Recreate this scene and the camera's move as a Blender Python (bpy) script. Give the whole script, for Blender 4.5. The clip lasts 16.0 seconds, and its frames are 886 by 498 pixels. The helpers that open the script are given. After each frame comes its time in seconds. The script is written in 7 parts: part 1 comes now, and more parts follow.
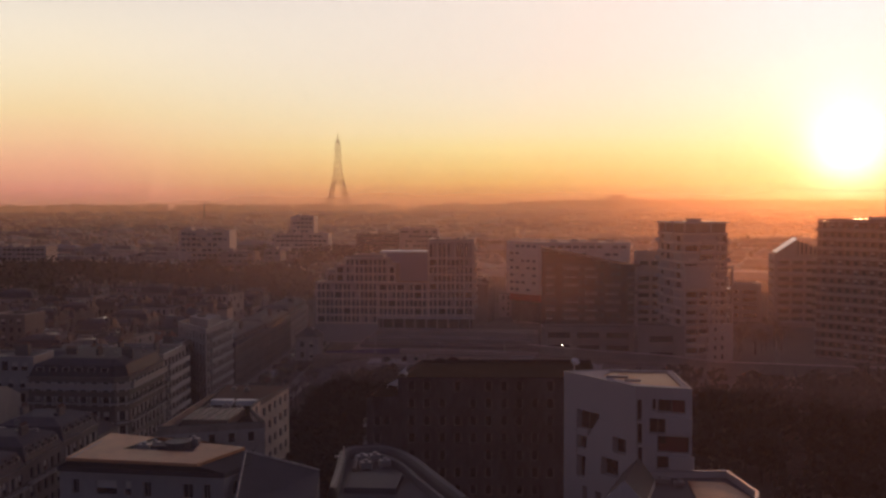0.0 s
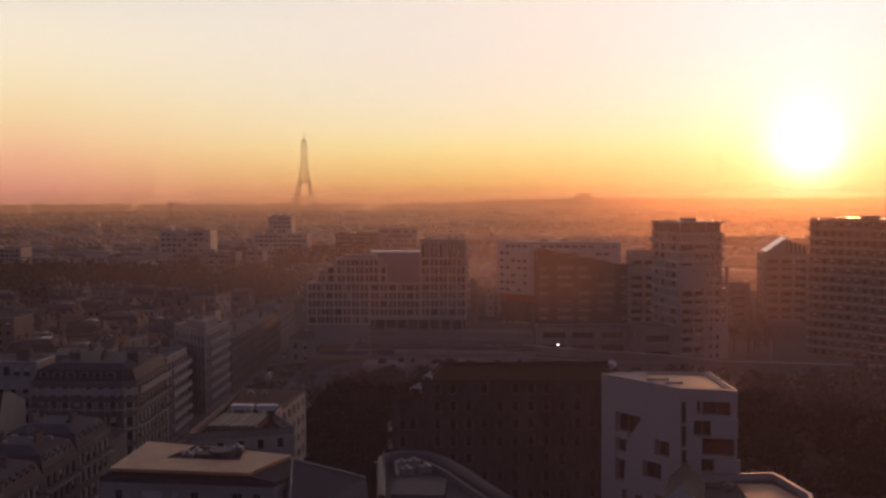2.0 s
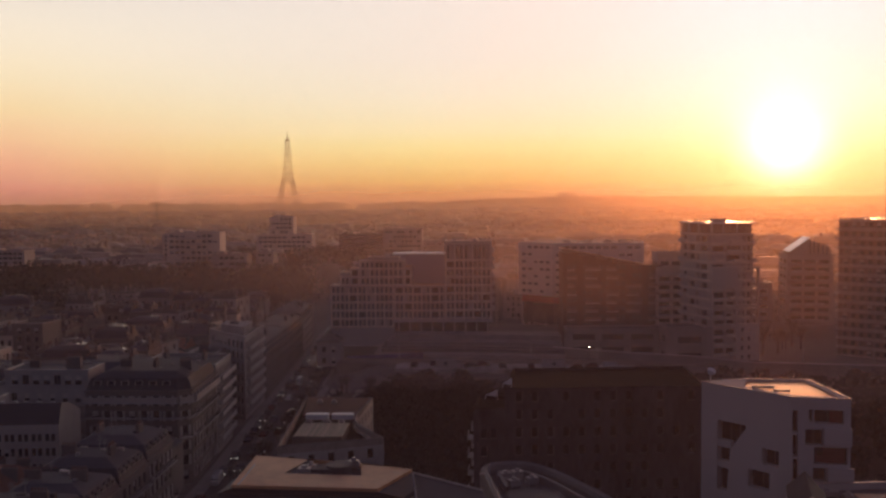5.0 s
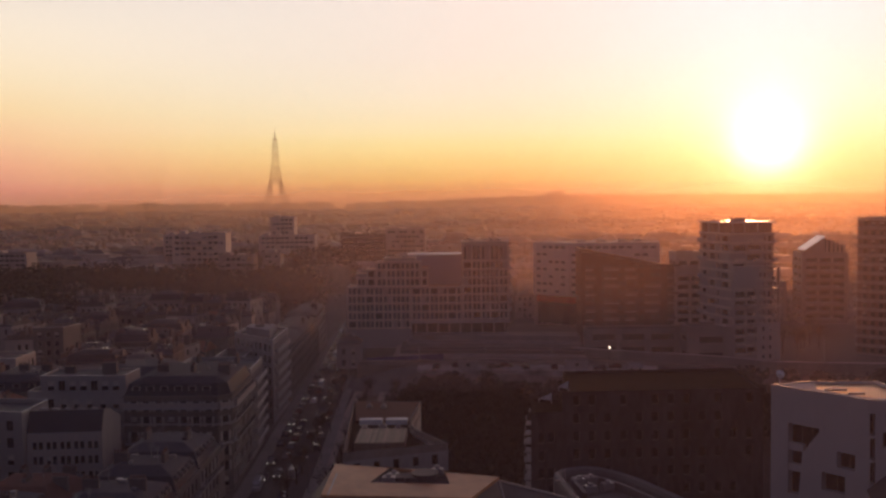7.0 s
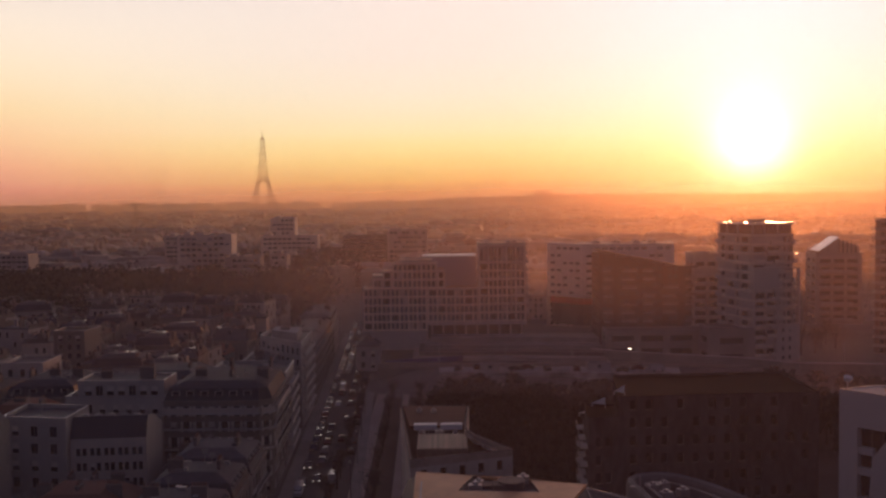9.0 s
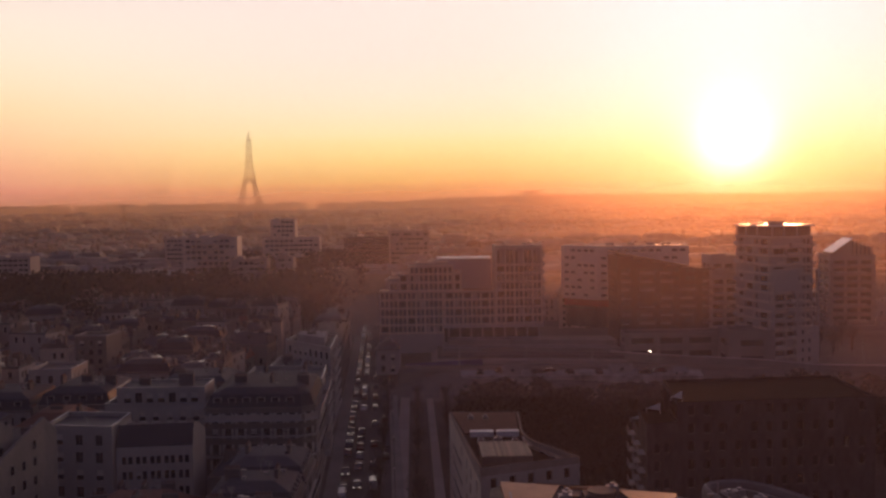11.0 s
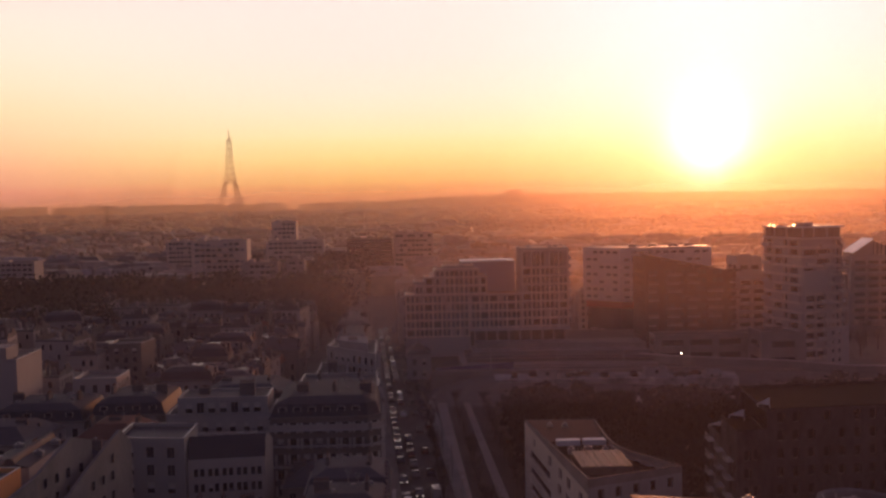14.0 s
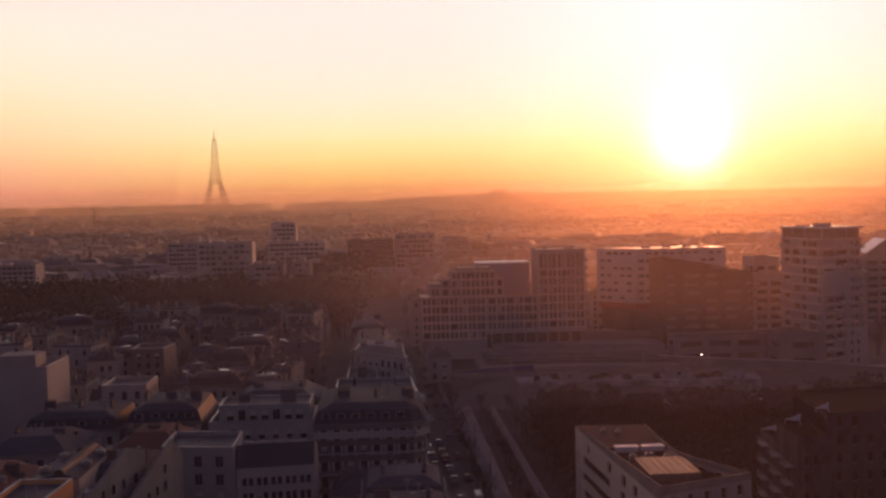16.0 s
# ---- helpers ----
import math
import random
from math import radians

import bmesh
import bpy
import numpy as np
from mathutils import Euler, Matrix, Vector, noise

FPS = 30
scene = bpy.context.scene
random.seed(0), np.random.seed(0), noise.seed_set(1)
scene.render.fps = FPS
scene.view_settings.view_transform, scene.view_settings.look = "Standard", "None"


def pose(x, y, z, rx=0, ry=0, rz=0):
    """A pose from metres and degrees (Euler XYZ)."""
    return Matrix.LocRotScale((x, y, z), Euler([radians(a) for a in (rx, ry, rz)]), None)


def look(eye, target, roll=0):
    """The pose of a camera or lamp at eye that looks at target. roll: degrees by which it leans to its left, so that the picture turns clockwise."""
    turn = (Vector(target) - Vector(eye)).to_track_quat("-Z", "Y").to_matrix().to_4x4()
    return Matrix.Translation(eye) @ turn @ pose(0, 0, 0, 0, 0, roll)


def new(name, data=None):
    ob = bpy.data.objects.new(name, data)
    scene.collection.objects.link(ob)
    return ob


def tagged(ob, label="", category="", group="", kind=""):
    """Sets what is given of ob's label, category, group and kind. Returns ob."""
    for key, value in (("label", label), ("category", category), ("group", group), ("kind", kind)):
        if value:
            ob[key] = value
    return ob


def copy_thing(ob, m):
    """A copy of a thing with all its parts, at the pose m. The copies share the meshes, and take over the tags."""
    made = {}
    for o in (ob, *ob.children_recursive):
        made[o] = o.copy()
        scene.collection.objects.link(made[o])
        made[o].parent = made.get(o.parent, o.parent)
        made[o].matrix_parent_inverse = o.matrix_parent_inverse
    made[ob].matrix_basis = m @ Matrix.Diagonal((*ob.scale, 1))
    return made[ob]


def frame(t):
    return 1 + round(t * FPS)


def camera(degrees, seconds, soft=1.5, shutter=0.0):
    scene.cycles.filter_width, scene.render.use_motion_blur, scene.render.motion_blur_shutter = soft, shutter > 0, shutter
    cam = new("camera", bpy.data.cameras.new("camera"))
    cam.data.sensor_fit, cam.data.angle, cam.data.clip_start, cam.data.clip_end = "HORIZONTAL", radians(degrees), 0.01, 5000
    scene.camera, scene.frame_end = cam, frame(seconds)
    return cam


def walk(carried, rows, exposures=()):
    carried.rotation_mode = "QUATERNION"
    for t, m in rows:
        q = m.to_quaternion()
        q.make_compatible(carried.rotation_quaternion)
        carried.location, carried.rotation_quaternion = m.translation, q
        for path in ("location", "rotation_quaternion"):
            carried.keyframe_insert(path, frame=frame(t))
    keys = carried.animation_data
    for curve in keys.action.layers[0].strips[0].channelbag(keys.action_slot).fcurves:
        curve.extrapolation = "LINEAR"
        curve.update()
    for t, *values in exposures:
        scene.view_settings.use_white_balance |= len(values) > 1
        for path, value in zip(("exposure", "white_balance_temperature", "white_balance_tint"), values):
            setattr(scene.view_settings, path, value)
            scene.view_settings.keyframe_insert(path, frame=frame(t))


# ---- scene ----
cam = camera(47.8, 16.0, soft=2.6)
PATH = [
    (0, (41.183, -5.35, 56.452), (41.017, -3.359, 56.359), -0.1),
    (0.5, (38.742, -5.042, 56.494), (38.591, -3.049, 56.401), -0.1),
    (1, (36.151, -4.756, 56.564), (36.021, -2.763, 56.47), -0.1),
    (1.5, (33.41, -4.206, 56.676), (33.3, -2.212, 56.581), -0.1),
    (2, (30.766, -3.882, 56.766), (30.671, -1.887, 56.671), -0.2),
    (2.5, (27.993, -3.586, 56.993), (27.908, -1.59, 56.897), -0.2),
    (3, (25.322, -3.168, 57.136), (25.244, -1.172, 57.039), -0.2),
    (3.5, (22.545, -2.896, 57.31), (22.472, -0.899, 57.213), -0.3),
    (4, (19.722, -2.53, 57.489), (19.654, -0.533, 57.391), -0.3),
    (4.5, (16.979, -2.192, 57.686), (16.918, -0.195, 57.588), -0.4),
    (5, (14.09, -1.819, 57.896), (14.035, 0.177, 57.798), -0.4),
    (7.5, (-0.114, -0.117, 58.784), (-0.133, 1.88, 58.683), -0.7),
    (8, (-2.873, 0.19, 58.965), (-2.885, 2.188, 58.865), -0.7),
    (8.5, (-6.033, 0.579, 59.17), (-6.037, 2.576, 59.069), -0.7),
    (9, (-8.964, 0.662, 59.396), (-8.96, 2.66, 59.294), -0.7),
    (11.5, (-23.708, 2.484, 60.598), (-23.665, 4.481, 60.496), -0.9),
    (12, (-26.618, 2.976, 60.802), (-26.568, 4.973, 60.699), -1.0),
    (12.5, (-29.565, 3.379, 61.071), (-29.507, 5.375, 60.967), -1.0),
    (13, (-32.468, 3.708, 61.396), (-32.402, 5.704, 61.292), -1.0),
    (13.5, (-35.381, 4.076, 61.63), (-35.308, 6.071, 61.526), -1.1),
    (14, (-38.228, 4.526, 61.892), (-38.147, 6.522, 61.788), -1.1),
    (14.5, (-41.154, 5.085, 62.189), (-41.066, 7.08, 62.084), -1.1),
    (15, (-44.209, 5.651, 62.525), (-44.111, 7.646, 62.42), -1.2),
    (15.5, (-47.075, 6.215, 62.813), (-46.97, 8.21, 62.707), -1.2),
    (16, (-49.952, 6.868, 63.048), (-49.838, 8.862, 62.942), -1.3),
]
walk(cam, [(t, look(eye, target, roll)) for t, eye, target, roll in PATH],
     [(0.0, 0.02, 6480, 4), (8.0, 0.06, 6600, 9), (16.0, 0.18, 6950, 21)])

# ---- sky, sun and mist light ----
SUN_DIR = Vector((0.2965, 0.9538, 0.0450)).normalized()
world = bpy.data.worlds.new("sunset_sky")
scene.world = world
world.use_nodes = True
wn, wl = world.node_tree.nodes, world.node_tree.links
wn.clear()


def wmath(op, a, b=None, clamp=False):
    n = wn.new("ShaderNodeMath")
    n.operation, n.use_clamp = op, clamp
    for i, v in enumerate((a, b)):
        if v is None:
            continue
        if isinstance(v, (int, float)):
            n.inputs[i].default_value = v
        else:
            wl.new(v, n.inputs[i])
    return n.outputs[0]


def srgb(r, g, b):
    return tuple(((c / 255 + 0.055) / 1.055) ** 2.4 if c > 10 else c / 3294 for c in (r, g, b)) + (1.0,)


def ramp(nodes, stops):
    n = nodes.new("ShaderNodeValToRGB")
    els = n.color_ramp.elements
    while len(els) > 1:
        els.remove(els[-1])
    for i, (p, c) in enumerate(stops):
        e = els[0] if i == 0 else els.new(p)
        e.position, e.color = p, c
    return n


tc = wn.new("ShaderNodeTexCoord")
sep = wn.new("ShaderNodeSeparateXYZ")
wl.new(tc.outputs["Generated"], sep.inputs[0])
dot = wn.new("ShaderNodeVectorMath")
dot.operation = "DOT_PRODUCT"
wl.new(tc.outputs["Generated"], dot.inputs[0])
dot.inputs[1].default_value = SUN_DIR
toward = dot.outputs["Value"]
# height above the horizon, seen away from the sun and towards it; above the view both turn to the dim upper sky
far_side = ramp(wn, [
    (0.0, srgb(205, 140, 126)), (0.006, srgb(228, 150, 140)), (0.014, srgb(244, 164, 146)), (0.033, srgb(254, 185, 152)), (0.06, srgb(256, 207, 164)),
    (0.085, srgb(255, 223, 175)), (0.113, srgb(255, 232, 196)), (0.142, srgb(255, 236, 211)), (0.17, srgb(250, 234, 217)), (0.20, srgb(236, 222, 214)),
    (0.32, srgb(128, 120, 142)), (0.5, srgb(64, 61, 88)), (1.0, srgb(42, 42, 66)),
])
sun_side = ramp(wn, [
    (0.0, srgb(244, 156, 98)), (0.008, srgb(256, 180, 106)), (0.02, srgb(267, 217, 128)), (0.035, srgb(271, 240, 152)), (0.055, srgb(268, 252, 182)), (0.068, srgb(264, 251, 200)),
    (0.085, srgb(259, 248, 214)), (0.105, srgb(255, 245, 223)), (0.14, srgb(251, 240, 229)), (0.20, srgb(249, 238, 232)),
    (0.34, srgb(160, 150, 160)), (0.55, srgb(76, 74, 100)), (1.0, srgb(42, 42, 66)),
])
for r in (far_side, sun_side):
    wl.new(sep.outputs["Z"], r.inputs["Fac"])
near_sun = wn.new("ShaderNodeMapRange")
for name, v in (("From Min", 0.745), ("From Max", 0.945)):
    near_sun.inputs[name].default_value = v
wl.new(toward, near_sun.inputs["Value"])
both = wn.new("ShaderNodeMix")
both.data_type = "RGBA"
wl.new(near_sun.outputs[0], both.inputs["Factor"])
wl.new(far_side.outputs["Color"], both.inputs["A"])
wl.new(sun_side.outputs["Color"], both.inputs["B"])
# the sky opposite the sun is far dimmer and violet
dusk = wn.new("ShaderNodeMapRange")
dusk.interpolation_type = "SMOOTHSTEP"
for name, v in (("From Min", -0.25), ("From Max", 0.74)):
    dusk.inputs[name].default_value = v
wl.new(toward, dusk.inputs["Value"])
base_sky = wn.new("ShaderNodeMix")
base_sky.data_type = "RGBA"
base_sky.inputs["A"].default_value = (0.060, 0.058, 0.103, 1)
wl.new(dusk.outputs[0], base_sky.inputs["Factor"])
wl.new(both.outputs["Result"], base_sky.inputs["B"])
off = wmath("SUBTRACT", 1.0, toward)


def glow(strength, sharp, colour, around=None):
    v = wmath("MULTIPLY", wmath("EXPONENT", wmath("MULTIPLY", around or off, -sharp)), strength)
    n = wn.new("ShaderNodeVectorMath")
    n.operation = "SCALE"
    n.inputs[0].default_value = colour
    wl.new(v, n.inputs["Scale"])
    return n.outputs[0]


def wadd(a, b):
    n = wn.new("ShaderNodeVectorMath")
    n.operation = "ADD"
    wl.new(a, n.inputs[0])
    wl.new(b, n.inputs[1])
    return n.outputs[0]


nishita = wn.new("ShaderNodeTexSky")
nishita.sky_type, nishita.sun_disc = "NISHITA", False
nishita.sun_elevation = math.asin(SUN_DIR.z)
nishita.sun_rotation = math.atan2(SUN_DIR.x, SUN_DIR.y)
nishita.air_density, nishita.dust_density = 1.0, 3.0
faint = wn.new("ShaderNodeVectorMath")
faint.operation = "SCALE"
faint.inputs["Scale"].default_value = 0.003
wl.new(nishita.outputs[0], faint.inputs[0])
total = wadd(base_sky.outputs["Result"], faint.outputs[0])
above = wn.new("ShaderNodeVectorMath")
above.operation = "DOT_PRODUCT"
wl.new(tc.outputs["Generated"], above.inputs[0])
above.inputs[1].default_value = Vector((0.2975, 0.9535, 0.145)).normalized()
total = wadd(total, glow(0.22, 75.0, (0.15, 0.45, 1.05), wmath("SUBTRACT", 1.0, above.outputs["Value"])))
veil = wn.new("ShaderNodeVectorMath")
veil.operation = "DOT_PRODUCT"
wl.new(tc.outputs["Generated"], veil.inputs[0])
veil.inputs[1].default_value = Vector((0.2965, 0.9538, 0.062)).normalized()
total = wadd(total, glow(0.36, 850.0, (0.6, 0.80, 0.95), wmath("SUBTRACT", 1.0, veil.outputs["Value"])))
total = wadd(total, glow(1.8, 2300.0, (1.0, 0.91, 0.80)))
total = wadd(total, glow(0.42, 700.0, (1.0, 0.88, 0.30)))
bg = wn.new("ShaderNodeBackground")
bg.inputs["Strength"].default_value = 1.0
wl.new(total, bg.inputs["Color"])
wout = wn.new("ShaderNodeOutputWorld")
wl.new(bg.outputs[0], wout.inputs["Surface"])

sun_data = bpy.data.lights.new("sun", "SUN")
sun_data.energy, sun_data.angle, sun_data.color = 1.8, radians(10.0), (1.0, 0.37, 0.15)
sun_lamp = new("sun", sun_data)
sun_lamp.matrix_world = look(SUN_DIR * 1000, (0, 0, 0))

# ---- materials ----
def material(name, colour, rough=0.7, metal=0.0, vary=0.25, fine=3.0, coarse=0.15, bump=0.1, second=None, per_object=0.0, per_island=0.0, spec=0.22, streak=0.0):
    """A procedural surface: base colour, two scales of variation, fine relief and optional change from piece to piece."""
    m = bpy.data.materials.new(name)
    m.use_nodes = True
    n, l = m.node_tree.nodes, m.node_tree.links
    p = n["Principled BSDF"]
    p.inputs["Roughness"].default_value, p.inputs["Metallic"].default_value = rough, metal
    p.inputs["Specular IOR Level"].default_value = spec
    geo = n.new("ShaderNodeNewGeometry")
    pos = geo.outputs["Position"]
    if streak:
        mp = n.new("ShaderNodeMapping")
        mp.inputs["Scale"].default_value = (1.0, 1.0, streak)
        l.new(pos, mp.inputs["Vector"])
        pos = mp.outputs[0]
    a, b = n.new("ShaderNodeTexNoise"), n.new("ShaderNodeTexNoise")
    for t, s, d in ((a, fine, 4), (b, coarse, 3)):
        t.inputs["Scale"].default_value, t.inputs["Detail"].default_value = s, d
        l.new(pos, t.inputs["Vector"])
    c = Vector(colour[:3])
    dark = second if second else tuple(c * (1 - vary))
    light = tuple(Vector([min(1, v) for v in c * (1 + vary * 0.8)]))
    r = ramp(n, [(0.3, (*dark, 1)), (0.7, (*light, 1))])
    mixed = n.new("ShaderNodeMath")
    mixed.operation = "MULTIPLY_ADD"
    mixed.inputs[1].default_value = 0.45
    l.new(a.outputs["Fac"], mixed.inputs[0])
    half = n.new("ShaderNodeMath")
    half.operation = "MULTIPLY"
    half.inputs[1].default_value = 0.55
    l.new(b.outputs["Fac"], half.inputs[0])
    l.new(half.outputs[0], mixed.inputs[2])
    l.new(mixed.outputs[0], r.inputs["Fac"])
    col = r.outputs["Color"]
    for amount, source in ((per_object, "object"), (per_island, "island")):
        if not amount:
            continue
        rnd = n.new("ShaderNodeObjectInfo").outputs["Random"] if source == "object" else geo.outputs["Random Per Island"]
        mr = n.new("ShaderNodeMapRange")
        mr.inputs["To Min"].default_value, mr.inputs["To Max"].default_value = 1 - amount, 1 + amount
        l.new(rnd, mr.inputs["Value"])
        sc = n.new("ShaderNodeVectorMath")
        sc.operation = "SCALE"
        l.new(col, sc.inputs[0])
        l.new(mr.outputs[0], sc.inputs["Scale"])
        col = sc.outputs[0]
    l.new(col, p.inputs["Base Color"])
    if bump:
        bn = n.new("ShaderNodeBump")
        bn.inputs["Strength"].default_value, bn.inputs["Distance"].default_value = bump, 0.05
        l.new(a.outputs["Fac"], bn.inputs["Height"])
        l.new(bn.outputs[0], p.inputs["Normal"])
    return m


M_STONE = material("limestone", (0.22, 0.195, 0.175), 0.85, streak=0.3, per_object=0.12)
M_PLASTER = material("pale_plaster", (0.40, 0.37, 0.34), 0.85, vary=0.2, streak=0.25, per_object=0.12)
M_WHITE = material("white_render", (0.52, 0.475, 0.44), 0.75, vary=0.12, streak=0.2)
M_BEIGE = material("beige_render", (0.66, 0.58, 0.49), 0.8, vary=0.18, streak=0.25, per_object=0.1)
M_PALE = material("cream_cladding", (0.78, 0.71, 0.62), 0.75, vary=0.12, streak=0.25)
M_PALE2 = material("off_white_render", (0.50, 0.44, 0.39), 0.75, vary=0.16, streak=0.25)
M_INFILL = material("grey_brown_cladding", (0.43, 0.365, 0.31), 0.8, vary=0.3, fine=1.6, coarse=0.35, streak=0.4)
M_GRIDFRAME = material("pale_concrete_frame", (0.74, 0.65, 0.56), 0.75, vary=0.16, streak=0.3)
M_VIOLET = material("violet_grey_cladding", (0.36, 0.34, 0.42), 0.7, vary=0.14, streak=0.3)
M_HOARDING = material("violet_hoarding", (0.10, 0.085, 0.21), 0.6, vary=0.2, per_object=0.15)
M_CONC = material("concrete", (0.34, 0.33, 0.32), 0.8, vary=0.25, streak=0.3)
M_DARKCONC = material("weathered_concrete", (0.26, 0.235, 0.215), 0.85, vary=0.35, streak=0.3)
M_BROWN = material("brown_brick", (0.22, 0.145, 0.115), 0.85, vary=0.3, fine=6.0)
M_REDBROWN = material("red_brown_brick", (0.10, 0.05, 0.04), 0.85, vary=0.3, fine=6.0)
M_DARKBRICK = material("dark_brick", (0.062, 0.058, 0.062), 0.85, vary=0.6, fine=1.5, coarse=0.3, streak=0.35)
M_REDPANEL = material("red_panel", (0.14, 0.03, 0.028), 0.6, vary=0.2)
M_REDBASE = material("red_base_panel", (0.50, 0.05, 0.04), 0.6, vary=0.2)
# low sunlight on a side wall, put into the render's base colour
M_SUNORANGE = material("sun_orange_render", (0.82, 0.42, 0.17), 0.8, vary=0.2)
M_ZINC = material("zinc_roof", (0.078, 0.078, 0.09), 0.72, metal=0.0, vary=0.25, per_object=0.2, fine=1.2)
M_PALEZINC = material("pale_zinc", (0.15, 0.145, 0.15), 0.55, metal=0.0, vary=0.2, fine=1.2)
M_SLATE = material("slate_roof", (0.06, 0.06, 0.07), 0.6, vary=0.3, per_object=0.2, fine=4.0)
M_TILE = material("clay_tile_roof", (0.24, 0.115, 0.08), 0.8, vary=0.35, per_object=0.25, fine=4.0)
# tan base colour carries the sunset sky mirrored in the flat roofs
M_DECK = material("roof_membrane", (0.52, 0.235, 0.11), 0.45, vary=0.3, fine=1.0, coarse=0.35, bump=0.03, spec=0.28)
M_SHEENROOF = material("worn_metal_roof", (0.42, 0.34, 0.27), 0.17, vary=0.3, fine=0.8, coarse=0.3, bump=0.02, spec=0.8)
M_PALEMETAL = material("pale_metal_roof", (0.80, 0.77, 0.72), 0.28, metal=0.85, vary=0.1, fine=0.8, bump=0.02)
# orange base stands in for the low sun glinting off the deck
M_GLINTDECK = material("glint_roof_membrane", (0.50, 0.235, 0.08), 0.40, vary=0.16, fine=1.0, bump=0.03, spec=0.16)
M_BOARD = material("weathered_boards", (0.16, 0.125, 0.10), 0.5, vary=0.3, fine=2.0, streak=1.0, per_object=0.4)
M_PLANTED = material("planted_roof", (0.017, 0.016, 0.013), 0.95, vary=0.4, fine=2.0, spec=0.03)
M_GRAVEL = material("gravel_roof", (0.135, 0.128, 0.125), 0.75, vary=0.3, fine=8.0)
M_PARAPET = material("metal_coping", (0.36, 0.34, 0.33), 0.42, metal=0.4, vary=0.12)
M_GLASS = material("window_glass", (0.016, 0.018, 0.023), 0.14, vary=0.4, bump=0.0, per_object=0.6, spec=0.35)
M_FRAME = material("window_frame", (0.30, 0.29, 0.28), 0.5, vary=0.15)
M_BLIND = material("window_blind", (0.55, 0.52, 0.47), 0.7, vary=0.15)
M_RAIL = material("dark_railing", (0.045, 0.045, 0.05), 0.5, metal=0.5, vary=0.3)
M_BALCONY = material("balcony_slab", (0.50, 0.48, 0.46), 0.7, vary=0.15)
M_CHIM = material("chimney_brick", (0.17, 0.145, 0.135), 0.9, vary=0.3, per_object=0.2)
M_POT = material("terracotta_pot", (0.20, 0.12, 0.09), 0.85)
M_GROUND = material("city_ground", (0.165, 0.14, 0.125), 0.9, vary=0.35, fine=0.6, coarse=0.03)
M_PARK = material("park_grass", (0.10, 0.08, 0.06), 0.95, vary=0.45, fine=1.2, coarse=0.05)
M_ROAD = material("asphalt", (0.07, 0.068, 0.068), 0.75, vary=0.25, fine=5.0)
M_PAVE = material("pavement_stone", (0.24, 0.225, 0.21), 0.8, vary=0.25, fine=2.0)
M_YARD = material("worn_concrete_yard", (0.38, 0.35, 0.32), 0.85, vary=0.65, fine=0.5, coarse=0.09)
M_PATH = material("sandy_path", (0.35, 0.30, 0.26), 0.9, vary=0.2, fine=3.0)
M_BALLAST = material("rail_ballast", (0.25, 0.205, 0.175), 0.95, vary=0.4, fine=9.0)
M_RAILSTEEL = material("rail_steel", (0.30, 0.27, 0.25), 0.35, metal=0.8)
M_BARK = material("bark", (0.055, 0.045, 0.038), 0.95, vary=0.4, fine=8.0)
M_LEAF = material("winter_foliage", (0.035, 0.034, 0.026), 0.9, vary=0.4, per_island=0.4)
M_IRON = material("tower_iron", (0.38, 0.23, 0.14), 0.7, vary=0.15)
M_FARWALL = material("far_wall", (0.34, 0.29, 0.25), 0.85, vary=0.3, per_island=0.45, fine=0.3)
M_FARROOF = material("far_roof", (0.19, 0.17, 0.17), 0.55, vary=0.3, per_island=0.5, fine=0.3)
M_FARGLINT = material("wet_far_roof", (0.30, 0.28, 0.27), 0.24, vary=0.3, fine=0.3, spec=0.9)
M_HILL = material("wooded_hill", (0.06, 0.06, 0.045), 0.95, vary=0.4, fine=0.02, coarse=0.004)
M_TYRE = material("tyre", (0.02, 0.02, 0.02), 0.85)
M_TRAMWHITE = material("white_enamel", (0.7, 0.7, 0.7), 0.35, vary=0.08)
M_GLOSSTILE = material("glazed_balcony_tiles", (0.36, 0.33, 0.31), 0.3, vary=0.2, bump=0.02, spec=0.8)
M_RIBGLASS = bpy.data.materials.new("ribbed_glass")
M_RIBGLASS.use_nodes = True
rn = M_RIBGLASS.node_tree.nodes
ribs = rn.new("ShaderNodeBsdfRefraction")
ribs.inputs["Color"].default_value = (0.34, 0.32, 0.30, 1)
ribs.inputs["Roughness"].default_value, ribs.inputs["IOR"].default_value = 0.6, 1.45
M_RIBGLASS.node_tree.links.new(ribs.outputs[0], rn["Material Output"].inputs["Surface"])
rn.remove(rn["Principled BSDF"])
CAR_PAINTS = [material("car_paint", c, 0.25, metal=0.2, vary=0.06, bump=0.0) for c in
              ((0.42, 0.42, 0.42), (0.03, 0.03, 0.032), (0.13, 0.13, 0.135), (0.04, 0.045, 0.07), (0.09, 0.025, 0.022))]


def lamp_glow(name, colour, strength):
    m = bpy.data.materials.new(name)
    m.use_nodes = True
    p = m.node_tree.nodes["Principled BSDF"]
    p.inputs["Emission Color"].default_value = (*colour, 1)
    p.inputs["Emission Strength"].default_value = strength
    return m


M_LAMP = lamp_glow("lit_lamp", (1.0, 0.86, 0.68), 7.0)
M_HEADLAMP = lamp_glow("lit_headlamp", (1.0, 0.93, 0.82), 0.5)


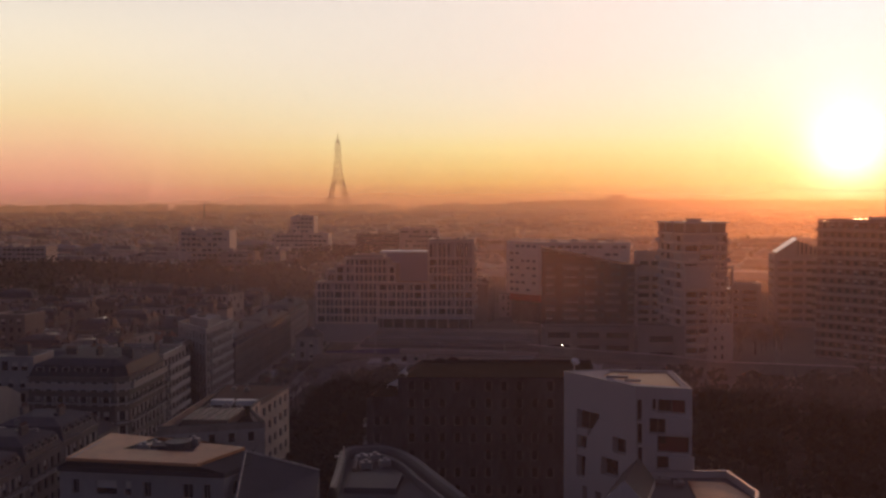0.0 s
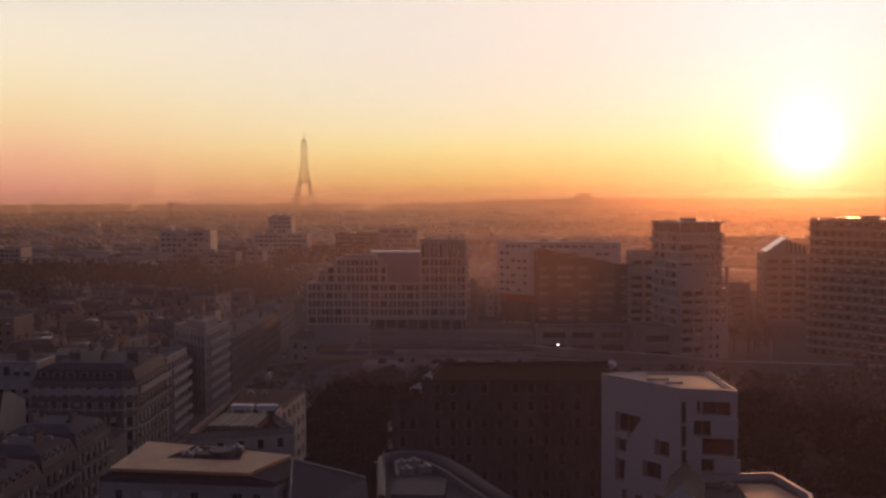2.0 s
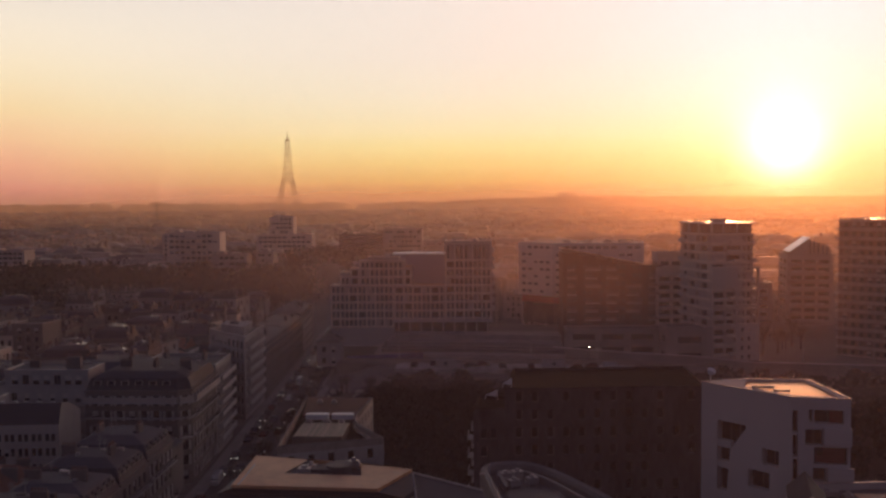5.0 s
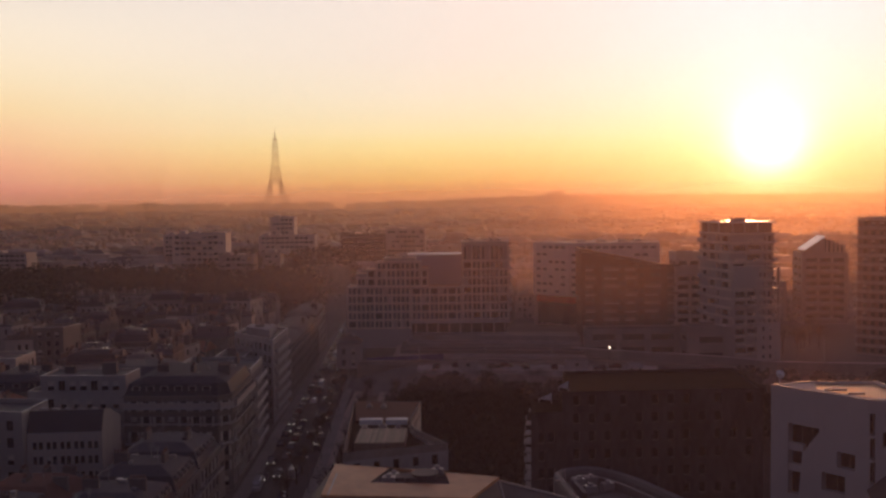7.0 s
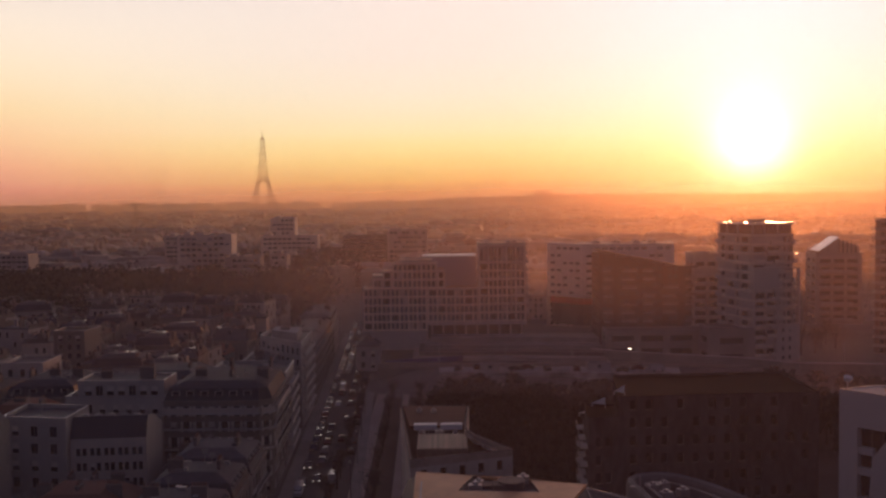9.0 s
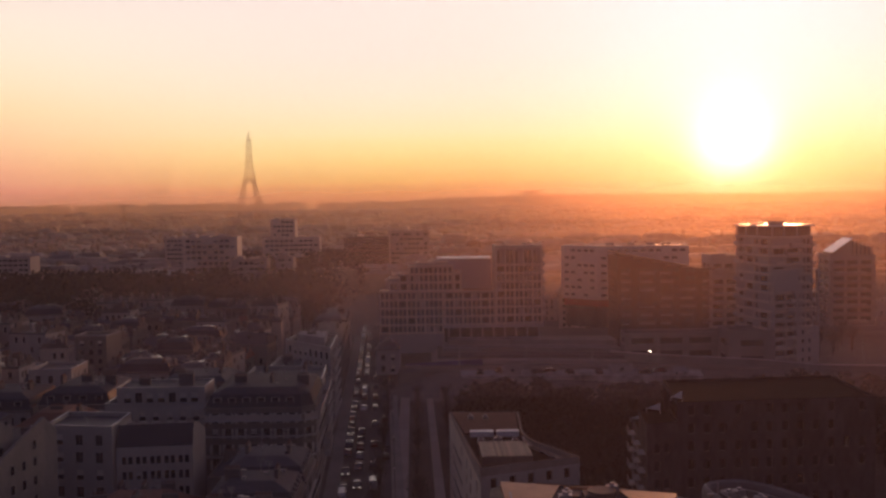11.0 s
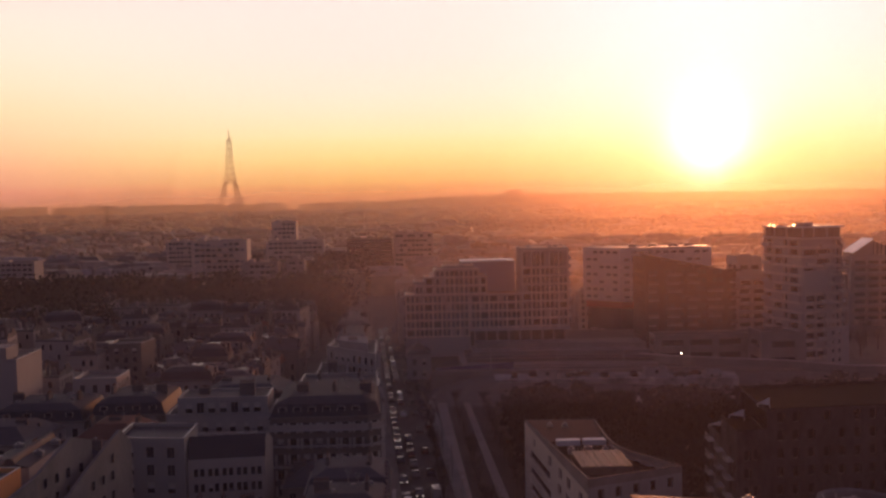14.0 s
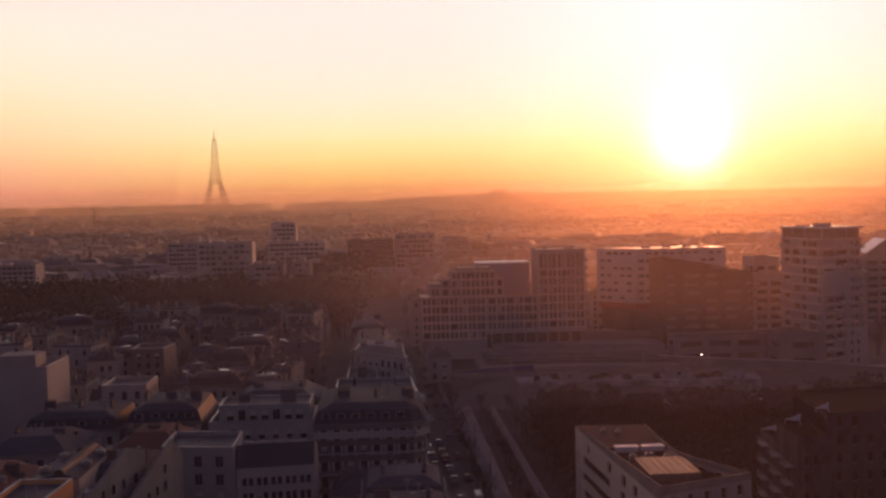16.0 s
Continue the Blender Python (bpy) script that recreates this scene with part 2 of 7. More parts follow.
def mist_material(name, thick, fall, ahead, tint, least, east, spread):
    """Thin mist that lets most light pass and scatters the rest forward; it thins out with height."""
    m = bpy.data.materials.new(name)
    m.use_nodes = True
    n, l = m.node_tree.nodes, m.node_tree.links
    n.clear()
    geo = n.new("ShaderNodeNewGeometry")
    sx = n.new("ShaderNodeSeparateXYZ")
    l.new(geo.outputs["Position"], sx.inputs[0])
    no = n.new("ShaderNodeTexNoise")
    no.inputs["Scale"].default_value, no.inputs["Detail"].default_value = 0.004, 3
    l.new(geo.outputs["Position"], no.inputs["Vector"])
    h = n.new("ShaderNodeMath")
    h.operation = "MULTIPLY"
    h.inputs[1].default_value = -1.0 / fall
    l.new(sx.outputs["Z"], h.inputs[0])
    e = n.new("ShaderNodeMath")
    e.operation = "EXPONENT"
    l.new(h.outputs[0], e.inputs[0])
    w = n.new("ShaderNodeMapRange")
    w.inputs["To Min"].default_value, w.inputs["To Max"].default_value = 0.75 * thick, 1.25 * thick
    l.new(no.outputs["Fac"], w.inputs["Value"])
    # thickness set by bearing stands in for haze glowing more or less brightly
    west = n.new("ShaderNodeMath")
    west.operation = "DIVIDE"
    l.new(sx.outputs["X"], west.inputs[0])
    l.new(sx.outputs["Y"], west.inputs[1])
    by_bearing = n.new("ShaderNodeMapRange")
    by_bearing.interpolation_type = "SMOOTHSTEP"
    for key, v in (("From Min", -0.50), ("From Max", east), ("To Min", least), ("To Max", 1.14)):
        by_bearing.inputs[key].default_value = v
    l.new(west.outputs[0], by_bearing.inputs["Value"])
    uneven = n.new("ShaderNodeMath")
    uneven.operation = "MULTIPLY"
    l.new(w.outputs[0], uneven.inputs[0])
    l.new(by_bearing.outputs[0], uneven.inputs[1])
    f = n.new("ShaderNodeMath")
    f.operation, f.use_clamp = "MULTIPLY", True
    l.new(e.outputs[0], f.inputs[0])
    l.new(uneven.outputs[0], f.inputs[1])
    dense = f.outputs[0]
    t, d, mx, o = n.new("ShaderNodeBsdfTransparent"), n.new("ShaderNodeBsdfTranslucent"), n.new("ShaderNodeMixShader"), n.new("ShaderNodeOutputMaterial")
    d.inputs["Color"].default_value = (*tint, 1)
    forward, both = n.new("ShaderNodeBsdfRefraction"), n.new("ShaderNodeMixShader")
    forward.inputs["Roughness"].default_value, forward.inputs["IOR"].default_value = spread
    # low sun's orange put into the forward scatter colour
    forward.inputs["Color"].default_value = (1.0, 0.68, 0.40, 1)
    both.inputs[0].default_value = ahead
    l.new(d.outputs[0], both.inputs[1])
    l.new(forward.outputs[0], both.inputs[2])
    l.new(dense, mx.inputs[0])
    l.new(t.outputs[0], mx.inputs[1])
    l.new(both.outputs[0], mx.inputs[2])
    l.new(mx.outputs[0], o.inputs["Surface"])
    return m

# ---- builders ----
def mesh_from(name, verts, faces, mats, idx=None):
    me = bpy.data.meshes.new(name)
    me.from_pydata(verts, [], faces)
    for m in mats:
        me.materials.append(m)
    if idx:
        me.polygons.foreach_set("material_index", idx)
    me.update()
    return me


def child(name, me, parent, loc=(0, 0, 0), rz=0.0, label=""):
    ob = new(name, me)
    ob.parent = parent
    ob.location, ob.rotation_euler = loc, (0, 0, rz)
    return tagged(ob, label=label)


def thing(name, x, y, z, label, category, group="", kind="", rz=0.0):
    ob = new(name)
    ob.empty_display_size = 0.5
    ob.location, ob.rotation_euler = (x, y, z), (0, 0, rz)
    return tagged(ob, label, category, group, kind)


class Shape:
    """Vertices and faces gathered for one mesh."""

    def __init__(self):
        self.v, self.f, self.i = [], [], []

    def quad(self, a, b, c, d, mi=0):
        n = len(self.v)
        self.v += [tuple(a), tuple(b), tuple(c), tuple(d)]
        self.f.append((n, n + 1, n + 2, n + 3))
        self.i.append(mi)

    def poly(self, pts, mi=0):
        n = len(self.v)
        self.v += [tuple(p) for p in pts]
        self.f.append(tuple(range(n, n + len(pts))))
        self.i.append(mi)

    def box(self, x0, x1, y0, y1, z0, z1, mi=0):
        n = len(self.v)
        self.v += [(x, y, z) for z in (z0, z1) for x, y in ((x0, y0), (x1, y0), (x1, y1), (x0, y1))]
        for q in ((3, 2, 1, 0), (4, 5, 6, 7), (0, 1, 5, 4), (1, 2, 6, 5), (2, 3, 7, 6), (3, 0, 4, 7)):
            self.f.append(tuple(n + k for k in q))
            self.i.append(mi)

    def prism(self, pts, z0, z1, mi=0, top=None):
        """Footprint pts (counter-clockwise) from z0 to z1; top: another outline for the upper end."""
        n, k = len(self.v), len(pts)
        top = top or pts
        self.v += [(x, y, z0) for x, y in pts] + [(x, y, z1) for x, y in top]
        for j in range(k):
            self.f.append((n + j, n + (j + 1) % k, n + k + (j + 1) % k, n + k + j))
            self.i.append(mi)
        self.f += [tuple(n + j for j in reversed(range(k))), tuple(n + k + j for j in range(k))]
        self.i += [mi, mi]

    def ring(self, outer, inner, z0, z1, mi=0):
        """An upright band between two outlines, with its top."""
        k = len(outer)
        for j in range(k):
            a, b, c, d = outer[j], outer[(j + 1) % k], inner[(j + 1) % k], inner[j]
            self.quad((*a, z0), (*b, z0), (*b, z1), (*a, z1), mi)
            self.quad((*c, z0), (*d, z0), (*d, z1), (*c, z1), mi)
            self.quad((*a, z1), (*b, z1), (*c, z1), (*d, z1), mi)

    def tube(self, a, b, r0, r1, n=6, mi=0):
        a, b = Vector(a), Vector(b)
        q = (b - a).to_track_quat("Z", "Y")
        s = len(self.v)
        for p, r in ((a, r0), (b, r1)):
            for k in range(n):
                ang = 2 * math.pi * k / n
                self.v.append(tuple(p + q @ Vector((r * math.cos(ang), r * math.sin(ang), 0))))
        for k in range(n):
            self.f.append((s + k, s + (k + 1) % n, s + n + (k + 1) % n, s + n + k))
            self.i.append(mi)
        self.f += [tuple(s + k for k in reversed(range(n))), tuple(s + n + k for k in range(n))]
        self.i += [mi, mi]

    def mesh(self, name, *mats):
        return mesh_from(name, self.v, self.f, mats, self.i)


def inset(pts, d):
    """A counter-clockwise outline moved inwards by d."""
    k, out = len(pts), []
    for j in range(k):
        p, q, r = (Vector(pts[(j + s) % k]) for s in (-1, 0, 1))
        e0, e1 = (q - p).normalized(), (r - q).normalized()
        n0, n1 = Vector((-e0.y, e0.x)), Vector((-e1.y, e1.x))
        m = (n0 + n1)
        m = m / max(0.3, m.dot(n0))
        out.append(tuple(q + m * d))
    return out


WINDOW_MESHES = {}


def window_mesh(w, h, style="cross"):
    """Frame and panes of a window, origin at its lower left, facing -y, front of the frame at y = 0."""
    key = (round(w, 2), round(h, 2), style)
    if key in WINDOW_MESHES:
        return WINDOW_MESHES[key]
    b = 0.07
    cuts = {"cross": [w / 2 - 0.03, w / 2 + 0.03], "shutter": [w / 2 - 0.03, w / 2 + 0.03], "long": [x for k in range(1, max(2, int(w / 1.4))) for x in (w * k / max(2, int(w / 1.4)) - 0.03, w * k / max(2, int(w / 1.4)) + 0.03)]}.get(style, [])
    half = h * 0.45
    v, f, mi = [], [], []

    def at(x, y, z):
        v.append((x, y, z))
        return len(v) - 1

    out = [at(0, 0, 0), at(w, 0, 0), at(w, 0, h), at(0, 0, h)]
    inn = [at(b, 0, b), at(w - b, 0, b), at(w - b, 0, h - b), at(b, 0, h - b)]
    xs = [b, *cuts, w - b]
    low, top = [at(x, 0.05, b) for x in xs], [at(x, 0.05, h - b) for x in xs]
    for k in range(4):
        f.append((out[k], out[(k + 1) % 4], inn[(k + 1) % 4], inn[k]))
        mi.append(0)
    f += [(inn[0], inn[1], *reversed(low)), (inn[1], inn[2], top[-1], low[-1]), (inn[2], inn[3], *top), (inn[3], inn[0], low[0], top[0])]
    mi += [0] * 4
    if style == "blind":
        a, c = at(xs[0], 0.05, half), at(xs[-1], 0.05, half)
        f += [(low[0], low[-1], c, a), (a, c, top[-1], top[0])]
        mi += [1, 2]
    else:
        for k in range(len(xs) - 1):
            f.append((low[k], low[k + 1], top[k + 1], top[k]))
            mi.append(k % 2 == 0 and 1 or 0)
    if style == "shutter":
        # folded pale shutters standing against the wall on both sides
        for x0, x1 in ((-0.48, -0.04), (w + 0.04, w + 0.48)):
            k = [at(x, y, z) for y in (-0.26, -0.2) for x, z in ((x0, 0.0), (x1, 0.0), (x1, h), (x0, h))]
            f += [(k[0], k[1], k[2], k[3])] + [(k[a], k[a + 4], k[(a + 1) % 4 + 4], k[(a + 1) % 4]) for a in range(4)]
            mi += [2] * 5
    WINDOW_MESHES[key] = mesh_from("window", v, f, [M_FRAME, M_GLASS, M_BLIND], mi)
    return WINDOW_MESHES[key]


def facade(parent, p0, p1, z0, z1, wall, cols=(), rows=(), recess=0.3, skip=None, style="cross", label="", blinds=0.12, window=True, rng=None, into=None):
    """One side of a building from p0 to p1 (its outside on the right of that way) with real recessed openings.
    cols: (start, width) along the side; rows: (sill, height) above z0."""
    rng = rng or random.Random(int(p0[0] * 7 + p0[1] * 13))
    a, b = Vector(p0), Vector(p1)
    length, ang = (b - a).length, math.atan2(b.y - a.y, b.x - a.x)
    base = parent.location
    s = Shape()
    xs = sorted({0.0, length, *[c[0] for c in cols], *[c[0] + c[1] for c in cols]})
    zs = sorted({0.0, z1 - z0, *[r[0] for r in rows], *[r[0] + r[1] for r in rows]})
    holes = {}
    for ci, (cx, cw) in enumerate(cols):
        for ri, (rz, rh) in enumerate(rows):
            if not (skip and skip(ci, ri)):
                holes[(cx, rz)] = (cw, rh, ci, ri)
    for i in range(len(xs) - 1):
        for j in range(len(zs) - 1):
            x0, x1, h0, h1 = xs[i], xs[i + 1], zs[j], zs[j + 1]
            if (x0, h0) in holes:
                r = recess
                s.quad((x0, 0, h0), (x1, 0, h0), (x1, r, h0), (x0, r, h0))
                s.quad((x0, r, h1), (x1, r, h1), (x1, 0, h1), (x0, 0, h1))
                s.quad((x0, 0, h1), (x0, 0, h0), (x0, r, h0), (x0, r, h1))
                s.quad((x1, 0, h0), (x1, 0, h1), (x1, r, h1), (x1, r, h0))
            else:
                s.quad((x0, 0, h0), (x1, 0, h0), (x1, 0, h1), (x0, 0, h1))
    if into is not None:
        ca, sa, n0 = math.cos(ang), math.sin(ang), len(into.v)
        into.v += [(a.x - base.x + ca * x - sa * y, a.y - base.y + sa * x + ca * y, z0 - base.z + z) for x, y, z in s.v]
        into.f += [tuple(n0 + k for k in q) for q in s.f]
        into.i += s.i
        return
    child("wall", s.mesh("wall", wall), parent, (a.x - base.x, a.y - base.y, z0 - base.z), ang, label)
    if not window:
        return
    d = (b - a).normalized()
    inw = Vector((-d.y, d.x))
    for (cx, rz), (cw, rh, ci, ri) in holes.items():
        st = "blind" if rng.random() < blinds else style
        q = a + d * cx + inw * (recess - 0.1)
        child("window", window_mesh(cw, rh, st), parent, (q.x - base.x, q.y - base.y, z0 + rz - base.z), ang)


def cut_facade(parent, p0, p1, z0, z1, wall, rects, recess=0.6):
    """One side with openings placed freely: rects of (start, width, sill, height), each with its window."""
    a, b = Vector(p0), Vector(p1)
    d, ang, base = (b - a).normalized(), math.atan2(b.y - a.y, b.x - a.x), parent.location
    length, s = (b - a).length, Shape()
    xs = sorted({0.0, length, *[v for r in rects for v in (r[0], r[0] + r[1])]})
    zs = sorted({0.0, z1 - z0, *[v for r in rects for v in (r[2], r[2] + r[3])]})
    for x0, x1 in zip(xs, xs[1:]):
        for h0, h1 in zip(zs, zs[1:]):
            mx, mz = (x0 + x1) / 2, (h0 + h1) / 2
            if not any(r[0] < mx < r[0] + r[1] and r[2] < mz < r[2] + r[3] for r in rects):
                s.quad((x0, 0, h0), (x1, 0, h0), (x1, 0, h1), (x0, 0, h1))
    inw = Vector((-d.y, d.x))
    for x, w, z, h in rects:
        r = recess
        s.quad((x, 0, z), (x + w, 0, z), (x + w, r, z), (x, r, z))
        s.quad((x, r, z + h), (x + w, r, z + h), (x + w, 0, z + h), (x, 0, z + h))
        s.quad((x, 0, z + h), (x, 0, z), (x, r, z), (x, r, z + h))
        s.quad((x + w, 0, z), (x + w, 0, z + h), (x + w, r, z + h), (x + w, r, z))
        q = a + d * x + inw * (r - 0.1)
        child("window", window_mesh(w, h, "long" if w > 1.6 else "plain"), parent, (q.x - base.x, q.y - base.y, z0 + z - base.z), ang)
    child("wall", s.mesh("wall", wall), parent, (a.x - base.x, a.y - base.y, z0 - base.z), ang)


def even(length, n, w, margin=1.0):
    """n openings of width w spread evenly over a side."""
    step = (length - 2 * margin) / n
    return [(round(margin + step * (k + 0.5) - w / 2, 3), w) for k in range(n)]


def floors(n, storey, sill=0.9, h=1.5, first=0.0):
    return [(round(first + k * storey + sill, 3), h) for k in range(n)]


def core(parent, pts, z0, z1, mat, d=0.31, name="core", label=""):
    b = parent.location
    s = Shape()
    s.prism([(x - b.x, y - b.y) for x, y in inset(pts, d)], z0 - b.z, z1 - b.z)
    return child(name, s.mesh(name, mat), parent, label=label)


def flat_roof(parent, pts, z, deck=None, coping=None, par=0.9, thick=0.35, wall=None, label=""):
    """A deck, a parapet standing round it and its metal coping."""
    b = parent.location
    loc = [(x - b.x, y - b.y) for x, y in pts]
    s = Shape()
    s.prism(inset(loc, thick * 0.9), z - b.z - 0.25, z - b.z)
    child("roof_deck", s.mesh("roof_deck", deck or M_GRAVEL), parent, label=label)
    s = Shape()
    s.ring(inset(loc, 0.003), inset(loc, thick), z - b.z - 0.3, z - b.z + par)
    child("parapet", s.mesh("parapet", wall or M_CONC), parent)
    s = Shape()
    s.ring(inset(loc, -0.06), inset(loc, thick + 0.06), z - b.z + par, z - b.z + par + 0.08)
    child("coping", s.mesh("coping", coping or M_PARAPET), parent)


def mansard(parent, pts, z, h1=2.6, in1=1.0, h2=1.4, in2=3.0, mat=None, top=None):
    b = parent.location
    loc = [(x - b.x, y - b.y) for x, y in pts]
    mid, cap = inset(loc, in1), inset(loc, in1 + in2)
    s = Shape()
    s.prism(inset(loc, -0.25), z - b.z, z - b.z + 0.35, 2)
    s.prism(inset(loc, 0.1), z - b.z + 0.35, z - b.z + h1, 0, mid)
    s.prism(mid, z - b.z + h1, z - b.z + h1 + h2, 1, cap)
    child("roof", s.mesh("roof", mat or M_SLATE, top or M_ZINC, M_STONE), parent)


def dormers(parent, p0, p1, z, n, w=1.3, h=1.7, setb=0.45):
    """Dormer windows on a mansard along the side p0 to p1."""
    a, b = Vector(p0), Vector(p1)
    d, base = (b - a).normalized(), parent.location
    inw, ang = Vector((-d.y, d.x)), math.atan2(b.y - a.y, b.x - a.x)
    key = ("dormer", w, h)
    if key not in WINDOW_MESHES:
        s = Shape()
        s.box(-0.16, 0.0, 0, 1.3, 0, h + 0.1, 0)
        s.box(w, w + 0.16, 0, 1.3, 0, h + 0.1, 0)
        s.box(0, w, 0, 1.3, h, h + 0.1, 0)
        s.prism([(-0.22, -0.08), (w + 0.22, -0.08), (w + 0.22, 1.6), (-0.22, 1.6)], h + 0.1, h + 0.4, 1, [(0.1, 0.1), (w - 0.1, 0.1), (w - 0.1, 1.6), (0.1, 1.6)])
        s.box(0, w, 0.15, 0.2, 0, h, 2)
        WINDOW_MESHES[key] = s.mesh("dormer", M_PLASTER, M_ZINC, M_GLASS)
    for cx, _ in even((b - a).length, n, w):
        q = a + d * cx + inw * setb
        child("dormer", WINDOW_MESHES[key], parent, (q.x - base.x, q.y - base.y, z - base.z), ang)


def chimney(parent, x, y, z, w=2.4, d=0.6, h=2.2, rz=0.0, pots=5):
    key = ("chimney", w, d, h, pots)
    if key not in WINDOW_MESHES:
        s = Shape()
        s.box(-w / 2, w / 2, -d / 2, d / 2, -1.5, h)
        s.box(-w / 2 - 0.08, w / 2 + 0.08, -d / 2 - 0.08, d / 2 + 0.08, h, h + 0.15)
        for k in range(pots):
            px = -w / 2 + w * (k + 0.5) / pots
            s.tube((px, 0, h + 0.15), (px, 0, h + 0.7), 0.14, 0.11, 6, 1)
        WINDOW_MESHES[key] = s.mesh("chimney", M_CHIM, M_POT)
    b = parent.location
    child("chimney", WINDOW_MESHES[key], parent, (x - b.x, y - b.y, z - b.z), rz)


def balcony(parent, p0, p1, z, depth=1.3, thick=0.22, rail=1.0, mat=None, railmat=None, solid=False):
    """A balcony slab along p0 to p1, standing out to the right of that way, with its guard rail."""
    a, b = Vector(p0), Vector(p1)
    length, ang, base = (b - a).length, math.atan2(b.y - a.y, b.x - a.x), parent.location
    key = ("balcony", round(length, 2), depth, rail, solid, mat.name if mat else "", railmat.name if railmat else "")
    if key not in WINDOW_MESHES:
        s = Shape()
        s.box(0, length, -depth, 0.02, -thick, 0)
        slab = s.mesh("balcony", mat or M_BALCONY)
        s = Shape()
        if solid:
            s.box(0, length, -depth, -depth + 0.12, 0, rail)
            s.box(0, 0.12, -depth + 0.12, 0, 0, rail)
            s.box(length - 0.12, length, -depth + 0.12, 0, 0, rail)
        else:
            s.box(0, length, -depth, -depth + 0.06, rail - 0.06, rail)
            s.box(0, length, -depth + 0.01, -depth + 0.04, 0.1, 0.14)
            n = max(3, int(length / 0.32))
            for k in range(n + 1):
                x = (length - 0.04) * k / n
                s.box(x, x + 0.035, -depth + 0.01, -depth + 0.045, 0, rail - 0.06)
        WINDOW_MESHES[key] = slab, s.mesh("railing", railmat or M_RAIL)
    slab, guard = WINDOW_MESHES[key]
    child("railing", guard, child("balcony", slab, parent, (a.x - base.x, a.y - base.y, z - base.z), ang))


def roof_unit(parent, x, y, z, sx=2.2, sy=1.6, sz=1.4, rz=0.0):
    """A ventilation unit on a roof: a box on feet with louvred sides and a round fan cowl."""
    key = ("unit", sx, sy, sz)
    if key not in WINDOW_MESHES:
        s = Shape()
        s.box(-sx / 2, sx / 2, -sy / 2, sy / 2, 0.2, sz)
        for k in range(4):
            s.box(-sx / 2 - 0.04, sx / 2 + 0.04, -sy / 2 - 0.04, sy / 2 + 0.04, 0.35 + k * (sz - 0.6) / 4, 0.42 + k * (sz - 0.6) / 4)
        for px in (-sx / 2 + 0.1, sx / 2 - 0.2):
            s.box(px, px + 0.1, -sy / 2, sy / 2, 0, 0.2)
        casing = s.mesh("vent_unit", M_PARAPET)
        s = Shape()
        s.tube((0, 0, sz), (0, 0, sz + 0.3), min(sx, sy) * 0.35, min(sx, sy) * 0.3, 10)
        WINDOW_MESHES[key] = casing, s.mesh("fan_cowl", M_PARAPET)
    b = parent.location
    casing, cowl = WINDOW_MESHES[key]
    child("fan_cowl", cowl, child("vent_unit", casing, parent, (x - b.x, y - b.y, z - b.z), rz))

# ---- ground, streets and railway ----
def ground_height(x, y):
    """Low street level, the raised railway plateau, then the gently rising city."""
    def step(v, a, b):
        t = min(1.0, max(0.0, (v - a) / (b - a)))
        return t * t * (3 - 2 * t)
    h = 4.5 * step(y, 300, 312) * step(x, -34, -12)
    h += 5.0 * step(y, 420, 700)
    return h


gx = [-16000, -9000, -4500, -3000, -1500, -800] + list(range(-400, -60, 40)) + [-60, -50, -40, -34, -30, -26, -22, -18, -14, -12] + list(range(-6, 80, 8)) + list(range(80, 400, 32)) + [800, 1500, 3000, 4500, 9000, 16000]
gy = [-600, -200, 0, 60, 100, 140, 180, 220, 260, 290, 300, 304, 308, 312, 320, 335, 342, 347, 352, 365, 400, 420, 470, 520, 600, 700, 900, 1400, 2200, 3200, 4900, 8000, 16000]
gv = [(x, y, ground_height(x, y)) for y in gy for x in gx]
gf = [(j * len(gx) + i, j * len(gx) + i + 1, (j + 1) * len(gx) + i + 1, (j + 1) * len(gx) + i) for j in range(len(gy) - 1) for i in range(len(gx) - 1)]
tagged(new("ground", mesh_from("ground", gv, gf, [M_GROUND])), "dark city ground between buildings, reaching the horizon", "ground", kind="structure")


def strip(name, mat, pts, z, label, category="road", thick=0.12):
    s = Shape()
    s.prism(pts, z - thick, z)
    return tagged(new(name, s.mesh(name, mat)), label, category, kind="structure")


def sx(y, off):
    """x of a line that runs along the avenue, off metres to the east of its west kerb."""
    return -40.6 + off - 0.042 * (y - 200) * (1 if y > 200 else 0.0)


def along(name, mat, o0, o1, y0, y1, z, label, category="road", thick=0.12):
    ys = [y0, 200, y1] if y0 < 200 < y1 else [y0, y1]
    pts = [(sx(y, o1), y) for y in ys] + [(sx(y, o0), y) for y in reversed(ys)]
    return strip(name, mat, pts, z, label, category, thick)


along("road", M_ROAD, 1.5, 12.5, 90, 640, 0.06, "straight asphalt avenue lined with parked cars")
along("pavement", M_PAVE, -1.5, 1.5, 90, 640, 0.18, "grey stone pavement along the avenue", "pavement", 0.3)
along("pavement", M_PAVE, 12.5, 15.0, 90, 336, 0.18, "grey stone pavement along the park", "pavement", 0.3)
along("park", M_PARK, 15.0, 56.0, 90, 296, 0.10, "dark winter grass of the park", "park", 0.3)
strip("path", M_PATH, [(-28.2, 196), (-24.9, 196), (-26.2, 318), (-28.8, 318)], 0.14, "pale sandy path beside the avenue", "path", 0.1)
strip("path", M_PATH, [(-19.4, 196), (-17.3, 196), (-19.4, 316), (-21.2, 316)], 0.145, "pale sandy path between rows of trees", "path", 0.1)
strip("park", M_PARK, [(60, 90), (160, 90), (170, 290), (62, 290)], 0.08, "dark grass behind the white apartment building", "park", 0.3)
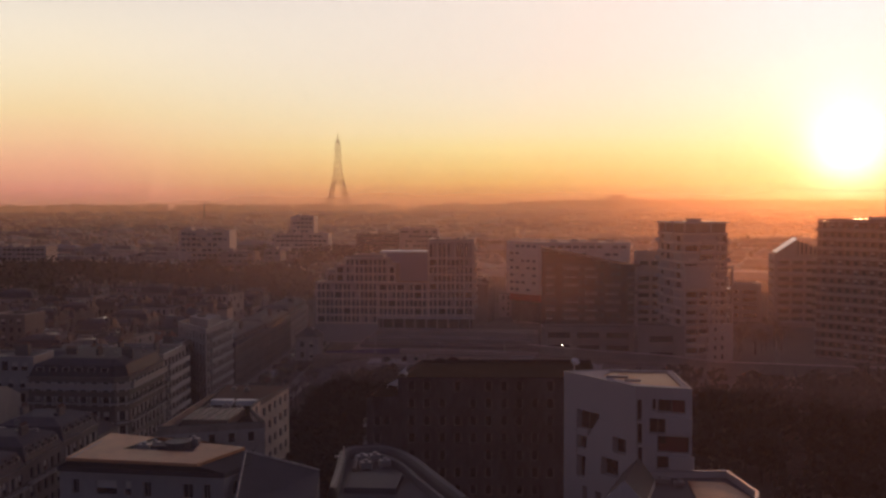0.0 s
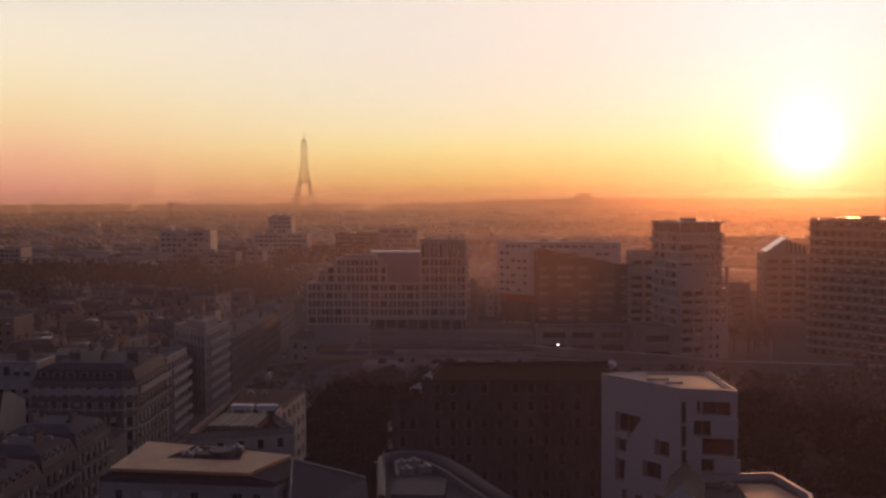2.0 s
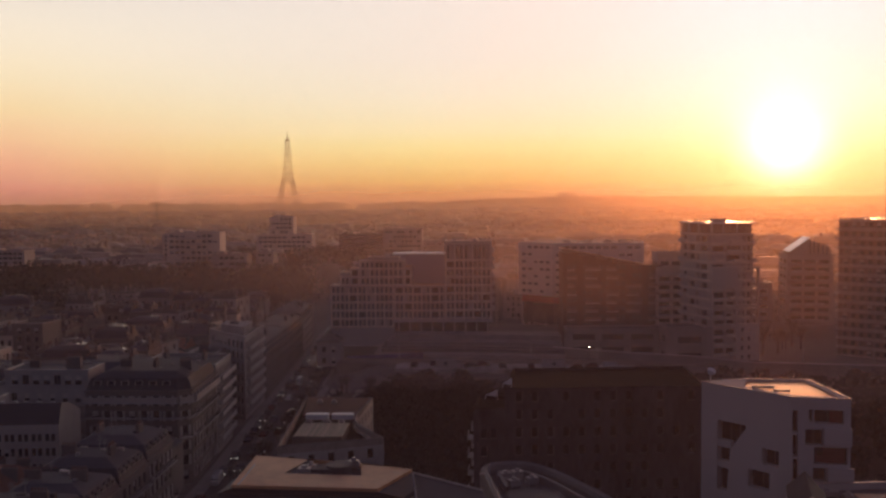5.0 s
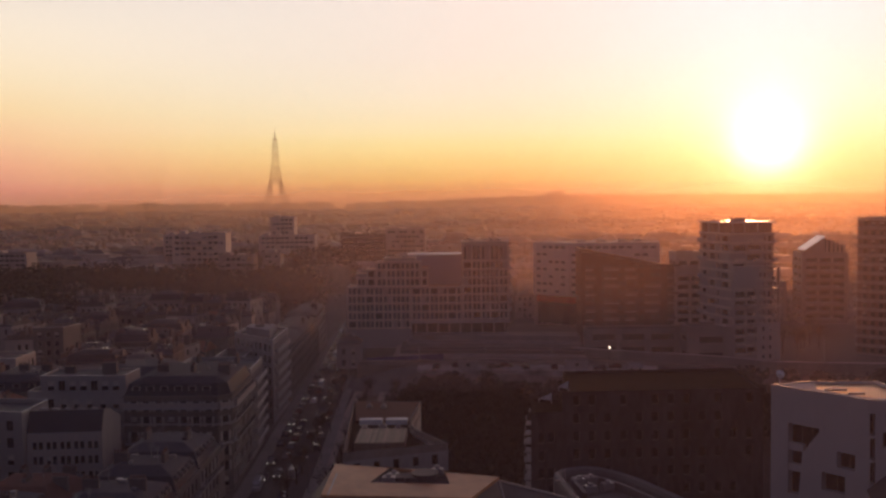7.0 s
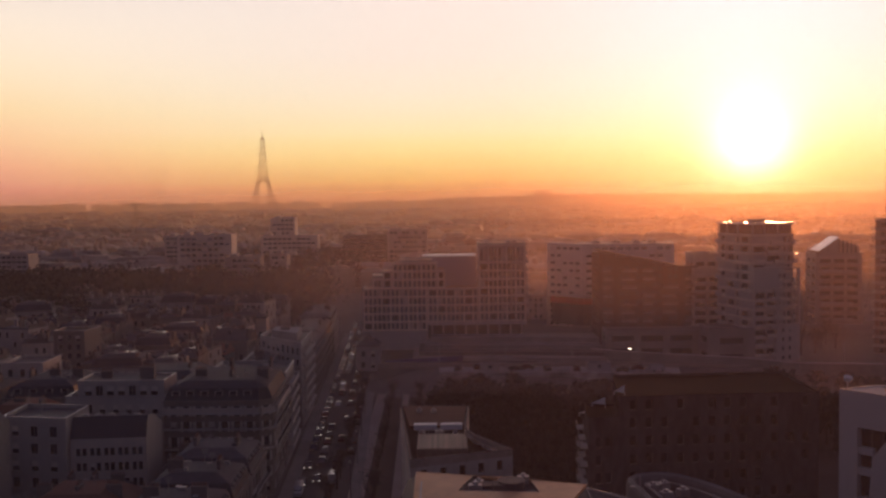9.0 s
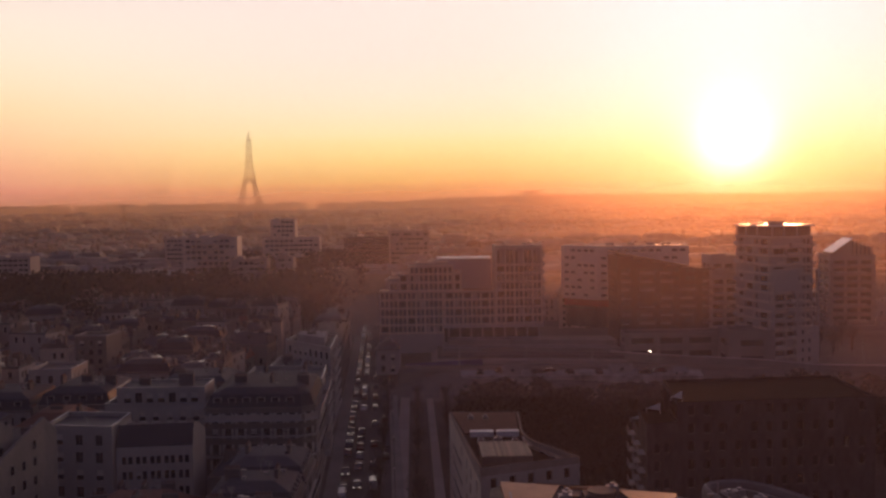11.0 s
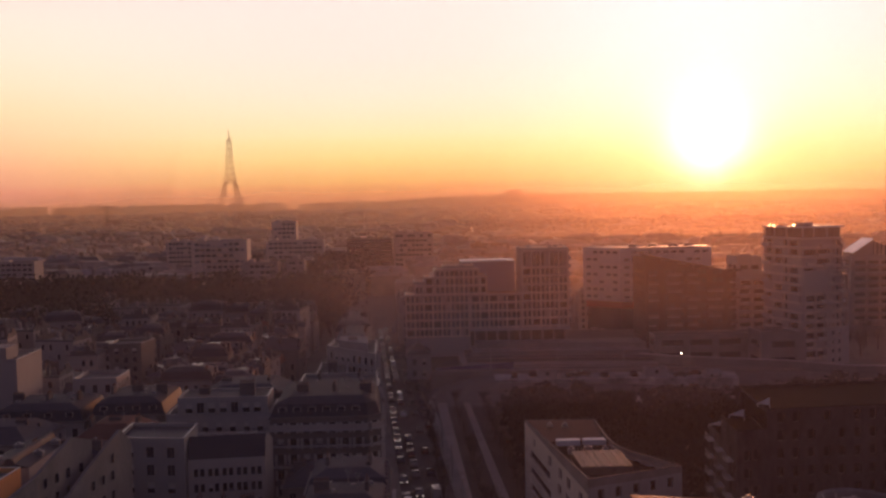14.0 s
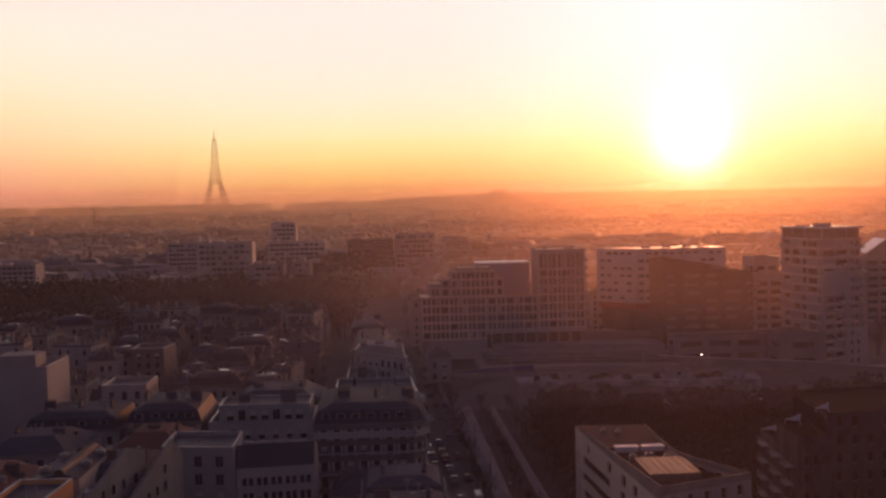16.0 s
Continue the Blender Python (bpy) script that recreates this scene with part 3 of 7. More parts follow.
strip("yard", M_YARD, [(-6, 288), (62, 296), (64, 314), (2, 322), (-8, 318)], 0.5, "pale concrete yard in front of the railway", "yard", 0.6)
strip("yard", M_YARD, [(-10, 311), (20, 309), (64, 304.5), (66, 315.5), (30, 319), (-10, 321)], 4.9, "pale worn concrete yard above the park", "yard", 4.6)
strip("ballast_bed", M_BALLAST, [(-30, 322), (60, 318), (240, 300), (240, 309), (62, 327), (-30, 333)], 4.75, "brown ballast bed of the railway", "railway", 5)
for off in (0.0, 1.45, 3.6, 5.05):
    s = Shape()
    s.prism([(-30, 323 + off), (60, 319 + off), (240, 301.5 + off), (240, 301.6 + off), (60, 319.1 + off), (-30, 323.1 + off)], 4.75, 4.95)
    tagged(new("rail", s.mesh("rail", M_RAILSTEEL)), "worn steel rail on brown ballast", "rail", kind="structure")
s = Shape()
wall_line = [(41.9, 340.0), (52.0, 333.6), (66.9, 326.3), (85.8, 318.4), (101.0, 306.0), (150, 297), (240, 290)]
s.prism(wall_line + [(x, y + 0.6) for x, y in reversed(wall_line)], 3.5, 7.2)
s.prism([(x, y - 0.15) for x, y in wall_line] + [(x, y + 0.75) for x, y in reversed(wall_line)], 7.2, 7.45, 1)
tagged(new("retaining_wall", s.mesh("retaining_wall", M_DARKCONC, M_WHITE)), "long low concrete wall along the railway", "wall", kind="structure")
# terraces stepping down from the apartment blocks to the railway
for k, (y, z, m, lab) in enumerate(((351, 10.2, M_DARKCONC, "dark concrete terrace under the apartment blocks"), (345, 8.4, M_PAVE, "pale paved terrace above the railway"),
                                    (339, 6.9, M_GROUND, "planted terrace above the railway"), (334.5, 5.6, M_PATH, "sandy terrace along the railway"))):
    s = Shape()
    s.prism([(-13 - 2 * k, y + 1.5), (12, y + 0.5 * (k % 2)), (30, y - 2), (45.5, y - 5), (45.5, 358), (-13 - 2 * k, 361)], 2.0, z)
    tagged(new("terrace", s.mesh("terrace", m)), lab, "terrace", kind="structure")
# distant wooded ridge and hills
for name, pts, label in (
    ("hill", [(-420, 3650, 18), (-180, 3650, 46), (90, 3600, 62), (450, 3600, 68), (1000, 3500, 64), (1900, 3400, 61), (2900, 3300, 60)], "long hazy wooded ridge on the skyline"),
    ("hill", [(-2600, 3800, 4), (-1500, 3810, 14), (-1000, 3800, 20), (-560, 3800, 20), (-300, 3830, 6)], "low built-up rise under the lattice tower"),
    ("hill", [(-9000, 9000, 40), (-5000, 9200, 66), (-3000, 9400, 76), (-1500, 9500, 80), (600, 9500, 84)], "low hazy rise on the skyline"),
):
    s, rng = Shape(), random.Random(4)
    fine = []
    for (x0, y0, z0), (x1, y1, z1) in zip(pts, pts[1:]):
        for k in range(14):
            t = k / 14
            fine.append((x0 + (x1 - x0) * t, y0 + (y1 - y0) * t, z0 + (z1 - z0) * t + rng.uniform(-1.8, 1.8)))
    for p, q in zip(fine, fine[1:]):
        s.quad((p[0], p[1] - 260, 0), (q[0], q[1] - 260, 0), q, p)
        s.quad(p, q, (q[0], q[1] + 250, 0), (p[0], p[1] + 250, 0))
    tagged(new(name, s.mesh(name, M_HILL)), label, "hill", kind="structure")

# thin mist lying over the city, denser with distance; its tints and bearing hold painted glow
# the 88 m sheet also stands in for lens glare that lifts the darks
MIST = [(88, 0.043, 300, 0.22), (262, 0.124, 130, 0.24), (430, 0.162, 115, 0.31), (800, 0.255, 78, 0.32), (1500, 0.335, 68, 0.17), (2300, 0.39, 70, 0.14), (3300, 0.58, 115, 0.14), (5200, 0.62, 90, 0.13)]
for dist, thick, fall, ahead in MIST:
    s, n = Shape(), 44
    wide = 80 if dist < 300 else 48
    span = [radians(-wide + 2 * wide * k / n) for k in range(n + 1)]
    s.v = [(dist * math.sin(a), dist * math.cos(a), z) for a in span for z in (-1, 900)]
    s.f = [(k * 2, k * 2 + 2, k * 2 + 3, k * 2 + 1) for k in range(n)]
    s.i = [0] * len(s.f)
    # tints put violet dusk and orange sunset light into the mist colour
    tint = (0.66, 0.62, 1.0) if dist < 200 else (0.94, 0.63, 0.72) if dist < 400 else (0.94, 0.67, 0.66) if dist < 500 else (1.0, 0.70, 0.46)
    # western thickness sets how bright the haze looks away from the sun
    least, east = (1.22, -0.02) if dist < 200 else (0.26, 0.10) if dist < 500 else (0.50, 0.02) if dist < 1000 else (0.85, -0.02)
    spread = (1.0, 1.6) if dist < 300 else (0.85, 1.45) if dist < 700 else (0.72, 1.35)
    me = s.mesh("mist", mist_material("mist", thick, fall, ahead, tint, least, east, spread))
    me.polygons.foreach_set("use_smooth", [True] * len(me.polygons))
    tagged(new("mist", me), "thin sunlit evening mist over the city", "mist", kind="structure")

# ---- foreground buildings ----
def poly_edges(pts):
    return [(pts[k], pts[(k + 1) % len(pts)]) for k in range(len(pts))]


def side_len(e):
    return (Vector(e[1]) - Vector(e[0])).length


def tan_roof_block():
    """The nearest block: a wide overhanging flat roof with a well for the lift and fans."""
    b = thing("apartment_block", -3, 110, 0, "rendered apartment block with a wide pale flat roof and dark eaves", "building")
    pts = [(-14.2, 108.2), (6.3, 106.6), (9.0, 113.6), (-13.2, 120.4)]
    core(b, pts, 0, 24.6, M_GLASS)
    rows = floors(8, 2.95, 0.7, 1.75, 0.6)
    e = poly_edges(pts)
    for k, n in ((0, 7), (1, 2), (2, 0), (3, 0)):
        L = (Vector(e[k][1]) - Vector(e[k][0])).length
        cols = [(1.6, 0.9), (4.6, 2.7), (8.2, 0.9), (10.6, 1.0), (15.5, 1.3), (18.0, 0.9)] if k == 0 else even(L, n, 1.2) if n else ()
        facade(b, *e[k], 0, 24.6, M_PLASTER, cols, rows if n or k == 0 else (), recess=0.35)
    s = Shape()
    B = b.location
    loc = [(x - B.x, y - B.y) for x, y in pts]
    out = [(-12.3 - B.x, 105.9 - B.y), (3.9 - B.x, 104.4 - B.y), (7.2 - B.x, 112.4 - B.y), (-12.3 - B.x, 118.6 - B.y)]
    s.prism(inset(loc, -0.15), 24.6, 25.2, 1)
    s.prism(inset(loc, -0.1), 25.2, 26.45, 1, inset(out, 0.2))
    child("eave_band", s.mesh("eave_band", M_DECK, M_SLATE), b, label="dark slate-clad eaves")
    s = Shape()
    hole = [(-7.4 - B.x, 110.6 - B.y), (1.6 - B.x, 109.7 - B.y), (0.9 - B.x, 115.2 - B.y), (-5.6 - B.x, 116.4 - B.y)]
    for k in range(4):
        s.quad((*out[k], 26.8), (*out[(k + 1) % 4], 26.8), (*hole[(k + 1) % 4], 26.8), (*hole[k], 26.8))
        s.quad((*out[k], 26.45), (*out[(k + 1) % 4], 26.45), (*out[(k + 1) % 4], 26.8), (*out[k], 26.8))
        s.quad((*hole[k], 25.7), (*hole[(k + 1) % 4], 25.7), (*hole[(k + 1) % 4], 26.8), (*hole[k], 26.8), 1)
    child("roof_deck", s.mesh("roof_deck", M_DECK, M_GRAVEL), b, label="pale roof membrane with the sunset sheen in its tan colour")
    s = Shape()
    s.poly([(*p, 25.7) for p in hole])
    child("roof_well", s.mesh("roof_well", M_GRAVEL), b, label="sunken gravelled roof well")
    s = Shape()
    s.box(-8.6, -8.48, -4.3, 4.2, 26.8, 26.86)
    child("roof_seam", s.mesh("roof_seam", M_PARAPET), b)
    s = Shape()
    s.tube((-1.3 - B.x, 112.7 - B.y, 25.7), (-1.3 - B.x, 112.7 - B.y, 27.2), 1.5, 1.5, 18)
    s.tube((-1.3 - B.x, 112.7 - B.y, 27.2), (-1.3 - B.x, 112.7 - B.y, 27.32), 1.62, 1.62, 18)
    s.box(-3.4 - B.x, -1.3 - B.x, 111.4 - B.y, 113.9 - B.y, 25.7, 27.0)
    s.box(-4.9 - B.x, -3.6 - B.x, 112.4 - B.y, 114.2 - B.y, 25.7, 26.7)
    child("lift_housing", s.mesh("lift_housing", M_SLATE), b, label="dark round lift and stair housing")
    roof_unit(b, -5.4, 112.6, 25.7, 1.5, 1.1, 1.2)
    roof_unit(b, -4.9, 114.8, 25.7, 1.1, 0.9, 1.0)
    roof_unit(b, 0.2, 114.4, 26.3, 1.3, 0.9, 1.0)


def slate_wing():
    """The lower wing with a slanting dark roof beside the nearest block."""
    b = thing("slate_roofed_wing", 12, 112, 0, "lower wing with a slanting dark slate roof and pale gable", "building")
    B = b.location
    s = Shape()
    roof = [(7.2, 112.6, 26.2), (15.4, 116.8, 22.9), (17.6, 104.0, 21.6), (8.6, 103.0, 22.3)]
    top = [(x - B.x, y - B.y, z) for x, y, z in roof]
    s.poly([top[3], top[2], top[1], top[0]])
    for p, q in zip(top, top[1:] + top[:1]):
        s.quad(p, q, (q[0], q[1], q[2] - 0.35), (p[0], p[1], p[2] - 0.35))
    child("roof", s.mesh("roof", M_SLATE), b, label="smooth dark slate roof")
    s = Shape()
    for p, q in ((top[0], top[1]), (top[0], top[3])):
        s.tube((p[0], p[1], p[2] + 0.1), (q[0], q[1], q[2] + 0.1), 0.14, 0.14, 6)
    child("coping", s.mesh("coping", M_PARAPET), b)
    s = Shape()
    k = len(top)
    for i in range(k):
        p, q = top[i], top[(i + 1) % k]
        s.quad((q[0], q[1], 0), (p[0], p[1], 0), (p[0], p[1], p[2] - 0.36), (q[0], q[1], q[2] - 0.36))
    child("wall", s.mesh("wall", M_PLASTER), b)


def curled_roof_block():
    """A block whose parapet curls round its roof in one smooth sweep."""
    b = thing("curved_parapet_block", 22, 122, 0, "apartment block with a rounded zinc parapet sweeping round its roof", "building")
    B = b.location
    ctrl = [(17.2, 113.0), (16.6, 119.0), (15.7, 127.0), (15.2, 131.0), (16.2, 133.4), (18.6, 134.6), (21.0, 134.6), (23.6, 132.8), (26.6, 128.4), (30.2, 120.4), (34.6, 110.8)]
    line = []
    for k in range(len(ctrl) - 1):
        p = [Vector(ctrl[max(0, min(len(ctrl) - 1, k + d))]) for d in (-1, 0, 1, 2)]
        for j in range(5):
            t = j / 5
            line.append(0.5 * ((2 * p[1]) + (p[2] - p[0]) * t + (2 * p[0] - 5 * p[1] + 4 * p[2] - p[3]) * t * t + (3 * p[1] - p[0] - 3 * p[2] + p[3]) * t ** 3))
    line.append(Vector(ctrl[-1]))
    def shell(d):
        out = []
        for k, p in enumerate(line):
            t = (line[min(k + 1, len(line) - 1)] - line[max(k - 1, 0)]).normalized()
            nrm = Vector((t.y, -t.x))
            out.append(p + nrm * d)
        return out
    s = Shape()
    prof = [(0.0, 0.0), (0.0, 21.2), (0.15, 21.75), (0.55, 22.0), (0.95, 21.75), (1.1, 21.2), (1.1, 20.2)]
    rings = [[(p.x - B.x, p.y - B.y, z) for p in shell(d)] for d, z in prof]
    for ra, rb in zip(rings, rings[1:]):
        for k in range(len(line) - 1):
            s.quad(ra[k], ra[k + 1], rb[k + 1], rb[k])
    me = s.mesh("parapet", M_PALEZINC)
    for p in me.polygons:
        p.use_smooth = True
    child("parapet", me, b, label="smooth rounded zinc parapet")
    s = Shape()
    inner = [(p.x - B.x, p.y - B.y) for p in shell(1.0)]
    s.poly([(*p, 20.3) for p in reversed(inner)])
    child("roof_deck", s.mesh("roof_deck", M_GRAVEL), b)
    s = Shape()
    lane = [(p.x - B.x, p.y - B.y) for p in shell(2.3)]
    lane2 = [(p.x - B.x, p.y - B.y) for p in shell(2.75)]
    for k in range(8, len(line) - 1):
        s.quad((*lane[k], 20.3), (*lane[k + 1], 20.3), (*lane[k + 1], 21.3), (*lane[k], 21.3))
        s.quad((*lane[k], 21.3), (*lane[k + 1], 21.3), (*lane2[k + 1], 21.3), (*lane2[k], 21.3))
        s.quad((*lane2[k], 21.3), (*lane2[k + 1], 21.3), (*lane2[k + 1], 20.3), (*lane2[k], 20.3))
    child("inner_kerb", s.mesh("inner_kerb", M_PALEZINC), b)
    s = Shape()
    s.box(-3.4, 3.2, -6.0, 1.0, 20.3, 21.1)
    child("roof_hatch", s.mesh("roof_hatch", M_SLATE), b)
    for x, y in ((18.6, 130.6), (20.2, 131.4), (19.6, 127.2), (22.0, 128.4)):
        roof_unit(b, x, y, 20.3, 1.5, 1.1, 1.1, rz=0.4)
    s = Shape()
    s.tube((-5.6, 6.2, 20.3), (-5.6, 6.2, 23.2), 0.12, 0.12, 6)
    s.box(-6.9, -5.5, 6.1, 6.3, 21.7, 21.9)
    child("vent_pipe", s.mesh("vent_pipe", M_PARAPET), b)


def kinked_block():
    """The block beside the park: a parapet that kinks and sinks to the rear, round a boarded terrace and a reddish rear roof."""
    b = thing("kinked_parapet_block", -8, 155, 0, "grey and beige apartment block with kinked parapet and boarded terrace", "building")
    pts = [(-13.6, 138.2), (1.1, 144.4), (-4.0, 155.4), (-5.0, 159.6), (-5.2, 165.0), (-4.2, 182.0), (-16.8, 183.0)]
    e = poly_edges(pts)
    core(b, pts, 0, 20.7, M_GLASS)
    rows = floors(7, 2.9, 0.75, 1.5, 0.5)
    for k, n, m in ((0, 5, M_CONC), (1, 3, M_BEIGE), (2, 1, M_BEIGE), (3, 1, M_BEIGE), (4, 5, M_BEIGE), (5, 0, M_BEIGE)):
        L = side_len(e[k])
        low = 1.2 if k < 4 else 0.0
        facade(b, *e[k], 0, 21.8 if k < 4 else 20.9, m, even(L, n, 1.0 if k == 0 else 1.5, 0.6) if n else (), [(r + low, h) for r, h in rows] if n else (), recess=0.4, style="plain")
    rects = [(8.0, 1.2, 18.4, 1.4), (19.6, 2.1, 18.2, 1.8), (27.0, 2.1, 18.2, 1.8), (32.4, 2.1, 18.2, 1.8), (39.6, 2.1, 18.2, 1.8)]
    for r in range(6):
        z = 1.2 + 2.9 * r
        rects += [(1.6, 1.2, z, 1.6), (4.4 + 0.6 * (r % 2), 17.0 - 1.2 * (r % 2), z, 1.6), (26.4, 2.1, z, 1.6), (31.6, 2.1, z, 1.6), (38.4, 2.1, z, 1.6)]
    cut_facade(b, *e[6], 0, 20.9, M_BEIGE, rects, 0.5)
    B = b.location
    loc = [(x - B.x, y - B.y) for x, y in pts]

    def rim(y):
        return 23.0 - 0.040 * (y + B.y - 139)

    def sloped(outer, inner, lift0, lift1):
        s, k = Shape(), len(outer)
        for j in range(k):
            a, c, d, f = outer[j], outer[(j + 1) % k], inner[(j + 1) % k], inner[j]
            lo = [(20.9 if j > 3 else 21.8) if lift0 is None else rim(v[1]) + lift0 for v in (a, c, d, f)]
            hi = [rim(v[1]) + lift1 for v in (a, c, d, f)]
            s.quad((*a, lo[0]), (*c, lo[1]), (*c, hi[1]), (*a, hi[0]))
            s.quad((*d, lo[2]), (*f, lo[3]), (*f, hi[3]), (*d, hi[2]))
            s.quad((*a, hi[0]), (*c, hi[1]), (*d, hi[2]), (*f, hi[3]))
        return s
    child("parapet", sloped(inset(loc, 0.003), inset(loc, 0.25), None, 0.0).mesh("parapet", M_DARKCONC), b)
    child("coping", sloped(inset(loc, -0.03), inset(loc, 0.27), 0.002, 0.06).mesh("coping", M_ZINC), b)
    s = Shape()
    s.prism(inset(loc, 0.3), 20.7, 21.1)
    child("roof_deck", s.mesh("roof_deck", M_PLANTED), b, label="dark planted roof")
    s = Shape()
    s.prism([(x - B.x, y - B.y) for x, y in ((-14.6, 166.0), (-5.7, 166.0), (-4.8, 181.5), (-16.3, 182.5))], 21.1, 21.35)
    child("rear_roof", s.mesh("rear_roof", M_REDBROWN), b, label="dark reddish rear roof")
    # boarded terrace: one board per strip
    x0, x1, y0, y1, n = -12.9, -5.4, 146.8, 156.2, 18
    s = Shape()
    s.box(x0 - B.x, x1 - B.x, y0 - B.y, y1 - B.y, 21.1, 22.3)
    child("timber_terrace", s.mesh("timber_terrace", M_BOARD), b, label="weathered boarded roof terrace")
    step = (x1 - x0) / n
    for k in range(n):
        key = ("board", k % 3)
        if key not in WINDOW_MESHES:
            q = Shape()
            q.box(0.03, step - 0.03, 0.12 * (k % 3), y1 - y0 - 0.09 * (k % 3), 0.0, 0.05 + 0.03 * (k % 3))
            WINDOW_MESHES[key] = q.mesh("board", M_BOARD)
        child("board", WINDOW_MESHES[key], b, (x0 + step * k - B.x, y0 - B.y, 22.304))
    # two long pale roof lights before the rear roof, with glazing bars
    for xa, xb in ((-13.8, -10.0), (-9.4, -5.8)):
        s = Shape()
        s.box(xa - B.x, xb - B.x, 164.2 - B.y, 165.7 - B.y, 21.1, 21.95)
        for k in range(1, 5):
            x = xa + (xb - xa) * k / 5 - B.x
            s.box(x - 0.05, x + 0.05, 164.2 - B.y, 165.7 - B.y, 21.954, 22.02)
        child("roof_light", s.mesh("roof_light", M_TRAMWHITE), b, label="long pale roof light")
    for x, y, w in ((-12.4, 158.8, 1.0), (-9.6, 159.6, 1.3), (-7.0, 158.6, 0.9)):
        roof_unit(b, x, y, 21.1, w, 0.8, 1.0)
    for x, y in ((-13.2, 176.4), (-10.6, 176.0)):
        roof_unit(b, x, y, 21.35, 0.9, 0.7, 0.6)
    s = Shape()
    for k in range(6):
        s.tube((-4.8 + 0.5 * k, 1.4, 22.3), (-4.8 + 0.5 * k, 1.4, 23.2), 0.025, 0.025, 4)
    s.tube((-4.8, 1.4, 23.2), (-2.3, 1.4, 23.2), 0.03, 0.03, 4)
    child("guard_rail", s.mesh("guard_rail", M_PARAPET), b)


def white_tower_block():
    """White block with slanting cut-outs, slit windows and a reddish loggia."""
    b = thing("white_apartment_block", 55, 133, 0, "white rendered apartment block with slit windows and cut-out loggias", "building")
    pts = [(46.7, 139.6), (55.8, 128.4), (62.9, 127.0), (62.3, 141.4), (52.0, 141.7)]
    e = poly_edges(pts)
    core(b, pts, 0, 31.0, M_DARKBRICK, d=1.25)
    z = 31.9
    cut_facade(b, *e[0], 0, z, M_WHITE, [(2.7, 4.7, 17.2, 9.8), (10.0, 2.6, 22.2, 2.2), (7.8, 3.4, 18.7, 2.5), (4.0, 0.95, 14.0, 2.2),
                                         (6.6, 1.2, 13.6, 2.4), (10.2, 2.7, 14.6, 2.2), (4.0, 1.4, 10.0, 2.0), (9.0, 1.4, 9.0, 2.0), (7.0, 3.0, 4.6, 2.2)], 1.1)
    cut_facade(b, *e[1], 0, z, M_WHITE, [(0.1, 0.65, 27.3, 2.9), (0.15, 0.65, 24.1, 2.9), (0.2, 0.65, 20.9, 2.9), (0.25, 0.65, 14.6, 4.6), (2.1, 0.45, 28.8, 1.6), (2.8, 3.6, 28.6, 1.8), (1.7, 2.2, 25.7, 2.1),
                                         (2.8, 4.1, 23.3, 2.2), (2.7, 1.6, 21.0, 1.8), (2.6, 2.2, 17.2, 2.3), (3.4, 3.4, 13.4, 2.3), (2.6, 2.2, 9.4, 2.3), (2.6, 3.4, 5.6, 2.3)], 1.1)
    for k in (2, 3, 4):
        facade(b, *e[k], 0, z, M_WHITE)
    B = b.location
    # slanting wall that narrows the tall corner loggia to a wedge, and its balconies
    d0 = (Vector(e[0][1]) - Vector(e[0][0])).normalized()
    i0, o0 = Vector((-d0.y, d0.x)), Vector(e[0][0]) - Vector((B.x, B.y))
    s, edge = Shape(), [(7.42, 26.5), (4.9, 23.2), (4.4, 17.2), (7.42, 17.2)]
    for off in (0.0, 0.5):
        f = [(*(o0 + d0 * a + i0 * off), h) for a, h in edge]
        s.poly(f if off else f[::-1])
    for (a, h), (c, g) in zip(edge, edge[1:]):
        s.quad((*(o0 + d0 * a), h), (*(o0 + d0 * c), g), (*(o0 + d0 * c + i0 * 0.5), g), (*(o0 + d0 * a + i0 * 0.5), h))
    child("slanting_wall", s.mesh("slanting_wall", M_WHITE), b)
    for h in (20.4, 23.3):
        s = Shape()
        s.prism([tuple(o0 + d0 * 2.75 + i0 * 0.1), tuple(o0 + d0 * 4.9 + i0 * 0.1), tuple(o0 + d0 * 4.9 + i0 * 0.9), tuple(o0 + d0 * 2.75 + i0 * 0.9)], h, h + 1.0)
        child("loggia_parapet", s.mesh("loggia_parapet", M_WHITE), b)
    loc = [(x - B.x, y - B.y) for x, y in pts]
    deck = [(x - B.x, y - B.y) for x, y in ((51.8, 136.4), (56.6, 129.9), (61.9, 128.6), (61.5, 140.6), (53.4, 140.8))]
    s = Shape()
    for k in range(5):
        s.quad((*loc[k], 31.9), (*loc[(k + 1) % 5], 31.9), (*deck[(k + 1) % 5], 31.9), (*deck[k], 31.9))
        s.quad((*deck[k], 31.7), (*deck[(k + 1) % 5], 31.7), (*deck[(k + 1) % 5], 31.9), (*deck[k], 31.9))
    child("parapet", s.mesh("parapet", M_WHITE), b)
    s = Shape()
    s.poly([(*p, 31.72) for p in deck])
    child("roof_deck", s.mesh("roof_deck", M_GLINTDECK), b, label="bright roof membrane with the low sun glint in its orange colour")
    s = Shape()
    s.ring(inset(loc, -0.05), inset(loc, 0.18), 31.9, 32.0)
    child("coping", s.mesh("coping", M_PARAPET), b)
    d = (Vector(e[1][1]) - Vector(e[1][0])).normalized()
    n = Vector((d.y, -d.x))

    def bay(s0, s1, z0, z1, out, back):
        s = Shape()
        o = Vector(e[1][0]) - Vector((B.x, B.y))
        s.prism([tuple(o + d * s0 + n * out), tuple(o + d * s1 + n * out), tuple(o + d * s1 - n * back), tuple(o + d * s0 - n * back)], z0, z1)
        return s
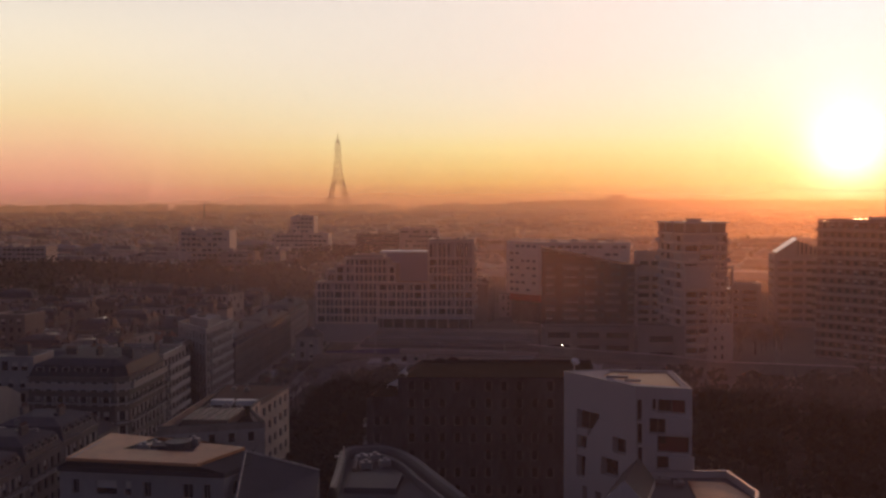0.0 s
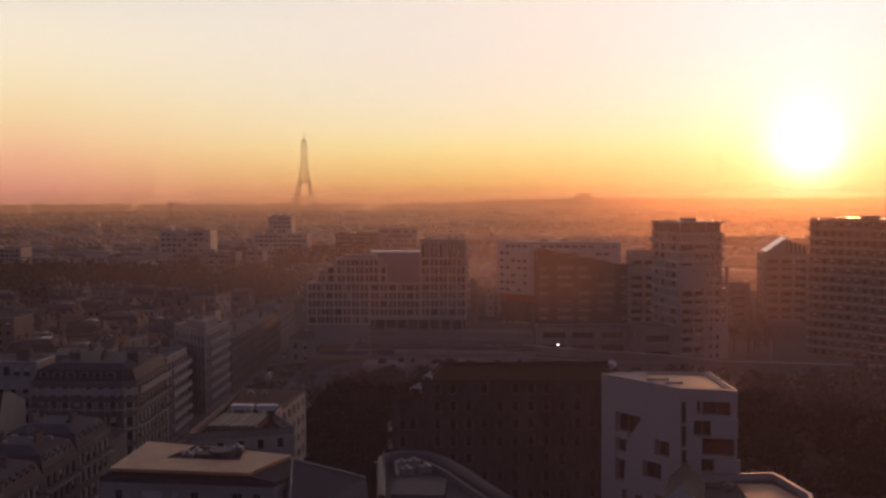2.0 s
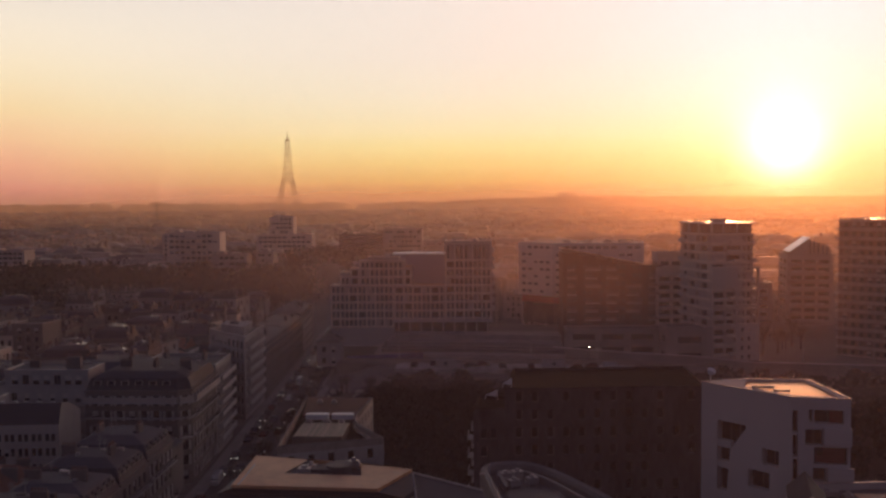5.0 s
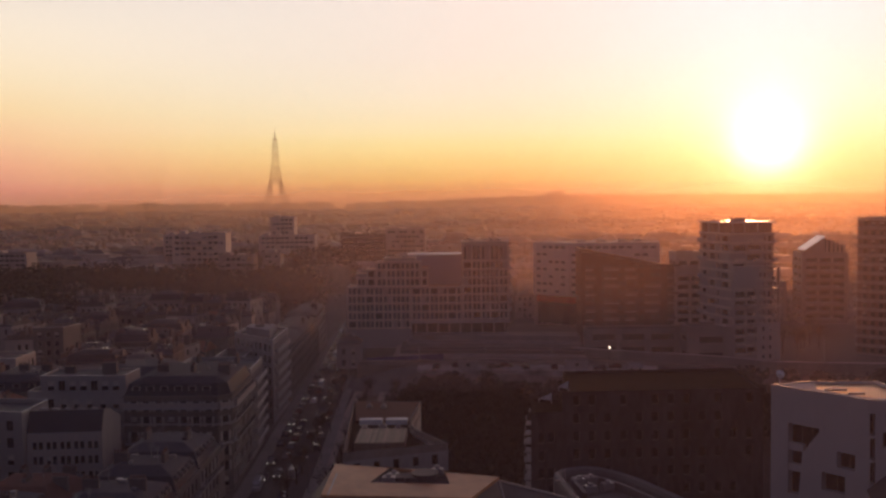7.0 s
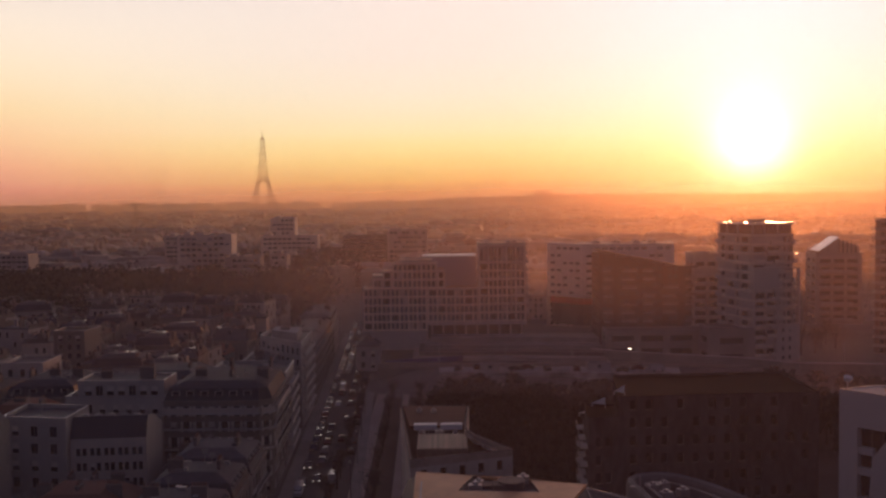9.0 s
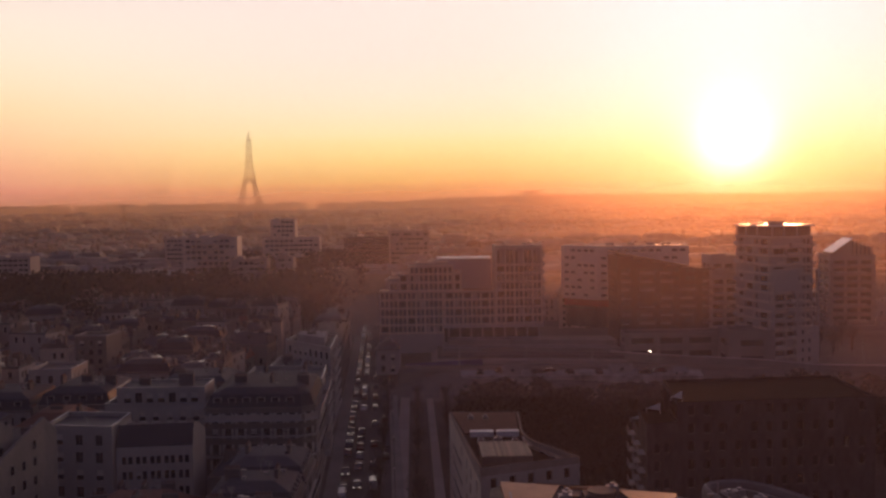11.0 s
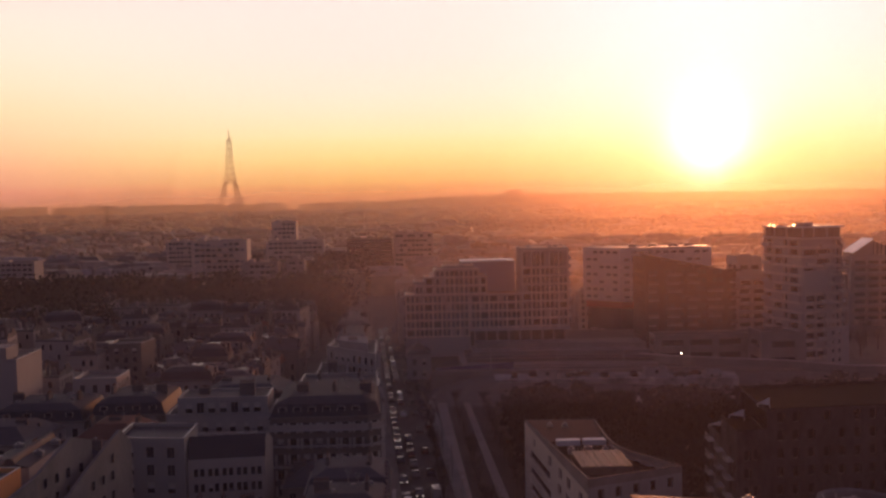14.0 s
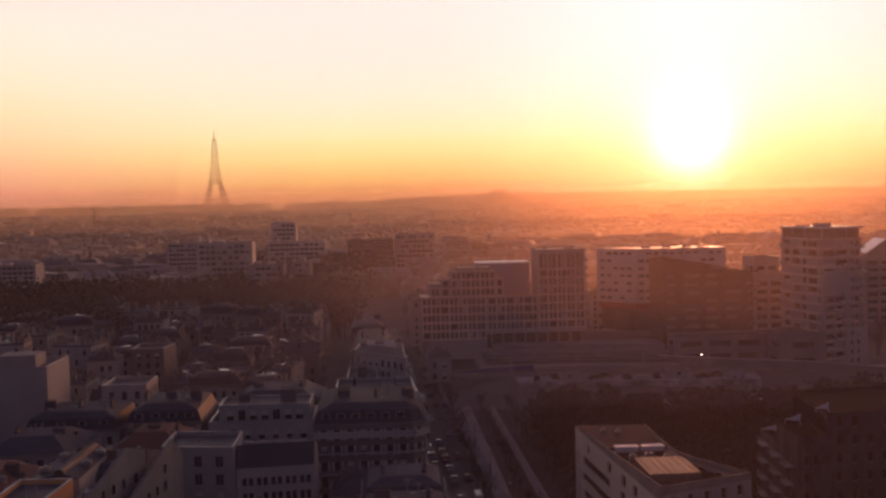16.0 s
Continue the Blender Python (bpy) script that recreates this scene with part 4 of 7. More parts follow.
    for s0, s1, z0, z1 in ((3.9, 7.3, 25.9, 28.2), (4.4, 7.6, 21.1, 23.0), (4.2, 7.5, 16.4, 18.4)):
        child("balcony_box", bay(s0, s1, z0, z1, 0.9, -0.02).mesh("balcony_box", M_WHITE), b, label="projecting white balcony box")
    for s0, s1, z0, z1 in ((4.7, 6.3, 28.7, 30.3), (3.9, 6.7, 23.4, 25.4), (3.0, 4.0, 23.4, 24.4)):
        child("red_panel", bay(s0, s1, z0, z1, -0.5, 0.6).mesh("red_panel", M_REDPANEL), b, label="dark red panel inside the loggia")
    s = Shape()
    for s0, z0, w, hgt in ((52.4, 31.9, 3.0, 0.35), (54.6, 31.9, 2.2, 0.3)):
        s.box(s0 - B.x, s0 + w - B.x, 134.6 - (s0 - 52.4) * 1.1 - B.y, 134.9 - (s0 - 52.4) * 1.1 - B.y, z0, z0 + hgt)
    child("roof_kerb", s.mesh("roof_kerb", M_PARAPET), b)
    s = Shape()
    s.tube((-6.8, 7.6, 31.4), (-6.8, 7.6, 33.2), 0.05, 0.05, 5)
    s.tube((-6.8, 7.6, 33.0), (-6.55, 7.9, 33.35), 0.5, 0.62, 10)
    child("satellite_dish", s.mesh("satellite_dish", M_TRAMWHITE), b)


def low_parapet_block():
    """The lower block in front of the white one, with a gable and a pale roof terrace."""
    b = thing("gabled_apartment_block", 59, 118, 0, "white apartment block with a pointed gable and pale roof terrace", "building")
    pts = [(50.2, 111.0), (66.6, 106.0), (69.2, 116.4), (67.4, 126.0), (54.6, 124.6)]
    core(b, pts, 0, 20.6, M_GLASS)
    e = poly_edges(pts)
    for k, n in ((0, 5), (1, 0), (2, 0), (3, 0), (4, 4)):
        L = (Vector(e[k][1]) - Vector(e[k][0])).length
        facade(b, *e[k], 0, 20.7, M_WHITE, even(L, n, 1.2) if n else (), floors(6, 3.0, 0.9, 1.6, 1.0) if n else (), recess=0.35)
    flat_roof(b, pts, 20.7, M_GRAVEL, M_PARAPET, 0.8, 0.4, M_WHITE)
    B = b.location
    s = Shape()
    s.prism([(x - B.x, y - B.y) for x, y in ((61.6, 112.4), (66.8, 111.2), (68.2, 116.6), (66.4, 122.6), (61.8, 122.8))], 20.72, 20.9)
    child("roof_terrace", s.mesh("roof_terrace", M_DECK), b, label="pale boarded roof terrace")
    s = Shape()
    g = [(-8.6, -6.0), (-4.0, -7.4), (-1.6, 2.6), (-5.4, 5.6)]
    s.prism(g, 20.0, 21.6)
    ridge = [((g[0][0] + g[1][0]) / 2, (g[0][1] + g[1][1]) / 2, 24.0), ((g[2][0] + g[3][0]) / 2, (g[2][1] + g[3][1]) / 2, 24.0)]
    s.poly([(*g[0], 21.6), (*g[1], 21.6), ridge[0]])
    s.poly([(*g[2], 21.6), (*g[3], 21.6), ridge[1]])
    s.quad((*g[1], 21.6), (*g[2], 21.6), ridge[1], ridge[0], 1)
    s.quad((*g[3], 21.6), (*g[0], 21.6), ridge[0], ridge[1], 1)
    child("gable", s.mesh("gable", M_WHITE, M_SLATE), b, label="white pointed gable with a dark roof")
    roof_unit(b, 58.2, 122.0, 20.7, 2.6, 1.0, 0.8, -0.1)
    roof_unit(b, 60.4, 120.8, 20.7, 1.2, 0.9, 0.7)


def dark_brick_block():
    """Large dark block beside the park, stepped along its western end."""
    b = thing("dark_brick_block", 35, 172, 0, "large dark brick apartment block with terraced western end", "building")
    steps = [([(19.6, 161.0), (52.8, 163.0), (53.2, 182.0), (21.8, 180.0)], 0, 26.6), ([(14.4, 160.0), (19.6, 161.0), (20.7, 170.6), (15.4, 171.2)], 0, 23.4), ([(15.4, 171.2), (20.7, 170.6), (21.8, 180.0), (16.4, 181.0)], 0, 20.0)]
    for n, (pts, z0, z1) in enumerate(steps):
        core(b, pts, z0, z1 - 0.1, M_GLASS)
        e = poly_edges(pts)
        rows = floors(int((z1 - z0) / 2.95), 2.95, 0.7, 1.7, 0.3)
        for k in range(4):
            if n and k == 1 or n == 0 and k == 3 or n == 2 and k == 0:
                continue
            if k == 2 or (n == 0 and k == 1):
                facade(b, *e[k], z0, z1, M_DARKBRICK)
                continue
            L = (Vector(e[k][1]) - Vector(e[k][0])).length
            rng = random.Random(n * 10 + k)
            gone = {(c, r) for c in range(40) for r in range(12) if rng.random() < 0.3}
            facade(b, *e[k], z0, z1, M_DARKBRICK, even(L, max(1, int(L / 2.6)), 1.15), rows, recess=0.4, skip=lambda c, r, g=gone: (c, r) in g, style="plain", blinds=0.42)
        flat_roof(b, pts, z1, M_PLANTED, M_PLANTED, 0.35, 0.3, M_DARKBRICK)
    B = b.location
    # white wedges added at terrace corners in place of sunlit upstands
    for x, y, z, w in ((15.6, 178.6, 20.5, 2.6), (16.6, 170.4, 24.0, 2.0), (19.4, 164.6, 27.1, 1.4)):
        s = Shape()
        a = [(x - B.x, y - B.y), (x + w - B.x, y + 0.5 - B.y), (x + w - B.x, y - 1.6 - B.y)]
        s.prism(a, z, z + 0.12)
        s.poly([(*a[0], z), (*a[2], z), (*a[2], z + 1.3)])
        for q in a:
            s.tube((*q, z - 0.6), (*q, z), 0.06, 0.06, 5)
        child("wedge_canopy", s.mesh("wedge_canopy", M_TRAMWHITE), b, label="small white wedge standing in for a sunlit terrace upstand")
    e0, e1 = Vector((14.4, 160.0)), Vector((16.4, 181.0))
    for k in range(5):
        z = 6.3 + 3.0 * k
        for t in (0.1, 0.45, 0.75):
            p = e1 + (e0 - e1) * t
            balcony(b, p, p + (e0 - e1).normalized() * 3.0, z, 1.2, 0.2, 1.0, M_BALCONY, M_PARAPET)


tan_roof_block()
slate_wing()
curled_roof_block()
kinked_block()
white_tower_block()
low_parapet_block()
dark_brick_block()

# ---- apartment towers beyond the railway ----
def arcade_block():
    """Two-towered residential block with a regular grid of tall windows over an open ground floor."""
    b = thing("grid_window_block", -8, 372, 4, "beige block with a grid of tall windows and raised ends", "building")
    def grid_side(p0, p1, z0, z1, cols, first, n, storey, slots, rng):
        """Windows one by one, here and there a double loggia; the top floors may have tall slots."""
        L = (Vector(p1) - Vector(p0)).length
        step, rects = (L - 0.8) / cols, []
        for r in range(n):
            c, z = 0, first + r * storey + 0.5
            if slots and r >= n - 2:
                if r == n - 2:
                    rects += [(round(0.4 + step * (k + 0.5) - 0.45, 3), 0.9, z + 0.2, storey + 1.6) for k in range(cols) if k % 4 != 1]
                continue
            while c < cols:
                x = 0.4 + step * c
                if c < cols - 1 and rng.random() < 0.22:
                    rects.append((round(x + 0.3, 3), round(2 * step - 0.6, 3), z, 2.1))
                    c += 2
                else:
                    if rng.random() < 0.93:
                        rects.append((round(x + step / 2 - 0.45, 3), 0.9, z, 2.1))
                    c += 1
        cut_facade(b, p0, p1, z0, z1, M_INFILL, rects, 0.45)
        # pale frame: a line at every floor and a pilaster between every second pair
        d, base = (Vector(p1) - Vector(p0)).normalized(), b.location
        ang = math.atan2(d.y, d.x)
        s = Shape()
        for r in range(n + 1):
            if not (slots and r == n - 1):
                zz = first + r * storey + 0.05
                s.box(0, L, -0.22, 0.0, zz, zz + 0.32)
        child("storey_band", s.mesh("storey_band", M_GRIDFRAME), b, (p0[0] - base.x, p0[1] - base.y, z0 - base.z), ang)
        key = ("pilaster", round(z1 - z0, 1))
        if key not in WINDOW_MESHES:
            q = Shape()
            q.box(-0.16, 0.16, -0.2, 0.0, 0.05, z1 - z0 - 0.9)
            WINDOW_MESHES[key] = q.mesh("pilaster", M_GRIDFRAME)
        for k in range(0, cols + 1, 2):
            at = Vector(p0) + d * min(L - 0.2, max(0.2, 0.4 + step * k))
            child("pilaster", WINDOW_MESHES[key], b, (at.x - base.x, at.y - base.y, z0 - base.z), ang)

    def body(x0, x1, y0, y1, z0, z1, cols, first, n, side=3, storey=3.05, slots=False):
        pts, rng = [(x0, y0), (x1, y0), (x1, y1), (x0, y1)], random.Random(int(x0 * 3))
        core(b, pts, z0, z1 - 0.1, M_GLASS, 0.36)
        grid_side(pts[0], pts[1], z0, z1, cols, first, n, storey, slots, rng)
        facade(b, pts[1], pts[2], z0, z1, M_INFILL, even(y1 - y0, 4, 1.6) if slots else (), floors(n, storey, 0.5, 2.1, first) if slots else (), recess=0.36, window=False)
        facade(b, pts[3], pts[0], z0, z1, M_INFILL, even(y1 - y0, side, 1.0, 0.6), floors(n, storey, 0.5, 2.1, first), recess=0.36, window=False)
        facade(b, pts[2], pts[3], z0, z1, M_INFILL)
        flat_roof(b, pts, z1, M_GLINTDECK, M_PARAPET, 0.2, 0.3, M_INFILL)
    body(4.6, 21.9, 364.2, 381, 13.8, 42.6, 10, 0.5, 9, 4, slots=True)
    body(-14.2, 4.6, 364.6, 378, 13.6, 26.0, 11, 0.5, 4, 1)
    body(-37.8, -14.2, 365.0, 379, 10.8, 26.2, 14, 0.3, 5)
    body(-27.0, -10.6, 365.6, 378, 26.2, 35.2, 9, 0.3, 3)
    body(-24.0, -12.4, 367.2, 377, 35.2, 36.6, 6, -2.0, 0)
    body(-10.6, -7.6, 366.2, 378, 26.2, 33.0, 2, 0.3, 2)
    body(-30.6, -27.0, 366.4, 378, 26.2, 32.6, 2, 0.3, 2)
    body(-34.4, -30.6, 367.0, 378, 26.2, 31.0, 2, 0.3, 1)
    for r in range(1, 9):
        balcony(b, (21.9, 365.0), (21.9, 372.0), 13.8 + 0.5 + r * 3.05, 1.0, 0.2, 1.0, M_BALCONY, M_BALCONY, True)
    B = b.location
    s = Shape()
    s.box(-15.8 - B.x, 4.4 - B.x, 384 - B.y, 396 - B.y, 20 - B.z, 36.8 - B.z)
    child("rear_hall", s.mesh("rear_hall", M_VIOLET), b, label="plain grey-violet rear volume")
    s = Shape()
    s.box(-16.2 - B.x, 4.6 - B.x, 383.6 - B.y, 396 - B.y, 36.8 - B.z, 37.3 - B.z)
    child("roof_edge", s.mesh("roof_edge", M_TRAMWHITE), b, label="bright white roof edge")
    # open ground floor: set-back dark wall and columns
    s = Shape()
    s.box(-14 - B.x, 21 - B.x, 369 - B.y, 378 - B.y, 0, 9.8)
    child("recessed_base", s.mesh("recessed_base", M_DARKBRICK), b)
    s = Shape()
    s.box(-14.4 - B.x, 22.1 - B.x, 363.7 - B.y, 366 - B.y, 9.1, 9.75)
    child("floor_slab", s.mesh("floor_slab", M_BALCONY), b, label="pale slab edge over the open ground floor")
    for k in range(9):
        s = Shape()
        s.tube((-12.5 + k * 4.1 - B.x, 365.4 - B.y, 0), (-12.5 + k * 4.1 - B.x, 365.4 - B.y, 9.8), 0.3, 0.3, 8)
        child("column", s.mesh("column", M_CONC), b)
    s = Shape()
    s.box(-37.8 - B.x, -14.2 - B.x, 365.1 - B.y, 379 - B.y, 0, 6.8)
    child("base", s.mesh("base", M_CONC), b)
    for x, y, z in ((8, 370, 42.6), (15.6, 368, 42.6), (18, 371, 42.6), (-17, 371, 36.6)):
        roof_unit(b, x, y, z, 1.5, 1.0, 0.9)


def frame_tower():
    """Tall tower with a bright projecting frame on its lower floors and staggered balconies."""
    b = thing("balcony_tower", 97, 336, 4, "tall pale apartment tower with staggered balconies and framed front", "building")
    A, Bc, C, D = (86.7, 345.2), (92.2, 325.6), (106.9, 328.6), (101.6, 348.2)
    pts = [Bc, C, D, A]
    core(b, pts, 4, 46.3, M_GLASS, 1.35)
    e = poly_edges(pts)
    rows = floors(13, 3.05, 0.6, 1.9, 2.2)
    rng = random.Random(11)
    gone = {(c, r) for c in range(9) for r in range(14) if rng.random() < 0.1}
    facade(b, *e[0], 4, 46.3, M_PALE2, [(0.7, 4.4), (5.6, 4.9), (11.3, 0.9), (12.9, 1.5)], rows, recess=1.3, skip=lambda c, r: (c, r) in gone, style="long", blinds=0.04)
    facade(b, *e[1], 4, 46.3, M_PLASTER, even(side_len(e[1]), 5, 1.8), rows[:13], recess=0.6, window=False)
    facade(b, *e[2], 4, 46.3, M_PLASTER)
    facade(b, *e[3], 4, 46.3, M_PALE2, [(0.8, 3.6), (5.4, 4.4), (10.6, 2.0), (13.4, 4.8), (18.8, 1.0)], rows, recess=0.9, skip=lambda c, r: (c, r + 3) in gone or (r + c) % 4 == 1, style="long", blinds=0.04)
    # set-back dark attic with slim pale posts under a thin oversailing white roof slab
    deck = inset(pts, 0.45)
    core(b, deck, 46.3, 49.5, M_BROWN, 0, "attic", "dark recessed attic storey")
    roof = inset(pts, -0.5)
    s = Shape()
    s.prism([(x - 97, y - 336) for x, y in roof], 45.5, 45.95)
    child("roof_slab", s.mesh("roof_slab", M_TRAMWHITE), b, label="thin oversailing white roof slab")
    s = Shape()
    s.prism([(x - 97, y - 336) for x, y in inset(roof, 0.4)], 45.95, 46.0)
    child("roof_deck", s.mesh("roof_deck", M_SHEENROOF), b)
    for p, q in (e[0], e[3]):
        for k in range(3):
            at = Vector(p).lerp(Vector(q), (0.03, 0.3, 0.62)[k]) - Vector((97, 336))
            s = Shape()
            s.box(at.x - 0.25, at.x + 0.25, at.y + 0.1, at.y + 0.6, 42.3, 45.5)
            child("attic_post", s.mesh("attic_post", M_PALE2), b)
    # a thin slab edge at every floor of the two seen sides
    for p, q, nx in ((*e[0], 5), (*e[3], 3)):
        L, dd = (Vector(q) - Vector(p)).length, (Vector(q) - Vector(p)).normalized()
        key = ("slab_edge", nx)
        s = Shape()
        s.box(0, L, -0.55, 0.02, 0, 0.42)
        WINDOW_MESHES[key] = s.mesh("slab_edge", M_GRIDFRAME)
        for r in range(14):
            child("slab_edge", WINDOW_MESHES[key], b, (p[0] - 97, p[1] - 336, 2.2 + r * 3.05), math.atan2(dd.y, dd.x))
    d0, d1 = (Vector(C) - Vector(Bc)).normalized(), (Vector(D) - Vector(C)).normalized()
    for r in range(13):
        z = 4 + 2.2 + r * 3.05 + 0.35
        reach = (14.9, 16.4, 15.4, 16.9)[(r * 3) % 4]
        start = (6.4, 7.6, 5.2)[r % 3]
        balcony(b, Vector(Bc) + d0 * start, Vector(Bc) + d0 * 10.9, z, 1.4, 0.25, 0.9, M_BALCONY, M_BEIGE, True)
        balcony(b, Vector(Bc) + d0 * 14.2, Vector(Bc) + d0 * reach, z, 1.5, 0.25, 1.0, M_GLOSSTILE, M_BALCONY, r % 2 == 0)
        if r % 3 == 1:
            balcony(b, Vector(Bc) + d0 * 1.2, Vector(Bc) + d0 * 4.2, z, 1.2, 0.22, 1.0, M_BALCONY, M_BEIGE, True)
        balcony(b, Vector(C) + d1 * 0.4, Vector(C) + d1 * (8.4, 6.2, 10.0)[r % 3], z, (1.9, 1.3, 2.3)[(r * 2) % 3], 0.25, 1.05, M_GLOSSTILE, M_RAIL, False)
        # ribbed glass panel added at the end of each side balcony, square to the sun, for glints
        w, sc = (0.5, 0.28, 0.7, 0.36)[(r * 3) % 4], Shape()
        n1 = Vector((d1.y, -d1.x))
        o = Vector(C) + d1 * (0.5 + 0.54 * w) + n1 * (0.08 + (0.9, 0.4, 1.3)[(r * 2) % 3] * (r % 2)) - Vector((97, 336))
        q = o + Vector((0.954, -0.298)) * w
        hs = (0.9, 0.5, 0.7)[r % 3]
        sc.quad((o.x, o.y, z - 4), (q.x, q.y, z - 4), (q.x, q.y, z - 4 + hs), (o.x, o.y, z - 4 + hs))
        child("wind_screen", sc.mesh("wind_screen", M_RIBGLASS), b, label="ribbed glass panel added for sun glints")
        if r % 2 == 0:
            dl = (Vector(Bc) - Vector(A)).normalized()
            balcony(b, Vector(A) + dl * 0.4, Vector(A) + dl * 4.6, z, 1.3, 0.22, 1.05, M_BALCONY, M_BALCONY, True)
    B = b.location
    # bright frame standing in front of the lower nine floors
    n0 = Vector((d0.y, -d0.x))
    s = Shape()
    p, q = Vector(Bc) + d0 * 0.0 + n0 * 1.5, Vector(C) + d0 * 1.6 + n0 * 1.5
    def slab(a0, a1, z0, z1, t=1.5):
        u, v = p + d0 * a0, p + d0 * a1
        s.prism([(u.x - B.x, u.y - B.y), (v.x - B.x, v.y - B.y), (v.x - n0.x * t - B.x, v.y - n0.y * t - B.y), (u.x - n0.x * t - B.x, u.y - n0.y * t - B.y)], z0 - B.z, z1 - B.z)
    L = (q - p).length
    for z in (35.0, 28.4, 22.4, 16.2):
        slab(0, L, z, z + 0.5)
    slab(0, 0.6, 4, 35.0)
    slab(8.2, 9.0, 4, 35.0)
    slab(L - 0.5, L, 4, 35.0)
    slab(0.6, 8.2, 28.9, 35.0, 0.3)
    child("front_frame", s.mesh("front_frame", M_PALE2), b, label="bright concrete frame")
    facade(b, p + d0 * 9.0, q - d0 * 0.5, 4, 16.2, M_PALE2, [(1.2, 0.9), (3.6, 0.9)], floors(4, 3.0, 0.9, 1.5, 0.2), recess=0.25, style="plain")
    s = Shape()
    s.box(-2.0, 2.4, -1.6, 2.4, 46.0, 46.9)
    s.box(-2.2, 2.6, -1.8, 2.6, 46.9, 47.0)
    child("lift_housing", s.mesh("lift_housing", M_CONC), b)
    s = Shape()
    s.box(-6.8, -3.0, 2.2, 6.0, 46.0, 46.3)
    child("plant_box", s.mesh("plant_box", M_DECK), b)


def banded_tower():
    """Long tower with continuous balcony bands on every storey."""
    b = thing("banded_tower", 155, 330, 4, "long brown apartment tower with continuous balcony bands", "building")
    pts = [(138.6, 339.5), (166.0, 314.0), (186.0, 330.0), (158.0, 356.0)]
    core(b, pts, 4, 50.2, M_GLASS)
    e = poly_edges(pts)
    L = side_len(e[0])
    rows = floors(15, 3.05, 0.4, 2.1, 0.3)
    facade(b, *e[0], 4, 50.2, M_BROWN, even(L, 13, 1.5), floors(15, 3.05, 0.75, 1.5, 0.3), recess=0.32, blinds=0.3, style="plain")
    for p, q, nx in ((*e[0], 1), (*e[3], 2)):
        s, dd = Shape(), (Vector(q) - Vector(p)).normalized()
        s.box(0, side_len((p, q)), -0.5, 0.02, 0, 0.3)
        WINDOW_MESHES[("band", nx)] = s.mesh("slab_edge", M_GRIDFRAME)
        for r in range(1, 16):
            child("slab_edge", WINDOW_MESHES[("band", nx)], b, (p[0] - 155, p[1] - 330, 3.05 * r), math.atan2(dd.y, dd.x))
    facade(b, *e[3], 4, 50.2, M_BROWN, even(side_len(e[3]), 7, 1.6), rows, recess=0.5, style="plain")
    facade(b, *e[1], 4, 50.2, M_BROWN)
    facade(b, *e[2], 4, 50.2, M_BROWN)
    flat_roof(b, pts, 50.6, M_SHEENROOF, M_TRAMWHITE, 0.12, 0.35, M_BROWN)
    d, d3 = (Vector(pts[1]) - Vector(pts[0])).normalized(), (Vector(pts[0]) - Vector(pts[3])).normalized()
    for r in range(15):
        z = 4 + 3.05 * r + 0.3
        balcony(b, Vector(pts[0]) + d * 0.2, Vector(pts[0]) + d * 21.0, z, 1.1, 0.2, 0.75, M_BALCONY, M_INFILL, True)
        if r > 4:
            balcony(b, Vector(pts[3]) + d3 * 18.0, Vector(pts[3]) + d3 * 26.0, z, 1.5, 0.22, 0.95, M_GLOSSTILE, M_RAIL, False)
    s = Shape()
    s.box(-2.4, 2.4, -2, 2, 46.2, 47.6)
    child("lift_housing", s.mesh("lift_housing", M_CONC), b)


def white_block_rear():
    """White block with scattered windows standing on a red base."""
    b = thing("white_block_on_red_base", 57, 396, 9, "white residential block with scattered windows on a red base", "building")
    pts = [(33.4, 398.6), (45.9, 387.6), (81.2, 386.0), (83.0, 402.0), (40.0, 408.0)]
    core(b, pts, 20, 40.3, M_GLASS)
    e = poly_edges(pts)
    rng = random.Random(5)
    gone = {(c, r) for c in range(20) for r in range(9) if rng.random() < 0.3}
    rows = floors(7, 2.9, 1.0, 0.9, 0.2)
    facade(b, *e[0], 20, 40.7, M_PALE, even(side_len(e[0]), 5, 2.2), rows, recess=0.4, skip=lambda c, r: (c, r) in gone, style="plain")
    facade(b, *e[1], 20, 40.7, M_PALE, even(side_len(e[1]), 11, 2.2), rows, recess=0.4, skip=lambda c, r: (c, r) in gone, style="plain")
    for k in (2, 3, 4):
        facade(b, *e[k], 20, 40.7, M_PALE)
    flat_roof(b, pts, 40.7, M_GLINTDECK, M_TRAMWHITE, 0.12, 0.3, M_PALE2)
    core(b, inset(pts, 1.0), 17.2, 19.99, M_REDBASE, 0, "upper_base", "dark red panelled base")
    core(b, inset(pts, 1.3), 9, 17.19, M_DARKBRICK, 0, "base")
    for x in (52, 60, 68, 74):
        roof_unit(b, x, 394, 40.7, 3.0, 2.0, 1.0)


